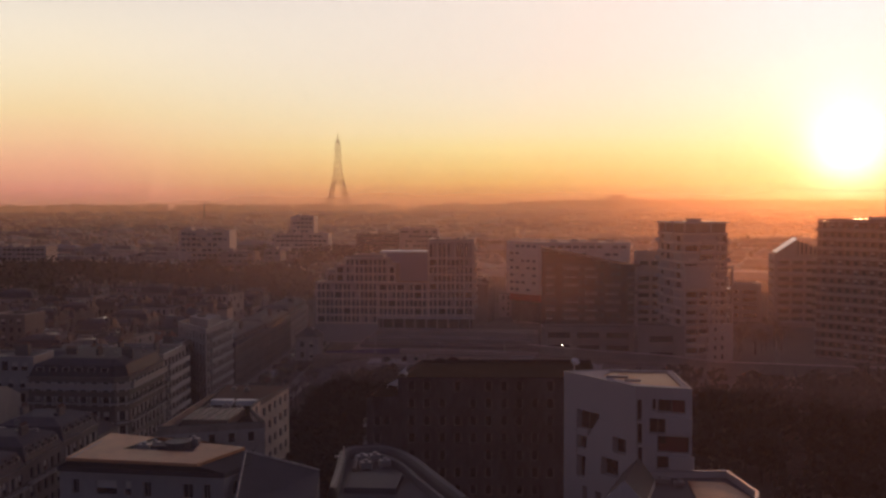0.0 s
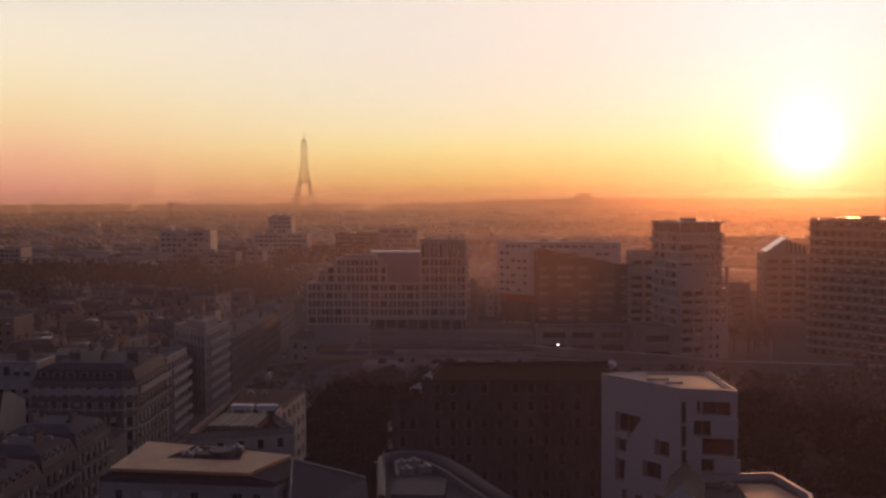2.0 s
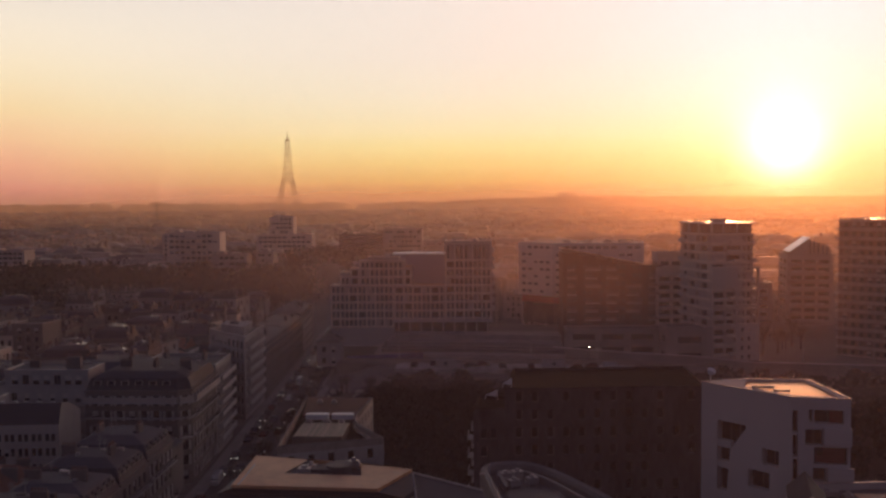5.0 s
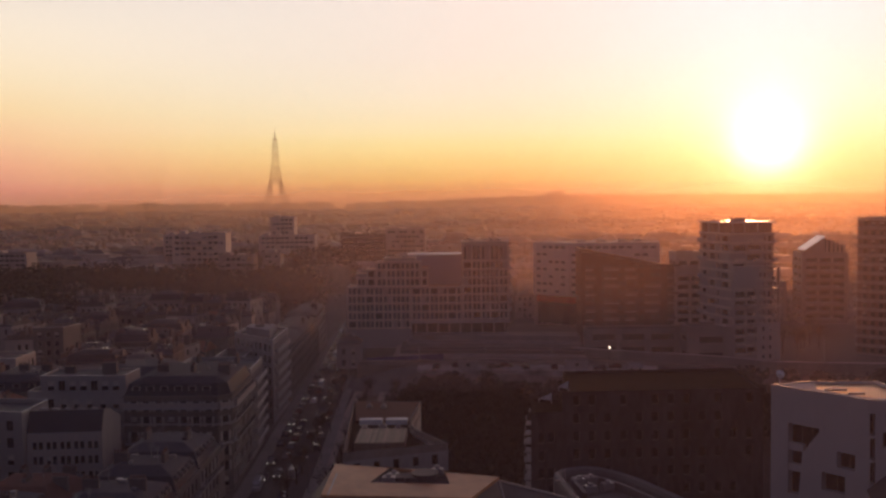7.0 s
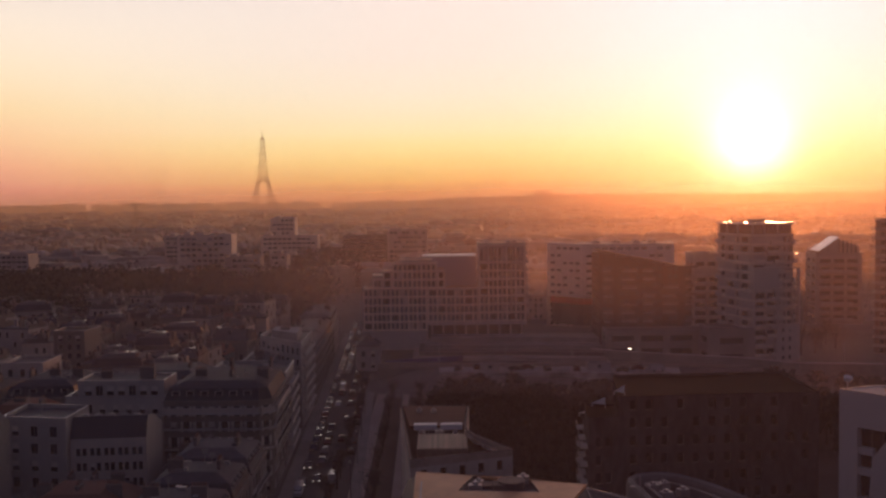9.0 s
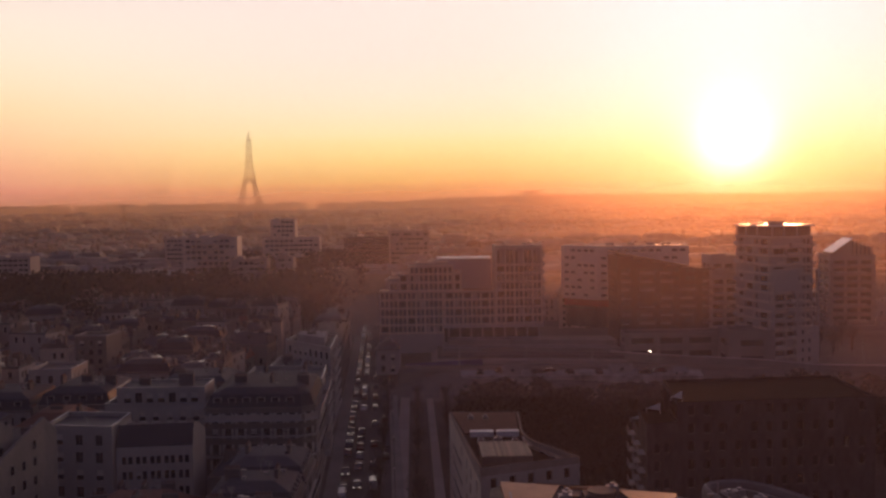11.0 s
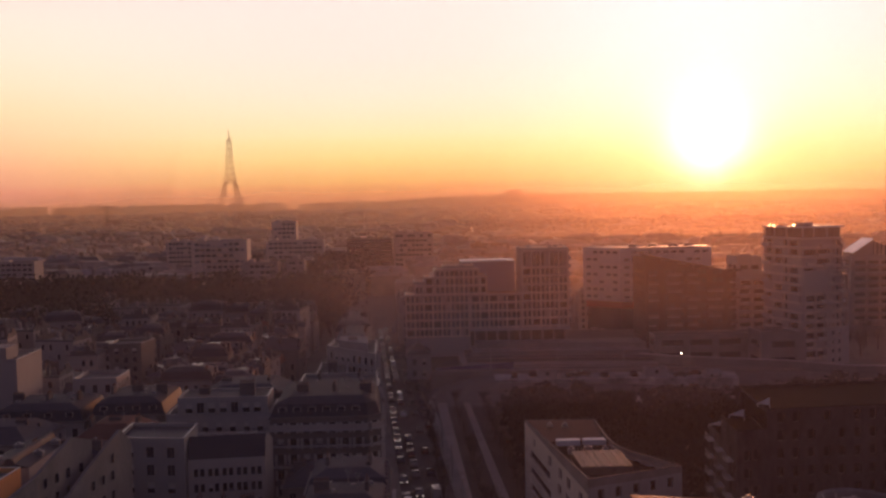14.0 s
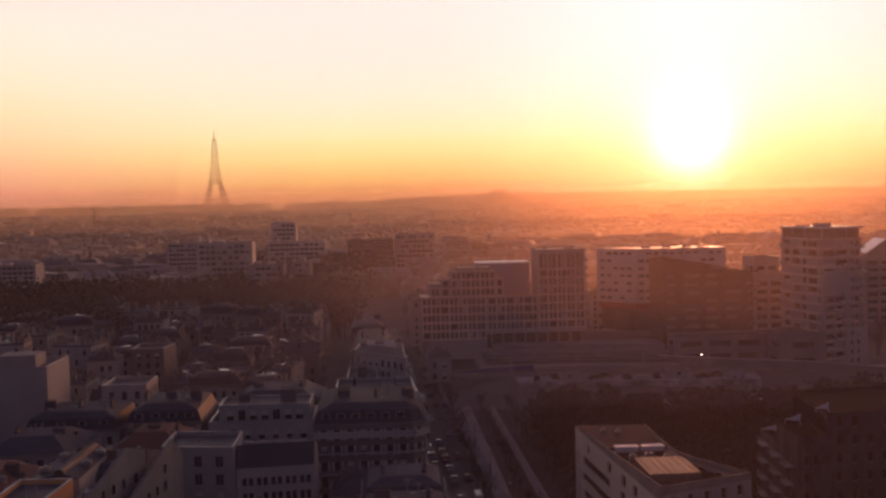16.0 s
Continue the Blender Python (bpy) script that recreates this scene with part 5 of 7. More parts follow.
def brown_block():
    """Dark brown block with a roof that slants down to the east."""
    b = thing("slanted_brown_block", 64, 357, 4, "dark brown apartment block with a slanting roofline", "building")
    B = b.location
    x0, x1, y0, y1 = 46.9, 81.5, 352.5, 371.0
    n = 6
    for k in range(n):
        xa, xb = x0 + (x1 - x0) * k / n, x0 + (x1 - x0) * (k + 1) / n
        h = 39.4 - 7.0 * (k + 0.5) / n
        pts = [(xa, y0), (xb, y0), (xb, y1), (xa, y1)]
        core(b, pts, 4, h - 0.05, M_DARKBRICK)
        facade(b, pts[0], pts[1], 4, h, M_REDBROWN, even(xb - xa, 2, 1.3), floors(10, 2.95, 0.9, 1.5, 1.6), recess=0.4, style="plain", blinds=0.05)
        if k == 0:
            facade(b, pts[3], pts[0], 4, h, M_REDBROWN, even(y1 - y0, 5, 1.3), floors(10, 2.95, 0.9, 1.5, 1.6), recess=0.4, style="plain")
        if k == n - 1:
            facade(b, pts[1], pts[2], 4, h, M_REDBROWN)
        facade(b, pts[2], pts[3], 4, h, M_REDBROWN)
    s = Shape()
    s.prism([(x0 - 0.2 - B.x, y0 - 0.2 - B.y), (x1 + 0.2 - B.x, y0 - 0.2 - B.y), (x1 + 0.2 - B.x, y1 + 0.2 - B.y), (x0 - 0.2 - B.x, y1 + 0.2 - B.y)], 35.2, 35.6)
    for i, v in enumerate(s.v):
        t = (v[0] + B.x - x0) / (x1 - x0)
        s.v[i] = (v[0], v[1], v[2] - 7.0 * t + 0.6)
    child("roof", s.mesh("roof", M_REDBROWN), b)
    # balconies in uneven stacks along the front
    for r in range(10):
        z = 4 + 1.6 + 2.95 * r + 0.7
        for k, (xa, xb) in enumerate(((48.2, 51.6), (54.6, 60.0), (62.0, 66.4), (69.0, 74.6), (77.0, 80.8))):
            if z + 1.6 < 39.4 - 7.0 * (xb - x0) / (x1 - x0) and (r * 3 + k * 2) % 5:
                balcony(b, (xa, y0), (xb - 0.9 * ((r + k) % 2), y0), z, 1.1, 0.25, 0.95, M_BALCONY, M_BROWN, (r + k) % 3 != 0)


def stepped_white_block():
    """Narrow pale block with terraces between the brown block and the tower."""
    b = thing("stepped_pale_block", 83, 358, 4, "narrow pale apartment block with stepped terraces", "building")
    for x0, x1, y0, y1, z0, z1 in ((79.5, 90.5, 352.0, 366, 4, 33.0), (80.5, 89.5, 354.5, 366, 33.0, 38.0)):
        pts = [(x0, y0), (x1, y0), (x1, y1), (x0, y1)]
        core(b, pts, z0, z1 - 0.1, M_GLASS)
        rows = floors(int((z1 - z0) / 2.95), 2.95, 0.8, 1.5, 0.3)
        for k in range(4):
            e = poly_edges(pts)[k]
            c = k in (0, 3)
            facade(b, *e, z0, z1, M_PALE2, even(side_len(e), 2, side_len(e) / 2 - 1.6, 0.5) if c else (), rows if c else (), recess=0.5, style="long")
        flat_roof(b, pts, z1, M_DECK, M_PARAPET, 0.7, 0.3, M_PALE2)
    for r in range(9):
        balcony(b, (80.2, 352.0), (88.5, 352.0), 7.4 + 2.95 * r, 1.3, 0.2, 0.6, M_GLOSSTILE, M_BALCONY, True)
        balcony(b, (79.5, 364.0), (79.5, 352.2), 7.4 + 2.95 * r, 0.9, 0.2, 0.9, M_GLOSSTILE, M_RAIL)


def podium():
    b = thing("podium_building", 70, 330, 4, "low pale podium with wide openings along the railway", "building")
    for (x0, x1, y0, y1, z1) in ((46.5, 88.0, 337.5, 346.0, 13.2), (77.5, 92.6, 323.0, 335.0, 15.6)):
        pts = [(x0, y0), (x1, y0), (x1, y1), (x0, y1)]
        core(b, pts, 4, z1 - 0.1, M_GLASS)
        for k in (0, 1, 3, 2):
            e = poly_edges(pts)[k]
            L = side_len(e)
            facade(b, *e, 4, z1, M_DARKCONC, even(L, max(1, int(L / 9.5)), min(7.6, L - 3.0)), floors(2, 4.4 if z1 < 14 else 5.3, 1.2, 2.0, 0.4), recess=0.7, style="long")
        flat_roof(b, pts, z1, M_GRAVEL, M_PARAPET, 0.6, 0.3, M_DARKCONC)


def pitched_crown_block():
    """Block crowned by a bright pitched roof plane and a row of fins."""
    b = thing("pitched_crown_block", 143, 390, 9, "apartment block crowned by a bright pitched roof and fins", "building")
    pts = [(135.6, 385.0), (152.6, 383.0), (154.0, 398.0), (137.0, 400.0)]
    core(b, pts, 9, 35.6, M_GLASS)
    for k, n in ((0, 7), (3, 5), (1, 0), (2, 0)):
        e = poly_edges(pts)[k]
        facade(b, *e, 9, 35.7, M_PLASTER, even(side_len(e), n // 2, 4.2 if n > 5 else 5.4) if n else (), floors(8, 3.1, 1.0, 1.6, 0.8) if n else (), recess=0.4, style="plain")
    flat_roof(b, pts, 35.7, M_GRAVEL, M_PARAPET, 0.6, 0.3, M_PLASTER)
    s = Shape()
    lo, hi = 28.2, 33.6
    s.quad((-6.6, -5.4, lo), (1.0, -6.2, hi), (2.2, 6.0, hi), (-5.4, 7.0, lo))
    s.quad((-5.4, 7.0, lo - 0.3), (2.2, 6.0, hi - 0.3), (1.0, -6.2, hi - 0.3), (-6.6, -5.4, lo - 0.3))
    for p, q in (((-6.6, -5.4, lo), (1.0, -6.2, hi)), ((1.0, -6.2, hi), (2.2, 6.0, hi)), ((2.2, 6.0, hi), (-5.4, 7.0, lo)), ((-5.4, 7.0, lo), (-6.6, -5.4, lo))):
        s.quad((*p[:2], p[2] - 0.3), (*q[:2], q[2] - 0.3), q, p)
    child("pitched_roof", s.mesh("pitched_roof", M_PALEMETAL), b, label="bright white pitched roof plane")
    s = Shape()
    s.quad((-5.6, -4.9, 26.7), (1.0, -5.7, 26.7), (1.0, -5.7, hi - 0.3), (-5.6, -4.9, lo))
    s.quad((2.0, 5.6, 26.7), (-5.0, 6.4, 26.7), (-5.0, 6.4, lo), (2.0, 5.6, hi - 0.3))
    s.quad((1.0, -5.7, 26.7), (2.0, 5.6, 26.7), (2.0, 5.6, hi - 0.3), (1.0, -5.7, hi - 0.3))
    child("attic", s.mesh("attic", M_PLASTER), b)
    for k in range(5):
        s = Shape()
        s.box(1.6 + k * 1.6, 2.2 + k * 1.6, -6.0, -5.2, 26.7, 32.4 - k * 0.55)
        child("fin", s.mesh("fin", M_PALE2), b)
    s = Shape()
    s.poly([(1.02, -4.9, 26.7), (8.8, -5.7, 26.7), (8.8, -5.7, 29.9), (1.02, -4.9, 32.6)])
    s.poly([(1.02, 5.0, 26.7), (1.02, -4.9, 26.7), (1.02, -4.9, 32.6), (1.02, 5.0, 32.6)])
    s.poly([(1.02, -4.9, 32.6), (8.8, -5.7, 29.9), (8.8, 4.0, 29.9), (1.02, 5.0, 32.6)])
    s.poly([(8.8, -5.7, 26.7), (8.8, 4.0, 26.7), (8.8, 4.0, 29.9), (8.8, -5.7, 29.9)])
    child("attic_wall", s.mesh("attic_wall", M_DARKBRICK), b, label="dark attic behind the fins")
    for r in range(8):
        balcony(b, (137.0, 384.8), (149.0, 383.4), 10.4 + 3.1 * r, 1.2, 0.2, 1.0, M_BALCONY, M_BALCONY, r % 2 == 0)
    # lower neighbour behind the tower gap
    b2 = thing("banded_low_block", 128, 402, 9, "hazy apartment block with pale storey bands", "building")
    pts = [(118.0, 400.0), (134.0, 398.0), (135.0, 412.0), (119.0, 414.0)]
    core(b2, pts, 9, 23.4, M_GLASS)
    for k in range(4):
        e = poly_edges(pts)[k]
        facade(b2, *e, 9, 23.5, M_PLASTER, even(side_len(e), 2, 5.6) if k in (0, 3) else (), floors(4, 3.1, 0.9, 1.5, 0.8) if k in (0, 3) else (), recess=0.4, style="plain")
    flat_roof(b2, pts, 23.5, M_GRAVEL, M_PARAPET, 0.6, 0.3, M_PLASTER)


arcade_block()
frame_tower()
banded_tower()
white_block_rear()
brown_block()
stepped_white_block()
podium()
pitched_crown_block()

# ---- the old quarter west of the avenue ----
def street_house(pts, z1, name, label, wall, window_edges, roof="mansard", n_dorm=0, dorm_edge=0, storeys=6, z0=0.0, balc=(), chim=2, group="", win=1.25, pitch=2.7, seed=1, pane=True, deck=None, style="cross"):
    """A town house on a footprint: window sides, cornice, roof, dormers, chimneys and long balconies."""
    cx, cy = sum(p[0] for p in pts) / len(pts), sum(p[1] for p in pts) / len(pts)
    b = thing(name, cx, cy, z0, label, "building", group)
    core(b, pts, z0, z1 - 0.05, M_GLASS)
    e = poly_edges(pts)
    st = (z1 - z0 - 0.6) / storeys
    rows = floors(storeys, round(st, 3), 0.55, min(2.0, st - 1.0), 0.35)
    for k in range(len(pts)):
        L = side_len(e[k])
        if k in window_edges and L > 3:
            facade(b, *e[k], z0, z1, wall, even(L, max(1, int(L / pitch)), win, 0.7), rows, recess=0.3, blinds=0.34 if style == "cross" else 0.2, window=pane, style=style)
        else:
            facade(b, *e[k], z0, z1, wall)
    if roof == "mansard":
        mansard(b, pts, z1, 2.7, 1.0, 1.1, 2.6)
        if n_dorm:
            dormers(b, *e[dorm_edge], z1 + 0.4, n_dorm)
        top = z1 + 3.6
    elif roof == "flat":
        flat_roof(b, pts, z1, deck or M_GRAVEL, M_PARAPET, 0.7, 0.3, wall)
        top = z1 + 1.0
    else:
        mansard(b, pts, z1, 0.5, 0.1, 2.6, min(4.0, 0.42 * min(side_len(e[0]), side_len(e[1]))), M_ZINC, M_ZINC if roof == "zinc" else M_TILE)
        top = z1 + 2.2
    rng = random.Random(seed)
    for k in range(chim):
        t = (k + 0.5) / chim
        x = pts[0][0] + (pts[1][0] - pts[0][0]) * t + (cx - (pts[0][0] + pts[1][0]) / 2) * 0.9
        y = pts[0][1] + (pts[1][1] - pts[0][1]) * t + (cy - (pts[0][1] + pts[1][1]) / 2) * 0.9
        chimney(b, x, y, top - 0.4, 2.4, 0.6, 1.8, rng.choice((0, math.pi / 2)), 5)
    if roof in ("mansard", "zinc", "tile"):
        s = Shape()
        xs, ys = [p[0] for p in pts], [p[1] for p in pts]
        for k in range(7):
            px, py = rng.uniform(min(xs) + 3, max(xs) - 3) - cx, rng.uniform(min(ys) + 3, max(ys) - 3) - cy
            w, d = rng.uniform(0.5, 1.2), rng.uniform(0.5, 1.0)
            s.box(px, px + w, py, py + d, z1 - z0, top - z0 + rng.uniform(0.0, 0.7))
        child("roof_lights", s.mesh("roof_lights", rng.choice((M_PARAPET, M_PLASTER, M_SLATE))), b)
    s = Shape()
    for k in range(2):
        px, py, hz = rng.uniform(-3, 3), rng.uniform(-3, 3), top - z0 + 2.4
        s.tube((px, py, top - z0 - 1.5), (px, py, hz), 0.05, 0.04, 4)
        for j in range(3):
            s.box(px - 0.6 + 0.1 * j, px + 0.6 - 0.1 * j, py - 0.03, py + 0.03, hz - 0.1 - 0.3 * j, hz - 0.05 - 0.3 * j)
    child("aerial", s.mesh("aerial", M_PARAPET), b)
    for k, r in balc:
        p, q = Vector(e[k][0]), Vector(e[k][1])
        d = (q - p).normalized()
        balcony(b, p + d * 0.3, q - d * 0.3, z0 + 0.35 + r * st + 0.3, 0.9, 0.25, 1.0, M_BALCONY, M_RAIL)
    return b


STONE_LABEL = "six-storey limestone town house with grey mansard roof and dormers"
# row along the avenue, nearest first
ys = [96.0, 110.5, 124.0, 138.0, 151.5, 165.0, 179.2]
for k, (a, c) in enumerate(zip(ys, ys[1:])):
    street_house([(-55.0, a), (-41.0, a), (-41.0, c), (-55.0, c)], 12.9 + 0.4 * (k % 3), "town_house", STONE_LABEL, M_STONE, (1, 3), n_dorm=5, dorm_edge=1,
                 storeys=4, balc=((1, 1), (1, 3)), group="houses along the avenue", seed=k, chim=2, style="shutter" if k % 3 != 1 else "cross")
# corner house with the rounded corner and the long balcony house behind the courtyard
corner = [(-64.8, 198.6), (-45.6, 198.2), (-43.2, 200.2), (-43.8, 222.0), (-64.8, 222.0)]
ch = street_house(corner, 19.2, "corner_house", "limestone corner house with chamfered corner, balconies and mansard", M_STONE, (0, 1, 2), n_dorm=6, dorm_edge=0, storeys=6, balc=((0, 3), (2, 3), (1, 3)), chim=3, seed=4, style="shutter")
for p, q in poly_edges(corner)[:3]:
    balcony(ch, p, q, 17.3, 1.0, 0.35, 0.95, M_BALCONY, M_PALE2, True)
    balcony(ch, p, q, 14.0, 0.8, 0.25, 0.9, M_BALCONY, M_RAIL)
lb = street_house([(-85.0, 200.4), (-64.8, 199.8), (-64.8, 213.0), (-85.0, 213.4)], 19.6, "long_balcony_house", "pale rendered house with set-back attic and long dark balconies", M_PLASTER, (0,), roof="flat",
                  storeys=6, balc=((0, 3), (0, 4), (0, 5)), chim=0, seed=6)
core(lb, [(-83.4, 203.0), (-65.6, 202.6), (-65.6, 212.0), (-83.4, 212.2)], 19.6, 22.6, M_GLASS)
facade(lb, (-83.4, 203.0), (-65.6, 202.6), 19.6, 22.7, M_PLASTER, even(17.8, 7, 1.5), [(0.3, 2.1)], recess=0.3, blinds=0.5)
facade(lb, (-65.6, 202.6), (-65.6, 212.0), 19.6, 22.7, M_PLASTER)
facade(lb, (-83.4, 212.2), (-83.4, 203.0), 19.6, 22.7, M_PLASTER)
flat_roof(lb, [(-83.4, 203.0), (-65.6, 202.6), (-65.6, 212.0), (-83.4, 212.2)], 22.7, M_GRAVEL, M_PARAPET, 0.3, 0.3, M_PLASTER)
chimney(lb, -70.2, 207.0, 23.0, 3.0, 1.4, 2.0, 0, 6)
chimney(lb, -79.0, 208.0, 23.0, 2.2, 0.8, 1.0, 0, 4)

# balcony block further along, then the tall block with the grooved end
bb = street_house([(-62.0, 222.5), (-44.0, 222.5), (-44.8, 240.4), (-62.0, 240.4)], 20.0, "balcony_row_house", "pale apartment house with a pale balcony on every floor", M_PLASTER, (0, 1), roof="flat", storeys=7, chim=2, seed=9)
for r in range(1, 7):
    balcony(bb, (-44.05, 223.6), (-44.78, 240.0), 0.35 + r * 2.77 + 0.2, 1.3, 0.25, 0.9, M_BALCONY, M_BALCONY, True)
street_house([(-60.6, 250.4), (-52.6, 250.4), (-53.2, 272.0), (-60.6, 272.0)], 17.4, "grey_house", "plain grey rendered house with blank side wall", M_CONC, (1,), roof="flat", chim=1, seed=2)
tb = street_house([(-59.4, 276.0), (-45.6, 258.8), (-45.9, 284.4), (-58.0, 287.0)], 21.4, "corner_apartment_block", "tall pale apartment block with bay windows and stepped attic", M_PLASTER, (0, 1), roof="flat", storeys=7, chim=1, seed=3)
for r in range(1, 7):
    balcony(tb, (-45.7, 262.0), (-45.85, 282.5), 0.35 + r * 2.97 + 0.2, 0.9, 0.25, 0.9, M_BALCONY, M_BALCONY, True)
core(tb, [(-56.0, 275.5), (-48.0, 268.0), (-48.4, 281.0), (-56.0, 283.0)], 21.4, 23.6, M_PLASTER, 0, "attic")
street_house([(-60.0, 290.0), (-46.6, 290.0), (-47.4, 330.0), (-60.0, 330.0)], 12.6, "town_house", STONE_LABEL, M_STONE, (0, 1), n_dorm=8, dorm_edge=1, storeys=4, seed=12)
street_house([(-62.0, 332.0), (-47.8, 332.0), (-49.2, 372.0), (-62.0, 372.0)], 12.0, "town_house", STONE_LABEL, M_STONE, (0, 1), n_dorm=8, dorm_edge=1, storeys=4, seed=13)
street_house([(-64.0, 375.0), (-50.0, 375.0), (-52.0, 415.0), (-64.0, 415.0)], 12.4, "town_house", STONE_LABEL, M_PLASTER, (0, 1), n_dorm=8, dorm_edge=1, storeys=4, seed=14)

# grey twin-gabled school-like houses
sh = street_house([(-77.0, 181.4), (-63.6, 182.6), (-63.6, 193.0), (-77.0, 193.0)], 16.2, "grey_gabled_house", "grey house with paired windows and a blank slate-hung upper wall", M_CONC, (), roof="none", chim=0, seed=15)
for ob in [o for o in sh.children if o.name.split(".")[0] == "roof"]:
    bpy.data.objects.remove(ob)
e_cols = [(0.9 + 2.5 * k + dx, 0.85) for k in range(5) for dx in (0.0, 1.1)]
facade(sh, (-77.0, 181.1), (-63.6, 182.3), 0, 16.2, M_PALE2, e_cols, [(1.2, 1.6), (4.2, 1.6), (7.2, 1.6), (10.2, 1.6), (13.0, 1.5)], recess=0.25, style="plain")
s, B = Shape(), sh.location
q = [(-77.0 - B.x, 181.2 - B.y), (-63.6 - B.x, 182.4 - B.y), (-63.6 - B.x, 193.0 - B.y), (-77.0 - B.x, 193.0 - B.y)]
s.quad((*q[0], 16.2), (*q[1], 16.2), (q[1][0], q[1][1] + 1.6, 20.0), (q[0][0], q[0][1] + 1.6, 20.0))
s.quad((q[0][0], q[0][1] + 1.6, 20.0), (q[1][0], q[1][1] + 1.6, 20.0), (*q[2], 17.0), (*q[3], 17.0))
child("roof", s.mesh("roof", M_SLATE), sh, label="steep smooth slate roof")
s = Shape()
gx1 = q[1][0] + 0.06
s.poly([(gx1, q[1][1], 0), (gx1, q[2][1], 0), (gx1, q[2][1], 17.0), (gx1, q[1][1] + 4.6, 19.6), (gx1, q[1][1] + 1.6, 20.05), (gx1, q[1][1], 16.2)])
child("gable_wall", s.mesh("gable_wall", M_PLASTER), sh, label="pale blank gable wall")
s = Shape()
for k in range(5):
    s.box(-5.6 + k * 2.4, -4.4 + k * 2.4, -3.2, -2.4, 19.75, 20.1)
child("skylight", s.mesh("skylight", M_PARAPET), sh)

street_house([(-90.0, 182.4), (-77.3, 180.0), (-77.3, 192.0), (-90.0, 194.0)], 19.6, "white_modern_house", "pale modern apartment house with tall windows and parapet", M_PLASTER, (0,), roof="flat", storeys=6, chim=0, seed=16, win=1.5, pitch=3.6, deck=M_SLATE)
# leaning-edged white house with a steep cut roof
wd = thing("white_wedge_house", -96, 160, 0, "grey-white rendered house with two steeply cut gable walls", "building")
s, B = Shape(), wd.location
prof = [(-98.4, 139.0, 17.2), (-92.6, 152.0, 22.0), (-90.4, 161.0, 25.6), (-88.6, 165.0, 24.2)]
for p, q in zip(prof, prof[1:]):
    s.quad((p[0] - B.x, p[1] - B.y, 0), (q[0] - B.x, q[1] - B.y, 0), (q[0] - B.x, q[1] - B.y, q[2]), (p[0] - B.x, p[1] - B.y, p[2]))
    s.quad((p[0] - B.x, p[1] - B.y, p[2]), (q[0] - B.x, q[1] - B.y, q[2]), (q[0] - 0.5 - B.x, q[1] - B.y, q[2]), (p[0] - 0.5 - B.x, p[1] - B.y, p[2]))
    s.quad((p[0] - 0.5 - B.x, p[1] - B.y, p[2]), (q[0] - 0.5 - B.x, q[1] - B.y, q[2]), (q[0] - 0.5 - B.x, q[1] - B.y, 0), (p[0] - 0.5 - B.x, p[1] - B.y, 0))
child("gable_wall", s.mesh("gable_wall", M_DARKCONC), wd)
s = Shape()
second = [(-91.6, 151.0, 14.0), (-88.0, 160.0, 20.4), (-85.6, 170.6, 24.4), (-84.6, 173.4, 21.6)]
for p, q in zip(second, second[1:]):
    for off, flip in ((0.0, False), (0.5, True)):
        f = [(p[0] - off - B.x, p[1] - B.y, 0), (q[0] - off - B.x, q[1] - B.y, 0), (q[0] - off - B.x, q[1] - B.y, q[2]), (p[0] - off - B.x, p[1] - B.y, p[2])]
        s.poly(f[::-1] if flip else f)
    s.quad((p[0] - B.x, p[1] - B.y, p[2]), (q[0] - B.x, q[1] - B.y, q[2]), (q[0] - 0.5 - B.x, q[1] - B.y, q[2]), (p[0] - 0.5 - B.x, p[1] - B.y, p[2]))
child("gable_wall", s.mesh("gable_wall", M_DARKCONC), wd)
core(wd, [(-90.9, 153.0), (-88.6, 160.2), (-86.2, 171.0), (-86.0, 174.0), (-90.9, 174.0)], 0, 17.0, M_PLASTER, 0, "rear_body")
for line in (prof, second):
    for p, q in zip(line, line[1:]):
        d = Vector((q[0] - p[0], q[1] - p[1])).normalized()
        L, side = math.hypot(q[0] - p[0], q[1] - p[1]), Vector((d.y, -d.x))
        for j in range(int(L / 3.0)):
            for z in (4.0, 7.2, 10.4, 13.6, 16.8, 19.6):
                t = (1.2 + j * 3.0) / L
                if z + 2.4 < p[2] + (q[2] - p[2]) * t:
                    at = Vector(p[:2]) + d * (1.2 + j * 3.0) + side * 0.14
                    child("window", window_mesh(1.1, 1.6, "plain" if (j + int(z)) % 3 else "cross"), wd, (at.x - B.x, at.y - B.y, z), math.atan2(d.y, d.x))
wpts = [(-99.4, 141.0), (-91.2, 161.0), (-91.0, 172.0), (-99.4, 172.0)]
core(wd, wpts, 0, 16.4, M_PLASTER, 0, "body")
flat_roof(wd, wpts, 16.4, M_SLATE, M_PARAPET, 0.5, 0.3, M_PLASTER)
for x, y in ((-96, 154), (-94.5, 163), (-97.5, 166), (-97, 160), (-93, 168)):
    roof_unit(wd, x, y, 16.4, 2.2, 1.4, 1.2)
# all walls take the painted orange of the sunlit side
street_house([(-109.0, 146.0), (-101.4, 146.0), (-100.1, 165.4), (-108.5, 165.9)], 19.2, "ochre_house", "rendered house coloured orange for the low sun on its side wall", M_SUNORANGE, (0,), roof="flat", storeys=6, chim=0, seed=17, deck=M_SLATE)
br = thing("barrel_roofed_house", -104, 179, 0, "grey house with a long rounded zinc ridge", "building")
core(br, [(-108.5, 170.0), (-100.6, 170.0), (-100.4, 188.2), (-108.2, 188.2)], 0, 18.6, M_PLASTER, 0, "body")
s = Shape()
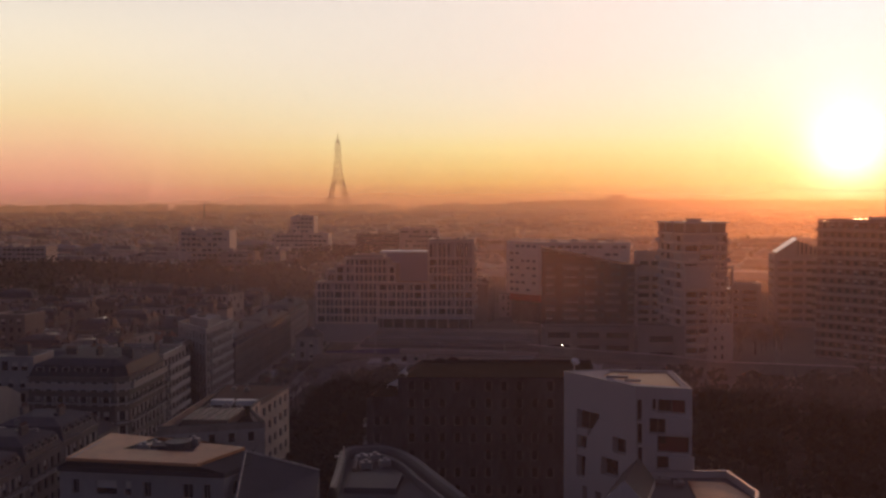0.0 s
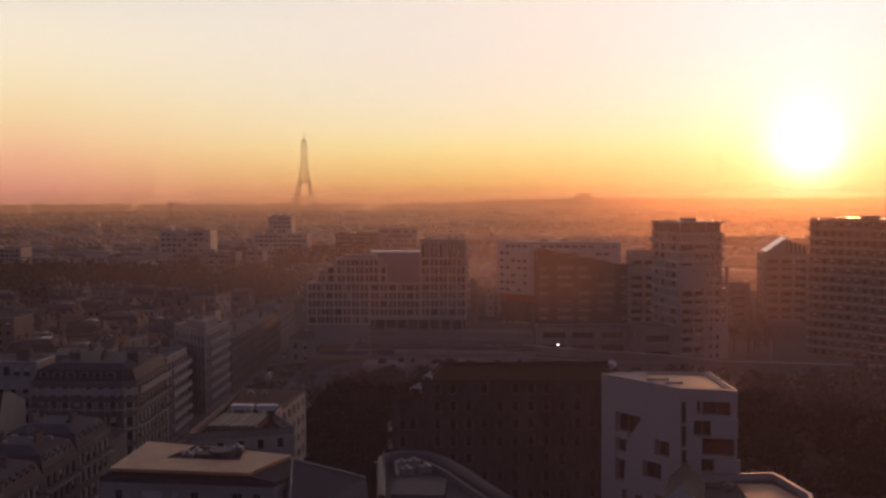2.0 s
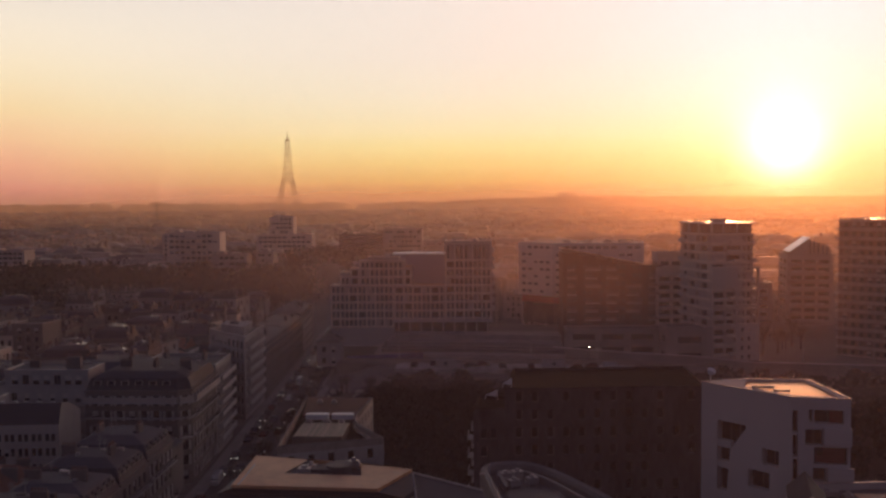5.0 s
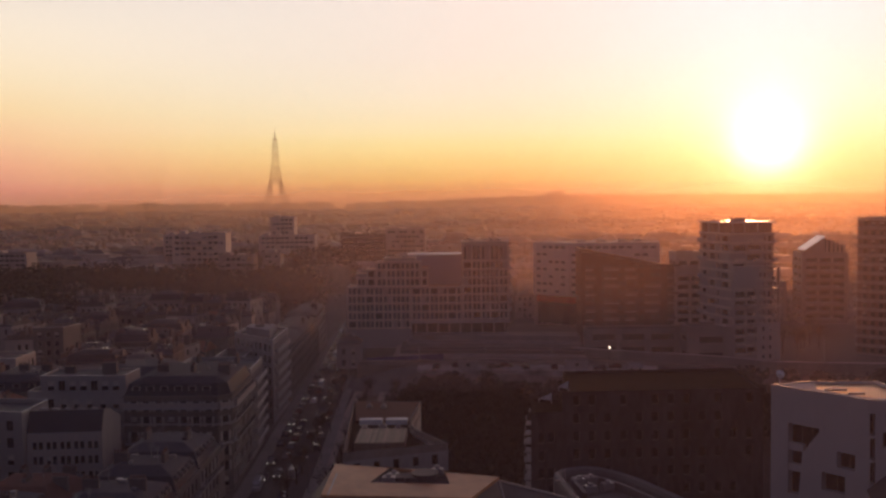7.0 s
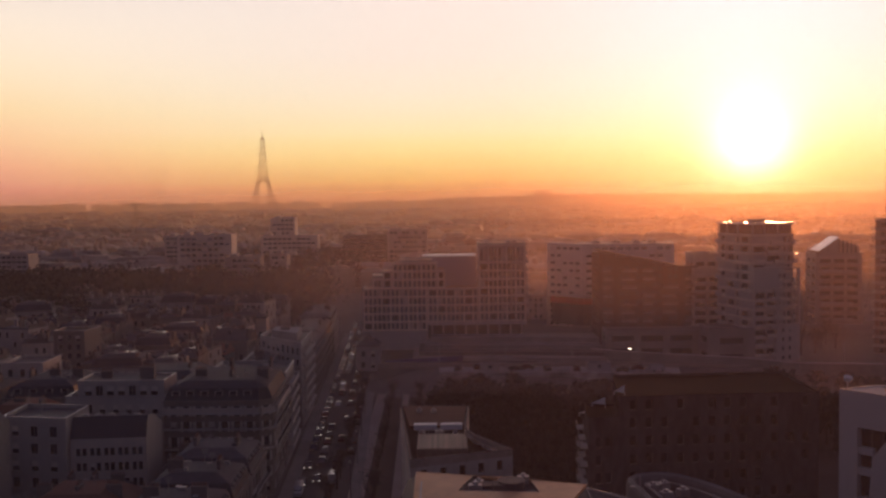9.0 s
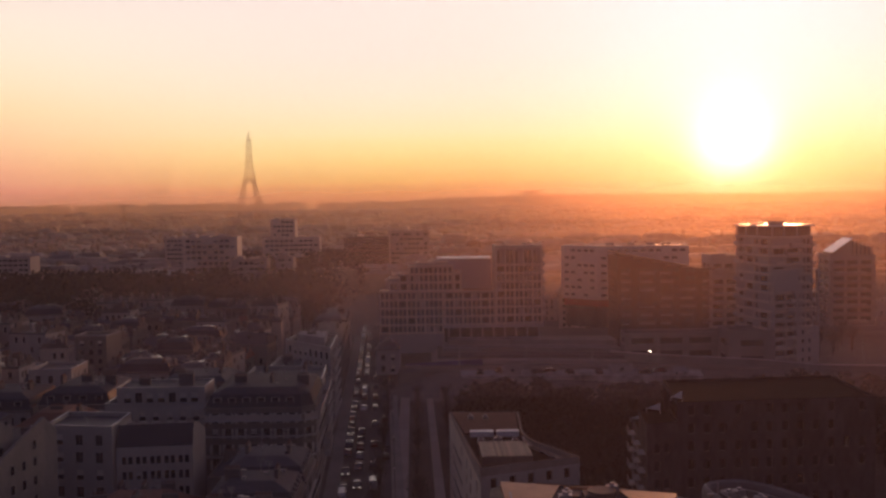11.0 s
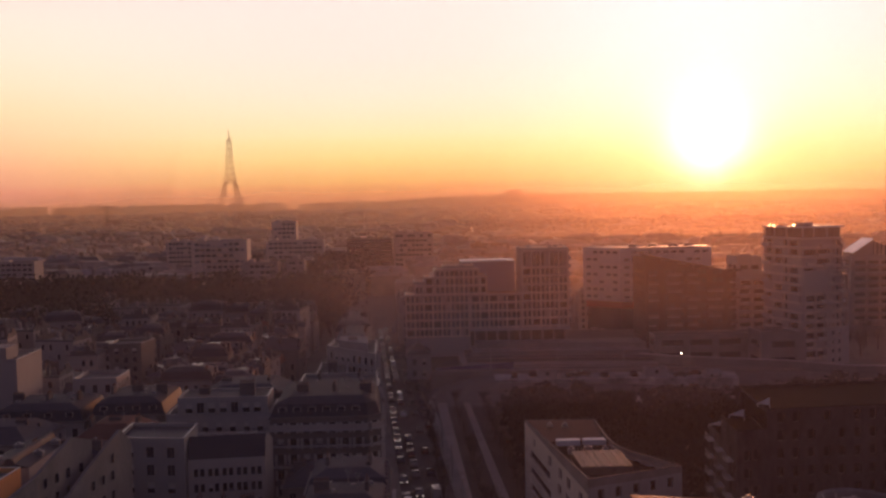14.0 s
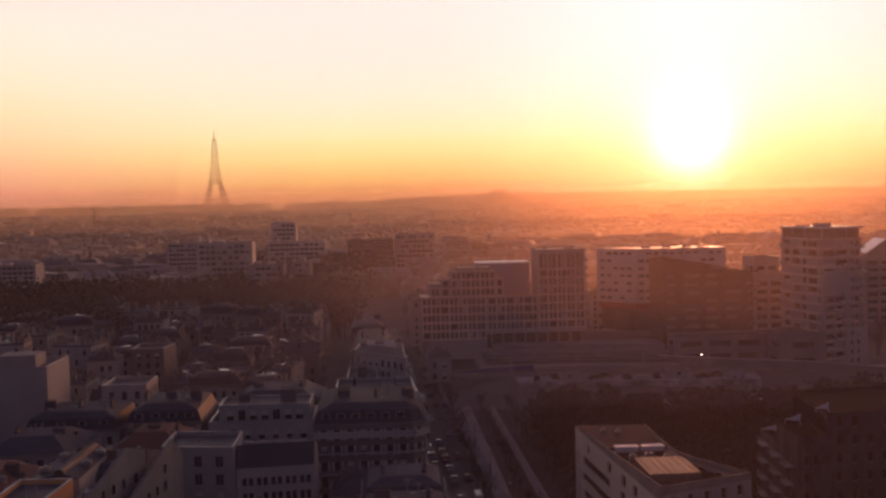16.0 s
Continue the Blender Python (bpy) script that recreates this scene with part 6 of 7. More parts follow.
s.tube((0.3, -9.2, 19.4), (0.6, 9.4, 19.4), 0.9, 0.9, 14)
s.prism([(-4.6, -9.1), (3.5, -9.1), (3.7, 9.3), (-4.4, 9.3)], 18.6, 19.4, 0, [(-0.6, -9.1), (1.2, -9.1), (1.5, 9.3), (-0.3, 9.3)])
child("roof", s.mesh("roof", M_SLATE), br, label="long rounded zinc ridge roof")
for dx, dy in ((-3.2, -5.0), (2.6, -2.0), (-2.8, 3.5), (2.9, 5.4)):
    roof_unit(br, -104 + dx, 179 + dy, 18.8, 1.6, 1.0, 0.9)

# houses that stand out of the roofscape
street_house([(-86.0, 236.0), (-66.0, 236.0), (-66.0, 256.0), (-86.0, 256.0)], 15.6, "pale_gabled_house", "pale plaster house with a broad low gable", M_PLASTER, (0, 1), roof="zinc", storeys=5, seed=21)
street_house([(-118.0, 246.0), (-107.6, 246.0), (-107.6, 258.0), (-118.0, 258.0)], 19.2, "pale_house", "small pale house with parapet among slate roofs", M_PLASTER, (0, 1), roof="flat", storeys=6, chim=0, seed=22)
wc = street_house([(-146.0, 236.0), (-127.2, 236.0), (-127.2, 252.0), (-146.0, 252.0)], 25.8, "white_corner_block", "white apartment block with a blank front and sunlit side wall", M_PLASTER, (), roof="flat", storeys=8, chim=1, seed=23)
core(wc, [(-139.0, 239.0), (-130.6, 239.0), (-130.6, 246.0), (-139.0, 246.0)], 25.8, 28.8, M_PLASTER, 0, "stair_housing")
core(wc, [(-144.0, 238.0), (-140.4, 238.0), (-140.4, 243.0), (-144.0, 243.0)], 25.8, 27.4, M_SLATE, 0, "plant_room")
street_house([(-122.0, 290.0), (-113.0, 290.0), (-111.5, 300.0), (-122.0, 300.0)], 21.4, "orange_end_block", "apartment block whose end wall glows orange in the sun", M_STONE, (0,), roof="flat", storeys=8, chim=0, seed=24)
street_house([(-128.0, 200.0), (-112.0, 200.0), (-110.0, 216.0), (-128.0, 216.0)], 15.0, "pale_house", "pale plaster house with a sunlit side wall", M_PLASTER, (0, 1), roof="zinc", storeys=6, chim=2, seed=25)

# courtyard wings between the rows
for k, (x0, x1, y0, y1, z, rf) in enumerate(((-76.0, -58.0, 128.0, 146.0, 13.0, "zinc"), (-75.0, -58.5, 150.0, 166.0, 11.0, "tile"), (-61.0, -44.0, 184.0, 196.0, 9.5, "zinc"),
                                             (-88.0, -77.0, 128.0, 150.0, 12.0, "zinc"), (-88.0, -62.0, 216.0, 233.0, 14.5, "zinc"), (-104.0, -90.0, 200.0, 216.0, 15.0, "tile"),
                                             (-106.0, -90.0, 220.0, 240.0, 16.0, "zinc"), (-76.0, -60.0, 98.0, 124.0, 14.0, "zinc"), (-75.0, -63.0, 166.0, 176.0, 7.5, "zinc"), (-128.0, -108.0, 222.0, 240.0, 14.5, "zinc"), (-108.0, -92.0, 178.0, 196.0, 14.0, "zinc"), (-128.0, -114.0, 176.0, 194.0, 14.0, "tile"))):
    street_house([(x0, y0), (x1, y0), (x1, y1), (x0, y1)], z, "courtyard_wing", "low courtyard wing with a grey roof", M_PLASTER if k % 2 else M_STONE, (0,) if k % 3 else (0, 1), roof="mansard" if k in (0, 3, 4, 6, 8, 9, 10) else rf, n_dorm=4, dorm_edge=0, storeys=max(3, int(z / 3)), chim=3, seed=30 + k, group="courtyard wings")

# ---- the wider roofscape: one house of each kind, then copies ----
def make_kind(w, d, h, wall, roof, seed, label):
    b = thing("roofscape_house", 0, 0, 0, label, "building", "houses of the old quarter")
    pts = [(-w / 2, -d / 2), (w / 2, -d / 2), (w / 2, d / 2), (-w / 2, d / 2)]
    core(b, pts, 0, h - 0.05, M_GLASS)
    s, e, rng = Shape(), poly_edges(pts), random.Random(seed)
    rows = floors(int(h / 3), round((h - 0.6) / int(h / 3), 3), 0.6, 1.7, 0.3)
    for k in range(4):
        n = max(1, int(side_len(e[k]) / 2.7)) if k != 2 else 0
        gone = {(c, r) for c in range(9) for r in range(9) if rng.random() < 0.25}
        facade(b, *e[k], 0, h, wall, even(side_len(e[k]), n, 1.05) if n else (), rows if n else (), recess=0.3, skip=lambda c, r, g=gone: (c, r) in g, into=s)
    child("wall", s.mesh("wall", wall), b)
    if roof == "mansard":
        mansard(b, pts, h, 2.4, 0.9, 0.9, 2.4)
    elif roof == "flat":
        s = Shape()
        s.ring(inset(pts, 0.003), inset(pts, 0.3), h - 0.3, h + 0.6)
        s.prism(inset(pts, 0.25), h - 0.2, h)
        child("roof", s.mesh("roof", M_PALEZINC), b)
    elif roof == "gable":
        s = Shape()
        q, rz = inset(pts, -0.3), h + 0.32 * d
        r0, r1 = (q[0][0], 0, rz), (q[1][0], 0, rz)
        s.quad((*q[0], h - 0.1), (*q[1], h - 0.1), r1, r0)
        s.quad((*q[2], h - 0.1), (*q[3], h - 0.1), r0, r1)
        s.poly([(*q[1], h - 0.1), (*q[2], h - 0.1), r1])
        s.poly([(*q[3], h - 0.1), (*q[0], h - 0.1), r0])
        child("roof", s.mesh("roof", M_TILE if seed % 2 else M_ZINC), b)
    else:
        mansard(b, pts, h, 0.4, 0.1, 1.9, 0.42 * d, M_ZINC, M_ZINC)
    s = Shape()
    for k in range(rng.randint(3, 6)):
        px, py, pw = rng.uniform(-0.36, 0.36) * w, rng.uniform(-0.3, 0.3) * d, rng.uniform(0.5, 1.1)
        s.box(px, px + pw, py, py + 0.8, h + 0.2, h + (2.6 if roof == "mansard" else 1.6) + rng.uniform(0.2, 0.9))
    for k in range(rng.randint(1, 2)):
        px, py, top = rng.uniform(-0.3, 0.1) * w, rng.uniform(-0.1, 0.2) * d, h + {"mansard": 3.4, "flat": 0.5, "gable": 2.6}.get(roof, 2.4)
        s.box(px, px + rng.uniform(2.0, 4.0), py, py + rng.uniform(1.2, 2.6), h, top, 1)
    child("roof_lights", s.mesh("roof_lights", rng.choice((M_PARAPET, M_PLASTER, M_SLATE)), M_FARGLINT), b)
    s = Shape()
    for side in (-1, 1):
        px = side * (w / 2 - 0.25)
        s.box(px - 0.22, px + 0.22, -d * 0.42, d * 0.42, h - 0.5, h + rng.uniform(1.0, 2.2))
        y0 = rng.uniform(-0.3, 0.0) * d
        s.box(px - 0.3, px + 0.3, y0, y0 + rng.uniform(1.6, 3.0), h, h + rng.uniform(2.4, 3.6))
    child("party_wall", s.mesh("party_wall", M_CHIM), b)
    for k in range(2):
        chimney(b, rng.uniform(-0.4, 0.4) * w, rng.choice((-0.3, 0.3, 0.0)) * d, h + 1.2, 2.0, 0.6, 1.7, rng.choice((0, math.pi / 2)), 4)
    return b


TAKEN = [(-112, -42, 90, 258), (-60, 200, 90, 420), (-146, -127, 230, 252), (-134, -111, 286, 304), (-66, -40, 90, 640), (-235, -215, 400, 418), (-128, -107, 200, 258)]
kinds = [make_kind(11, 10, 15, M_STONE, "mansard", 41, "limestone town house under a slate mansard"), make_kind(14, 10, 16, M_PLASTER, "mansard", 42, "pale plaster town house under a slate mansard"),
         make_kind(9, 10, 12, M_PLASTER, "zinc", 43, "small pale town house under a zinc roof"), make_kind(12, 9, 13, M_STONE, "gable", 44, "stone town house under a gabled zinc roof"),
         make_kind(13, 11, 18, M_PLASTER, "flat", 46, "pale flat-roofed apartment house"), make_kind(10, 9, 14, M_BEIGE, "zinc", 47, "beige town house under a zinc roof"),
         make_kind(11, 9, 11, M_STONE, "gable", 45, "low stone house under a clay tile gable"), make_kind(8, 12, 16, M_STONE, "zinc", 48, "narrow limestone house under a zinc roof")]


def is_free(x, y, r=6):
    return not any(x0 - r < x < x1 + r and y0 - r < y < y1 + r for x0, x1, y0, y1 in TAKEN)


rng = random.Random(77)
spots = []
y = 264.0
while y < 452:
    x = -66.0
    while x > -0.56 * y - 16:
        if is_free(x, y):
            spots.append((x, y + rng.uniform(-2.5, 2.5)))
        x -= rng.uniform(11, 17)
    y += rng.uniform(11, 14)
y = 150.0
while y < 262:
    x = -118.0
    while x > -0.56 * y - 26:
        if is_free(x, y):
            spots.append((x, y + rng.uniform(-2.5, 2.5)))
        x -= rng.uniform(11, 17)
    y += rng.uniform(12, 15)
y = 432.0
while y < 480:
    x = -34.0
    while x < 0.62 * y + 20:
        spots.append((x, y + rng.uniform(-3, 3)))
        x += rng.uniform(14, 22)
    y += 20
for ob, (x, y) in zip(kinds, spots):
    ob.matrix_basis = pose(x, y, ground_height(x, y))
for x, y in spots[len(kinds):]:
    t = copy_thing(rng.choice(kinds), pose(x, y, ground_height(x, y) - 0.3, 0, 0, rng.choice((0, 0, 90, 180)) + rng.uniform(-14, 14)))
    t.scale = (1, 1, rng.uniform(0.85, 1.12))

# slab blocks that rise above the roofs
def slab_block(x0, x1, y0, y1, z0, z1, wall, nx, label, storeys, name="slab_block"):
    b = thing(name, (x0 + x1) / 2, (y0 + y1) / 2, z0, label, "building")
    pts = [(x0, y0), (x1, y0), (x1, y1), (x0, y1)]
    core(b, pts, z0, z1 - 0.1, M_GLASS)
    st = (z1 - z0) / storeys
    rows = floors(storeys, round(st, 3), 1.0, st - 1.6, 0.1)
    near = y0 < 530
    gone, rng = set(), random.Random(int(x0))
    gone = {(c, r) for c in range(2 * nx) for r in range(storeys) if rng.random() < 0.14}
    n = nx if near else int(nx * 1.4)
    facade(b, pts[0], pts[1], z0, z1, wall, even(x1 - x0, n, (x1 - x0 - 2) / n * 0.78), rows, recess=0.3, style="plain", blinds=0.25, window=near, skip=lambda c, r: (c, r) in gone)
    if near:
        s = Shape()
        s.box(0, (x1 - x0) * 0.62, -1.0, 0.02, 0, 0.2)
        s.box(0, (x1 - x0) * 0.62, -1.0, -0.9, 0.2, 0.8)
        me = s.mesh("balcony", M_BALCONY)
        for r in range(1, storeys):
            child("balcony", me, b, (x0 + (x1 - x0) * 0.19 - b.location.x, y0 - b.location.y, st * r + 0.1))
    facade(b, pts[1], pts[2], z0, z1, wall)
    facade(b, pts[3], pts[0], z0, z1, wall)
    facade(b, pts[2], pts[3], z0, z1, wall)
    flat_roof(b, pts, z1, M_GRAVEL, M_PARAPET, 0.8, 0.3, wall)
    core(b, [(x0 + 3, y0 + 3), (x0 + 6, y0 + 3), (x0 + 6, y1 - 3), (x0 + 3, y1 - 3)], z1, z1 + 2.2, wall, 0, "lift_housing")
    core(b, [(x0 + 9, y0 + 4), (x0 + 13, y0 + 4), (x0 + 13, y1 - 4), (x0 + 9, y1 - 4)], z1, z1 + 1.6, M_BEIGE, 0, "stair_housing")
    roof_unit(b, x1 - 5, (y0 + y1) / 2, z1, 2.2, 1.5, 1.2)
    return b


slab_block(-146.0, -118.0, 521.0, 534.0, 6, 41.0, M_BEIGE, 9, "long pale slab block with balconies and bright end wall", 12)
slab_block(-119.0, -101.0, 508.0, 520.0, 6, 30.0, M_PLASTER, 6, "pale slab block with rows of balconies", 8)
slab_block(-97.0, -88.0, 512.0, 524.0, 6, 31.0, M_PLASTER, 4, "narrow pale slab block", 9)
slab_block(-129.5, -112.5, 710.0, 724.0, 10, 46.0, M_BEIGE, 4, "tall pale tower block above the roofs", 12, "tower_block")
slab_block(-124.0, -88.0, 640.0, 652.0, 10, 35.5, M_BEIGE, 8, "hazy beige slab block before a tower block", 9)
slab_block(-75.5, -45.0, 676.0, 690.0, 10, 34.5, M_STONE, 10, "long grey-brown block with flat dark roof", 8)
slab_block(-44.0, -18.0, 662.0, 675.0, 10, 38.0, M_PLASTER, 7, "pale block with storey bands", 9)
slab_block(-190.0, -166.0, 655.0, 668.0, 10, 36.0, M_BEIGE, 7, "hazy beige slab block", 9)
slab_block(-268.0, -240.0, 560.0, 574.0, 9, 30.0, M_PLASTER, 7, "hazy pale slab block", 8)
slab_block(-235.0, -215.0, 402.0, 416.0, 3, 26.0, M_PLASTER, 6, "pale slab block among slate roofs", 8)
slab_block(6.0, 30.0, 640.0, 652.0, 10, 31.0, M_BROWN, 7, "hazy brown slab block", 7)
slab_block(170.0, 210.0, 470.0, 484.0, 9, 30.0, M_BROWN, 9, "hazy brown slab block", 7)

# small house by the railway with four bright-framed windows
street_house([(-37.4, 329.0), (-29.6, 329.0), (-29.6, 338.0), (-37.4, 338.0)], 10.6, "railway_house", "small grey two-storey railway house with four windows", M_CONC, (0,), roof="zinc", storeys=2, z0=2.6, chim=1, seed=50, pitch=3.2, win=1.3)

# ---- far city, tower and skyline ----
def far_city(name, y0, y1, count, seed, label, hmin, hmax, broad=1.0):
    s, rng = Shape(), random.Random(seed)
    for _ in range(count):
        y = math.sqrt(rng.uniform(y0 * y0, y1 * y1))
        x = rng.uniform(-0.62, 0.70) * y
        w, d, h = rng.uniform(12, 34) * broad, rng.uniform(10, 22) * broad, rng.uniform(hmin, hmax)
        if rng.random() < 0.015:
            h += rng.uniform(2, 6)
        if y < 700 and (455 < y < 545 and x < -60 or y < 500 and x > -330 and x < 60):
            continue
        z, t = ground_height(x, y) - 0.5, rng.uniform(-0.35, 0.35)
        c, sn = math.cos(t), math.sin(t)
        pts = [(x + c * px - sn * py, y + sn * px + c * py) for px, py in ((-w / 2, -d / 2), (w / 2, -d / 2), (w / 2, d / 2), (-w / 2, d / 2))]
        s.prism(pts, z, z + h, 0)
        if rng.random() < 0.7:
            s.prism(inset(pts, 0.1), z + h, z + h + rng.uniform(2, 4), 1, inset(pts, rng.uniform(2.0, min(w, d) * 0.4)))
        else:
            q = inset(pts, 3)
            s.prism(q, z + h, z + h + 1.2, 2 if rng.random() < 0.16 else 0)
        for k in range(rng.randint(0, 2)):
            cx, cy = x + rng.uniform(-w, w) * 0.35, y + rng.uniform(-d, d) * 0.3
            s.box(cx - 1.2, cx + 1.2, cy - 0.4, cy + 0.4, z + h, z + h + 5.0, 0)
    ob = new(name, s.mesh(name, M_FARWALL, M_FARROOF, M_FARGLINT))
    return tagged(ob, label, "buildings", kind="stuff")


far_city("distant_houses", 480, 690, 330, 2, "hazy roofs of town houses behind the railway", 12, 18)
far_city("distant_houses", 690, 1150, 900, 3, "hazy mass of town houses in the middle distance", 14, 19)
far_city("distant_houses", 1150, 2200, 1700, 5, "hazy mass of distant town houses", 13, 18)
far_city("distant_houses", 2200, 3500, 2300, 8, "faint mass of houses towards the horizon", 14, 24)
far_city("distant_houses", 4100, 8500, 1900, 9, "faint line of houses along the horizon", 24, 46, 2.2)


def lattice_tower(x, y, z):
    """Wrought-iron lattice tower on four curved legs with three platforms."""
    b = thing("lattice_tower", x, y, z, "tall wrought-iron lattice tower faint in the haze", "tower")
    def half(h):
        marks = ((0, 64.0), (57, 41.0), (115, 24.0), (200, 12.0), (290, 8.0))
        for (h0, w0), (h1, w1) in zip(marks, marks[1:]):
            if h <= h1:
                return w0 * (w1 / w0) ** ((h - h0) / (h1 - h0))
        return 8.0

    def legs(h):
        return max(0.0, half(h) - max(3.0, 30.0 - h * 0.17)) if h < 132 else 0
    hs = [0, 14, 28, 42, 57, 72, 87, 101, 116, 132, 150, 172, 196, 220, 246, 276]
    for sxn in (-1, 1):
        for syn in (-1, 1):
            s = Shape()
            for h0, h1 in zip(hs, hs[1:]):
                o0, o1, i0, i1 = half(h0), half(h1), legs(h0), legs(h1)
                c0 = [(sxn * a, syn * c, h0) for a, c in ((o0, o0), (i0, o0), (i0, i0), (o0, i0))]
                c1 = [(sxn * a, syn * c, h1) for a, c in ((o1, o1), (i1, o1), (i1, i1), (o1, i1))]
                r = 1.2 if h0 < 120 else 0.8
                lace = 0.8 if h0 < 120 else 0.55
                for k in range(4 if h0 < 120 else 1):
                    s.tube(c0[k], c1[k], r, r * 0.9, 4)
                    s.tube(c0[k], c1[(k + 1) % 4], lace, lace, 4)
                    s.tube(c0[(k + 1) % 4], c1[k], lace, lace, 4)
                    s.tube(c1[k], c1[(k + 1) % 4], lace, lace, 4)
            child("leg", s.mesh("leg", M_IRON), b)
    for h, name, ext, th in ((57, "first_platform", 1.0, 2.4), (115, "second_platform", 1.0, 2.6), (276, "top_platform", 0.8, 4)):
        s, w = Shape(), half(h) + ext
        s.box(-w, w, -w, w, h, h + th * 0.5)
        s.box(-w + 1.5, w - 1.5, -w + 1.5, w - 1.5, h + th * 0.5, h + th)
        child(name, s.mesh(name, M_IRON), b)
    s = Shape()
    for k in range(20):
        a0, a1 = math.pi * k / 20, math.pi * (k + 1) / 20
        for sy_ in (-1, 1):
            p, q = ((37 * math.cos(a), sy_ * 52 * (1 - 0.0022 * 39 * math.sin(a)), 8 + 39 * math.sin(a)) for a in (a0, a1))
            s.tube(p, q, 0.4, 0.4, 4)
            s.tube((p[1], p[0], p[2]), (q[1], q[0], q[2]), 0.4, 0.4, 4)
    child("arch", s.mesh("arch", M_IRON), b)
    s = Shape()
    s.tube((0, 0, 282), (0, 0, 300), 1.9, 1.6, 8)
    s.tube((0, 0, 300), (0, 0, 316), 1.4, 0.8, 6)
    child("mast", s.mesh("mast", M_IRON), b)
    for ob in b.children:
        ob.rotation_euler = (0, 0, radians(10.15))


lattice_tower(-680.3, 3800, 12)

# hotel-like block on the ridge, far cranes, towers and chimneys with their plumes
fb = thing("ridge_block", 352, 3500, 55, "squat hazy block standing out on the skyline", "building")
core(fb, [(326, 3490), (380, 3490), (380, 3520), (326, 3520)], 55, 78, M_CONC, 0, "body")
core(fb, [(336, 3494), (370, 3494), (370, 3516), (336, 3516)], 78, 83, M_CONC, 0, "upper_floor")
for x, y, w, h, lab in ((-640, 5420, 20, 84, "faint tower block in the haze"), (-720, 5420, 30, 98, "faint broad tower in the haze"), (-525, 5450, 110, 72, "faint long block in the haze"),
                        (-2870, 5400, 48, 56, "faint broad mass on the skyline")):
    t = thing("far_tower", x, y, 5, lab, "building")
    core(t, [(x - w / 2, y - 8), (x + w / 2, y - 8), (x + w / 2, y + 8), (x - w / 2, y + 8)], 5, h, M_CONC, 0, "body")
    core(t, [(x - w / 4, y - 5), (x + w / 4, y - 5), (x + w / 4, y + 5), (x - w / 4, y + 5)], h, h + 5, M_CONC, 0, "lift_housing")


def crane(x, y, z, h, reach):
    b = thing("tower_crane", x, y, z, "slender tower crane far off in the haze", "crane")
    s = Shape()
    for dx, dy in ((-1, -1), (1, -1), (1, 1), (-1, 1)):
        s.tube((dx, dy, 0), (dx, dy, h), 0.35, 0.35, 4)
    for k in range(int(h / 4)):
        s.tube((-1, -1, k * 4), (1, -1, k * 4 + 4), 0.2, 0.2, 4)
        s.tube((1, 1, k * 4), (-1, 1, k * 4 + 4), 0.2, 0.2, 4)
    child("mast", s.mesh("mast", M_RAIL), b)
    s = Shape()
    for dz in (0, 2.2):
        s.tube((-reach * 0.35, 0, h + dz), (reach, 0, h + dz * 0.6), 0.5, 0.35, 4)
    for k in range(12):
        x0 = -reach * 0.35 + k * reach * 1.35 / 12
        s.tube((x0, 0, h), (x0 + reach * 0.11, 0, h + 2), 0.2, 0.2, 4)
    s.box(-reach * 0.35, -reach * 0.25, -1.2, 1.2, h - 3, h)
    child("jib", s.mesh("jib", M_RAIL), b)


crane(-618, 2000, 10, 44, 22)

# ---- trees ----
def tree_mesh(seed, h, spread):
    rng = random.Random(seed)
    t, c = Shape(), Shape()
    t.tube((0, 0, 0), (0, 0, h * 0.35), 0.28, 0.2, 7)
    tips = []
    for k in range(9):
        a, r = 2 * math.pi * k / 9 + rng.uniform(-0.3, 0.3), spread * rng.uniform(0.35, 0.8)
        p0 = Vector((0, 0, h * rng.uniform(0.28, 0.4)))
        p1 = Vector((r * 0.5 * math.cos(a), r * 0.5 * math.sin(a), h * rng.uniform(0.5, 0.65)))
        p2 = Vector((r * math.cos(a), r * math.sin(a), h * rng.uniform(0.7, 0.98)))
        t.tube(p0, p1, 0.12, 0.07, 5)
        t.tube(p1, p2, 0.07, 0.02, 4)
        tips += [p1, p2, (p1 + p2) / 2]
        for j in range(3):
            q = p1.lerp(p2, rng.random()) + Vector((rng.uniform(-1, 1), rng.uniform(-1, 1), rng.uniform(0.2, 1.4)))
            t.tube(p1.lerp(p2, 0.3), q, 0.04, 0.012, 3)
            tips.append(q)
    for k in range(240):
        p = rng.choice(tips) + Vector((rng.gauss(0, 0.62), rng.gauss(0, 0.62), rng.gauss(0, 0.55))) * spread / 3.2
        u = Vector((rng.gauss(0, 1), rng.gauss(0, 1), rng.gauss(0, 1))).normalized()
        v = u.orthogonal().normalized()
        r = rng.uniform(0.12, 0.3)
        c.quad(p - u * r, p - v * r * 0.6, p + u * r, p + v * r * 0.6)
    return t.mesh("trunk", M_BARK), c.mesh("crown", M_LEAF)


TREES = []
for k, (h, sp) in enumerate(((9.5, 3.2), (11.5, 3.8), (8.0, 2.8))):
    b = thing("tree", 0, 0, 0, "leafless-looking dark winter tree with a fine twiggy crown", "tree", "park and street trees")
    tm, cm = tree_mesh(60 + k, h, sp)
    child("trunk", tm, b)
    child("crown", cm, b)
    TREES.append(b)
rng = random.Random(9)
places = []
for x in (-31.0, -22.8, -14.8):
    y = 152.0
    while y < 304:
        places.append((x - 0.01 * (y - 200) + rng.uniform(-0.4, 0.4), y + rng.uniform(-1, 1)))
        y += 8.5
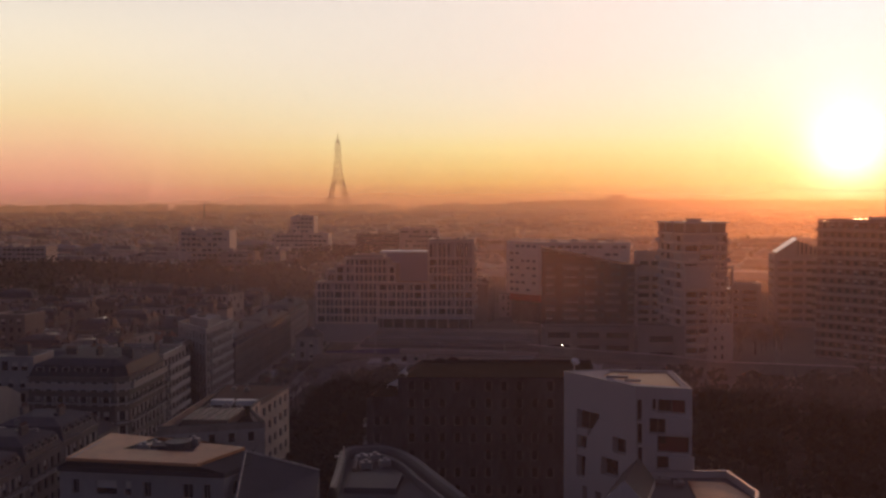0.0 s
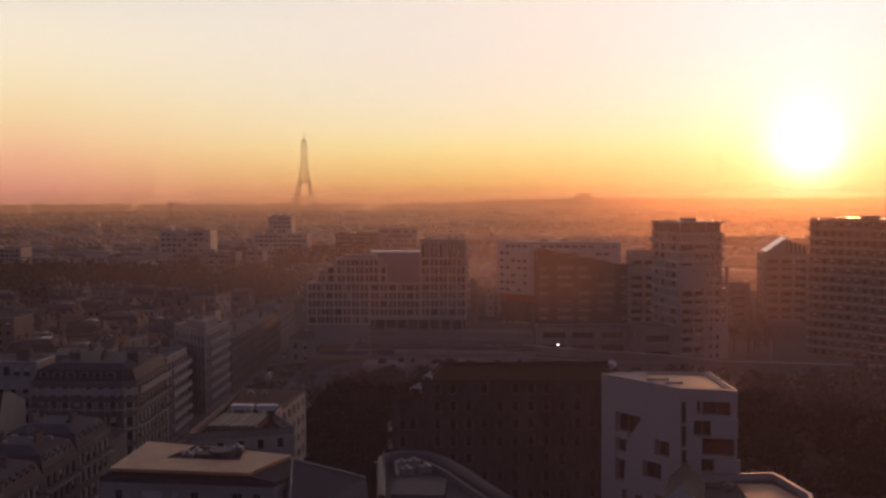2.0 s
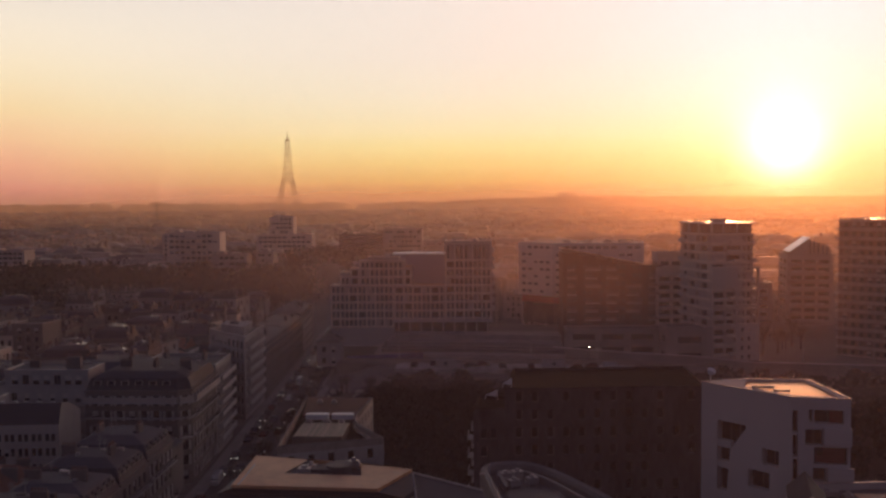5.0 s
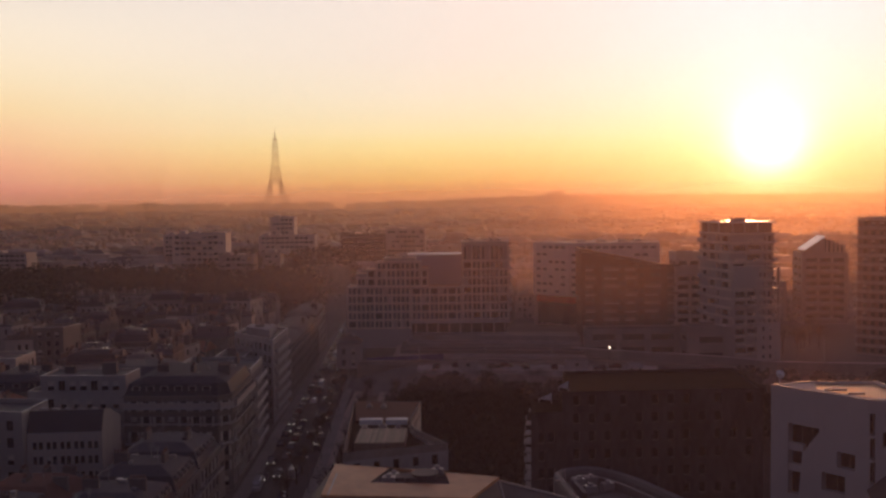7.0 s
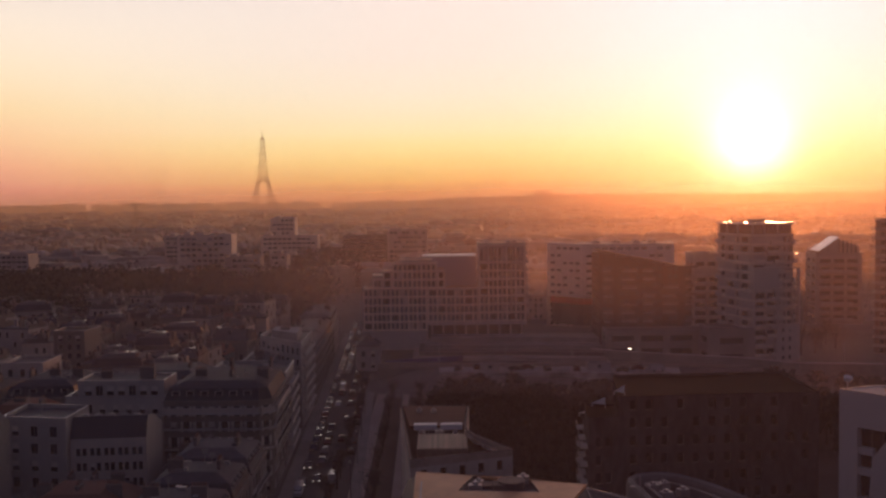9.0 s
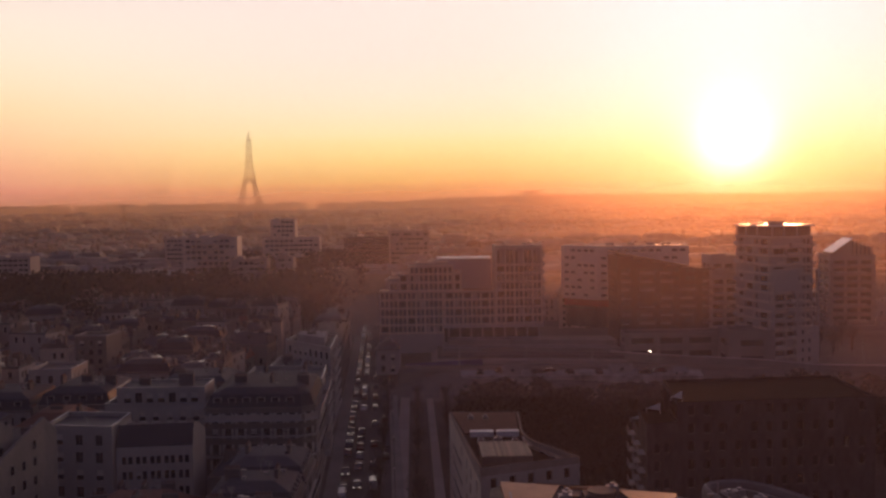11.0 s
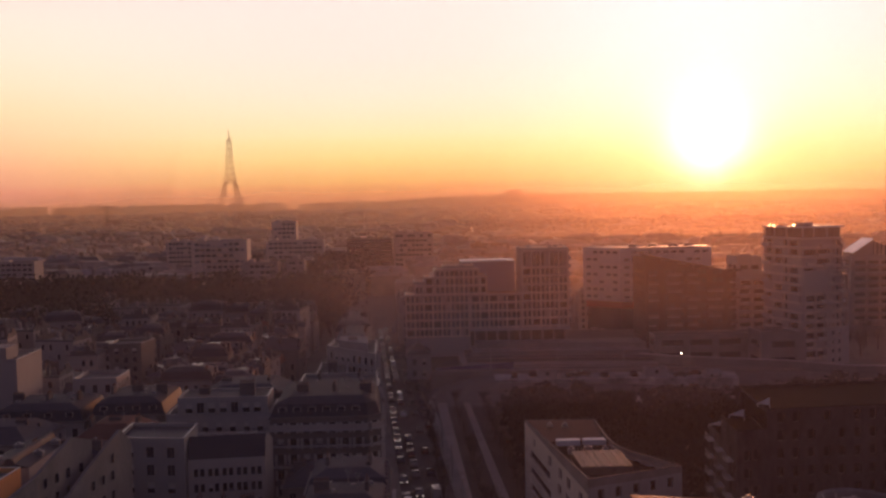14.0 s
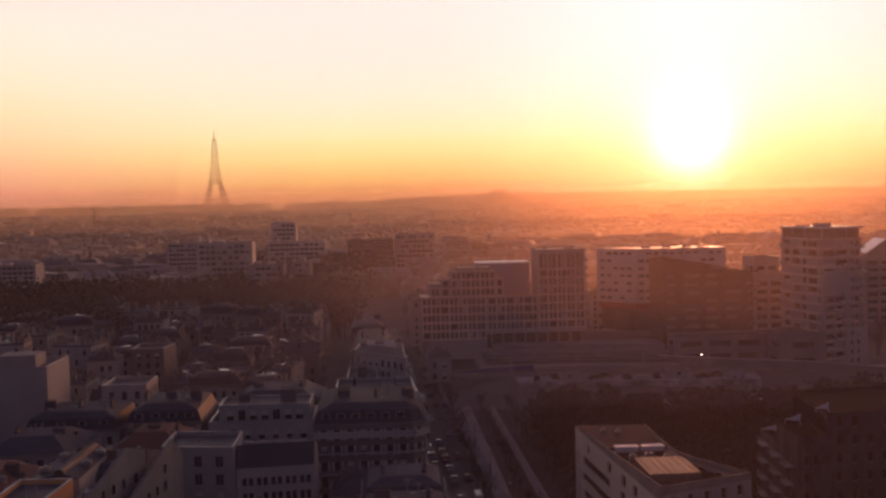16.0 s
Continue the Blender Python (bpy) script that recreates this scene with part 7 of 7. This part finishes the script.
for _ in range(95):
    y = rng.uniform(176, 262)
    places.append((rng.uniform(-12, 14), y))
for _ in range(40):
    places.append((rng.uniform(15, 60), rng.uniform(190, 250)))
for _ in range(26):
    places.append((rng.uniform(-10, 64), rng.uniform(262, 276)))
for _ in range(10):
    places.append((rng.uniform(108, 132), rng.uniform(336, 380)))
for k, (x, y) in enumerate(places):
    size = rng.uniform(0.8, 1.3) if k >= 54 else rng.uniform(0.5, 0.75)
    size = rng.uniform(0.35, 0.6) if 258 < y < 290 and x > -12 else size
    m = pose(x, y, ground_height(x, y), 0, 0, rng.uniform(0, 360)) @ Matrix.Scale(size, 4)
    if k < 3:
        TREES[k].matrix_basis = m
    else:
        t = copy_thing(TREES[k % 3], m)
        t.scale = m.to_scale()


def woodland(name, x0, x1, y0, y1, count, seed, label, tall=15.0):
    """Many crowns too far off to tell apart, as one mass of trunks and twigs."""
    s, rng = Shape(), random.Random(seed)
    for _ in range(count):
        x, y, h = rng.uniform(x0, x1), rng.uniform(y0, y1), rng.uniform(tall * 0.7, tall * 1.1)
        z = ground_height(x, y)
        s.tube((x, y, z), (x, y, z + h * 0.6), 0.25, 0.08, 4, 1)
        for k in range(70):
            p = Vector((x + rng.gauss(0, 0.15 * tall), y + rng.gauss(0, 0.15 * tall), z + h * (0.3 + 0.62 * rng.random() ** 0.8)))
            u = Vector((rng.gauss(0, 1), rng.gauss(0, 1), rng.gauss(0, 1))).normalized()
            v, r = u.orthogonal().normalized(), rng.uniform(0.6, 1.4)
            s.quad(p - u * r, p - v * r * 0.7, p + u * r, p + v * r * 0.7)
    tagged(new(name, s.mesh(name, M_LEAF, M_BARK)), label, "trees", kind="stuff")


woodland("far_trees", -300, -66, 448, 512, 520, 21, "dark belt of tall bare trees between the houses", 27.0)
woodland("park_trees", 68, 190, 146, 286, 260, 24, "dark mass of bare trees in the park", 11.0)
woodland("far_trees", -360, -150, 405, 450, 150, 22, "dark clump of bare trees among roofs", 24.0)
woodland("far_trees", -150, -58, 600, 690, 120, 23, "hazy bare trees in front of the far blocks", 24.0)


woodland("park_trees", -11, 13, 178, 286, 210, 26, "dark mass of bare trees beside the apartment blocks", 8.5)
woodland("park_trees", 14, 64, 196, 284, 190, 27, "dark thicket below the railway yard", 7.5)


# ---- cars and street furniture ----
ho = thing("site_hoarding", -17, 334, 2.0, "dark violet site hoarding of upright panels beside the railway house", "hoarding")
s = Shape()
s.box(0.02, 1.98, -0.05, 0.05, 0.0, 3.2)
s.box(0.02, 0.12, 0.05, 0.4, 0.0, 2.6)
panel_mesh = s.mesh("hoarding_panel", M_HOARDING)
for k in range(13):
    child("hoarding_panel", panel_mesh, ho, (-11 + 2.0 * k, 0.15 * (k % 2), 0.10 * k))

def make_car(paint, label, van=False, lit=False):
    b = thing("van" if van else "car", 0, 0, 0, label, "van" if van else "car", "cars on the avenue")
    s = Shape()
    if van:
        prof = [(-2.6, 0.35), (2.6, 0.35), (2.65, 1.1), (2.0, 1.35), (1.5, 2.2), (-2.55, 2.3), (-2.65, 1.0)]
    else:
        prof = [(-2.1, 0.35), (2.1, 0.35), (2.15, 0.75), (1.2, 0.95), (0.5, 1.42), (-1.1, 1.45), (-1.85, 1.0), (-2.15, 0.9)]
    n = len(prof)
    rows = [(-0.88, 1.0), (-0.6, 1.02), (0.6, 1.02), (0.88, 1.0)]
    pts = [[(x * (0.97 if abs(y) > 0.7 else 1), y if z < 1.0 else y * 0.86, z * k) for x, z in prof] for y, k in rows]
    for ra, rb in zip(pts, pts[1:]):
        for i in range(n):
            s.quad(ra[i], rb[i], rb[(i + 1) % n], ra[(i + 1) % n])
    s.poly(list(reversed(pts[-1])))
    s.poly(pts[0])
    child("body", s.mesh("body", paint), b)
    s = Shape()
    if van:
        s.quad((2.02, -0.7, 1.36), (2.02, 0.7, 1.36), (1.54, 0.66, 2.1), (1.54, -0.66, 2.1))
    else:
        s.quad((1.16, -0.72, 0.99), (1.16, 0.72, 0.99), (0.56, 0.68, 1.41), (0.56, -0.68, 1.41))
        s.quad((-1.18, -0.68, 1.44), (-1.18, 0.68, 1.44), (-1.8, 0.72, 1.04), (-1.8, -0.72, 1.04))
    child("windscreen", s.mesh("windscreen", M_GLASS), b)
    for x in (-1.35, 1.35):
        for y in (-0.86, 0.86):
            s = Shape()
            s.tube((x, y - 0.1, 0.32), (x, y + 0.1, 0.32), 0.32, 0.32, 10)
            child("wheel", s.mesh("wheel", M_TYRE), b)
    if lit:
        for y in (-0.62, 0.62):
            s = Shape()
            s.tube((2.1, y, 0.62), (2.2, y, 0.62), 0.16, 0.13, 8)
            child("headlight", s.mesh("headlight", M_HEADLAMP), b)
    return b


names = ("white", "black", "silver grey", "dark blue", "dark red")
CARS = [make_car(p, f"{n} hatchback on the avenue") for p, n in zip(CAR_PAINTS, names)]
CARS.append(make_car(CAR_PAINTS[0], "white delivery van on the avenue", True))
CARS.append(make_car(CAR_PAINTS[2], "silver grey hatchback with its headlights on", lit=True))
lanes = []
for off, step in ((2.4, 5.8), (5.2, 6.4), (8.6, 16.0), (11.3, 8.6)):
    y = 128.0 + off
    while y < 470:
        if rng.random() < 0.72:
            lanes.append((sx(y, off), y, 92.4 if off > 7 else 272.4))
        y += step * rng.uniform(0.95, 1.4)
for k, (x, y, r) in enumerate(lanes):
    m = pose(x, y, 0.06, 0, 0, r)
    if k < len(CARS):
        CARS[k].matrix_basis = m
    else:
        copy_thing(CARS[6] if 266 < r < 280 and rng.random() < 0.12 else rng.choice(CARS[1:5] + CARS[1:4] + CARS[1:4] + CARS[:6]), m)
copy_thing(CARS[5], pose(57.8, 308.5, 4.92, 0, 0, 5) @ Matrix.Scale(1.0, 4))


def street_lamp(x, y, z, h, lit, label):
    b = thing("street_lamp", x, y, z, label, "street lamp", "street lamps")
    s = Shape()
    s.tube((0, 0, 0), (0, 0, h), 0.09, 0.05, 8)
    s.tube((0, 0, h), (0, -0.9, h + 0.15), 0.04, 0.03, 6)
    child("post", s.mesh("post", M_RAIL), b)
    s = Shape()
    r = 0.17 if lit else 0.2
    s.box(-r, r, -1.3, -0.7, h, h + (0.34 if lit else 0.22))
    child("lamp_head", s.mesh("lamp_head", M_LAMP if lit else M_PARAPET), b)


street_lamp(-30.6, 394.5, 0.2, 7.0, True, "slim street lamp already lit at dusk")
street_lamp(53.2, 331.0 - 0.6, 4.4, 4.2, True, "slim street lamp already lit at dusk")
for k in range(9):
    y = 170 + k * 26
    street_lamp(sx(y, 13.2), y, 0.18, 7.5, False, "slim unlit grey street lamp on the pavement")

# catenary masts beside the rails
for k in range(9):
    x = -10 + k * 22
    y = 330 - max(0, x - 60) * 0.09
    b = thing("catenary_mast", x, y, 4.4, "thin steel catenary mast beside the railway", "mast", "catenary masts")
    s = Shape()
    s.tube((0, 0, 0), (0, 0, 7.0), 0.14, 0.1, 6)
    s.tube((0, 0, 6.2), (0, -4.5, 6.8), 0.06, 0.05, 5)
    child("post", s.mesh("post", M_CONC), b)

# low sheds and cabins on the yard
for k, (x, y, w, d, h, m) in enumerate(((40, 312, 7, 4, 2.4, M_CONC), (6, 313, 6, 3, 2.2, M_PLASTER))):
    z = 4.9
    b = thing("yard_shed", x, y, z, "low grey shed with a flat roof", "shed", "sheds")
    pts = [(x - w / 2, y - d / 2), (x + w / 2, y - d / 2), (x + w / 2, y + d / 2), (x - w / 2, y + d / 2)]
    core(b, pts, z, z + h - 0.1, M_GLASS)
    for e in poly_edges(pts):
        L = side_len(e)
        facade(b, *e, z, z + h, m, even(L, max(1, int(L / 4)), 1.2), [(0.9, 1.1)], recess=0.2, style="plain")
    flat_roof(b, pts, z + h, M_GRAVEL, M_PARAPET, 0.15, 0.2, m)
for k, (x, y, r) in enumerate(((-4, 314, 80), (2, 316, 95), (14, 313, 12), (18, 315, 8), (24, 312, 100), (33, 311, 92), (47, 309, 170), (52, 311, 175))):
    copy_thing(CARS[(k * 3 + 1) % 6], pose(x, y, 4.92, 0, 0, r))
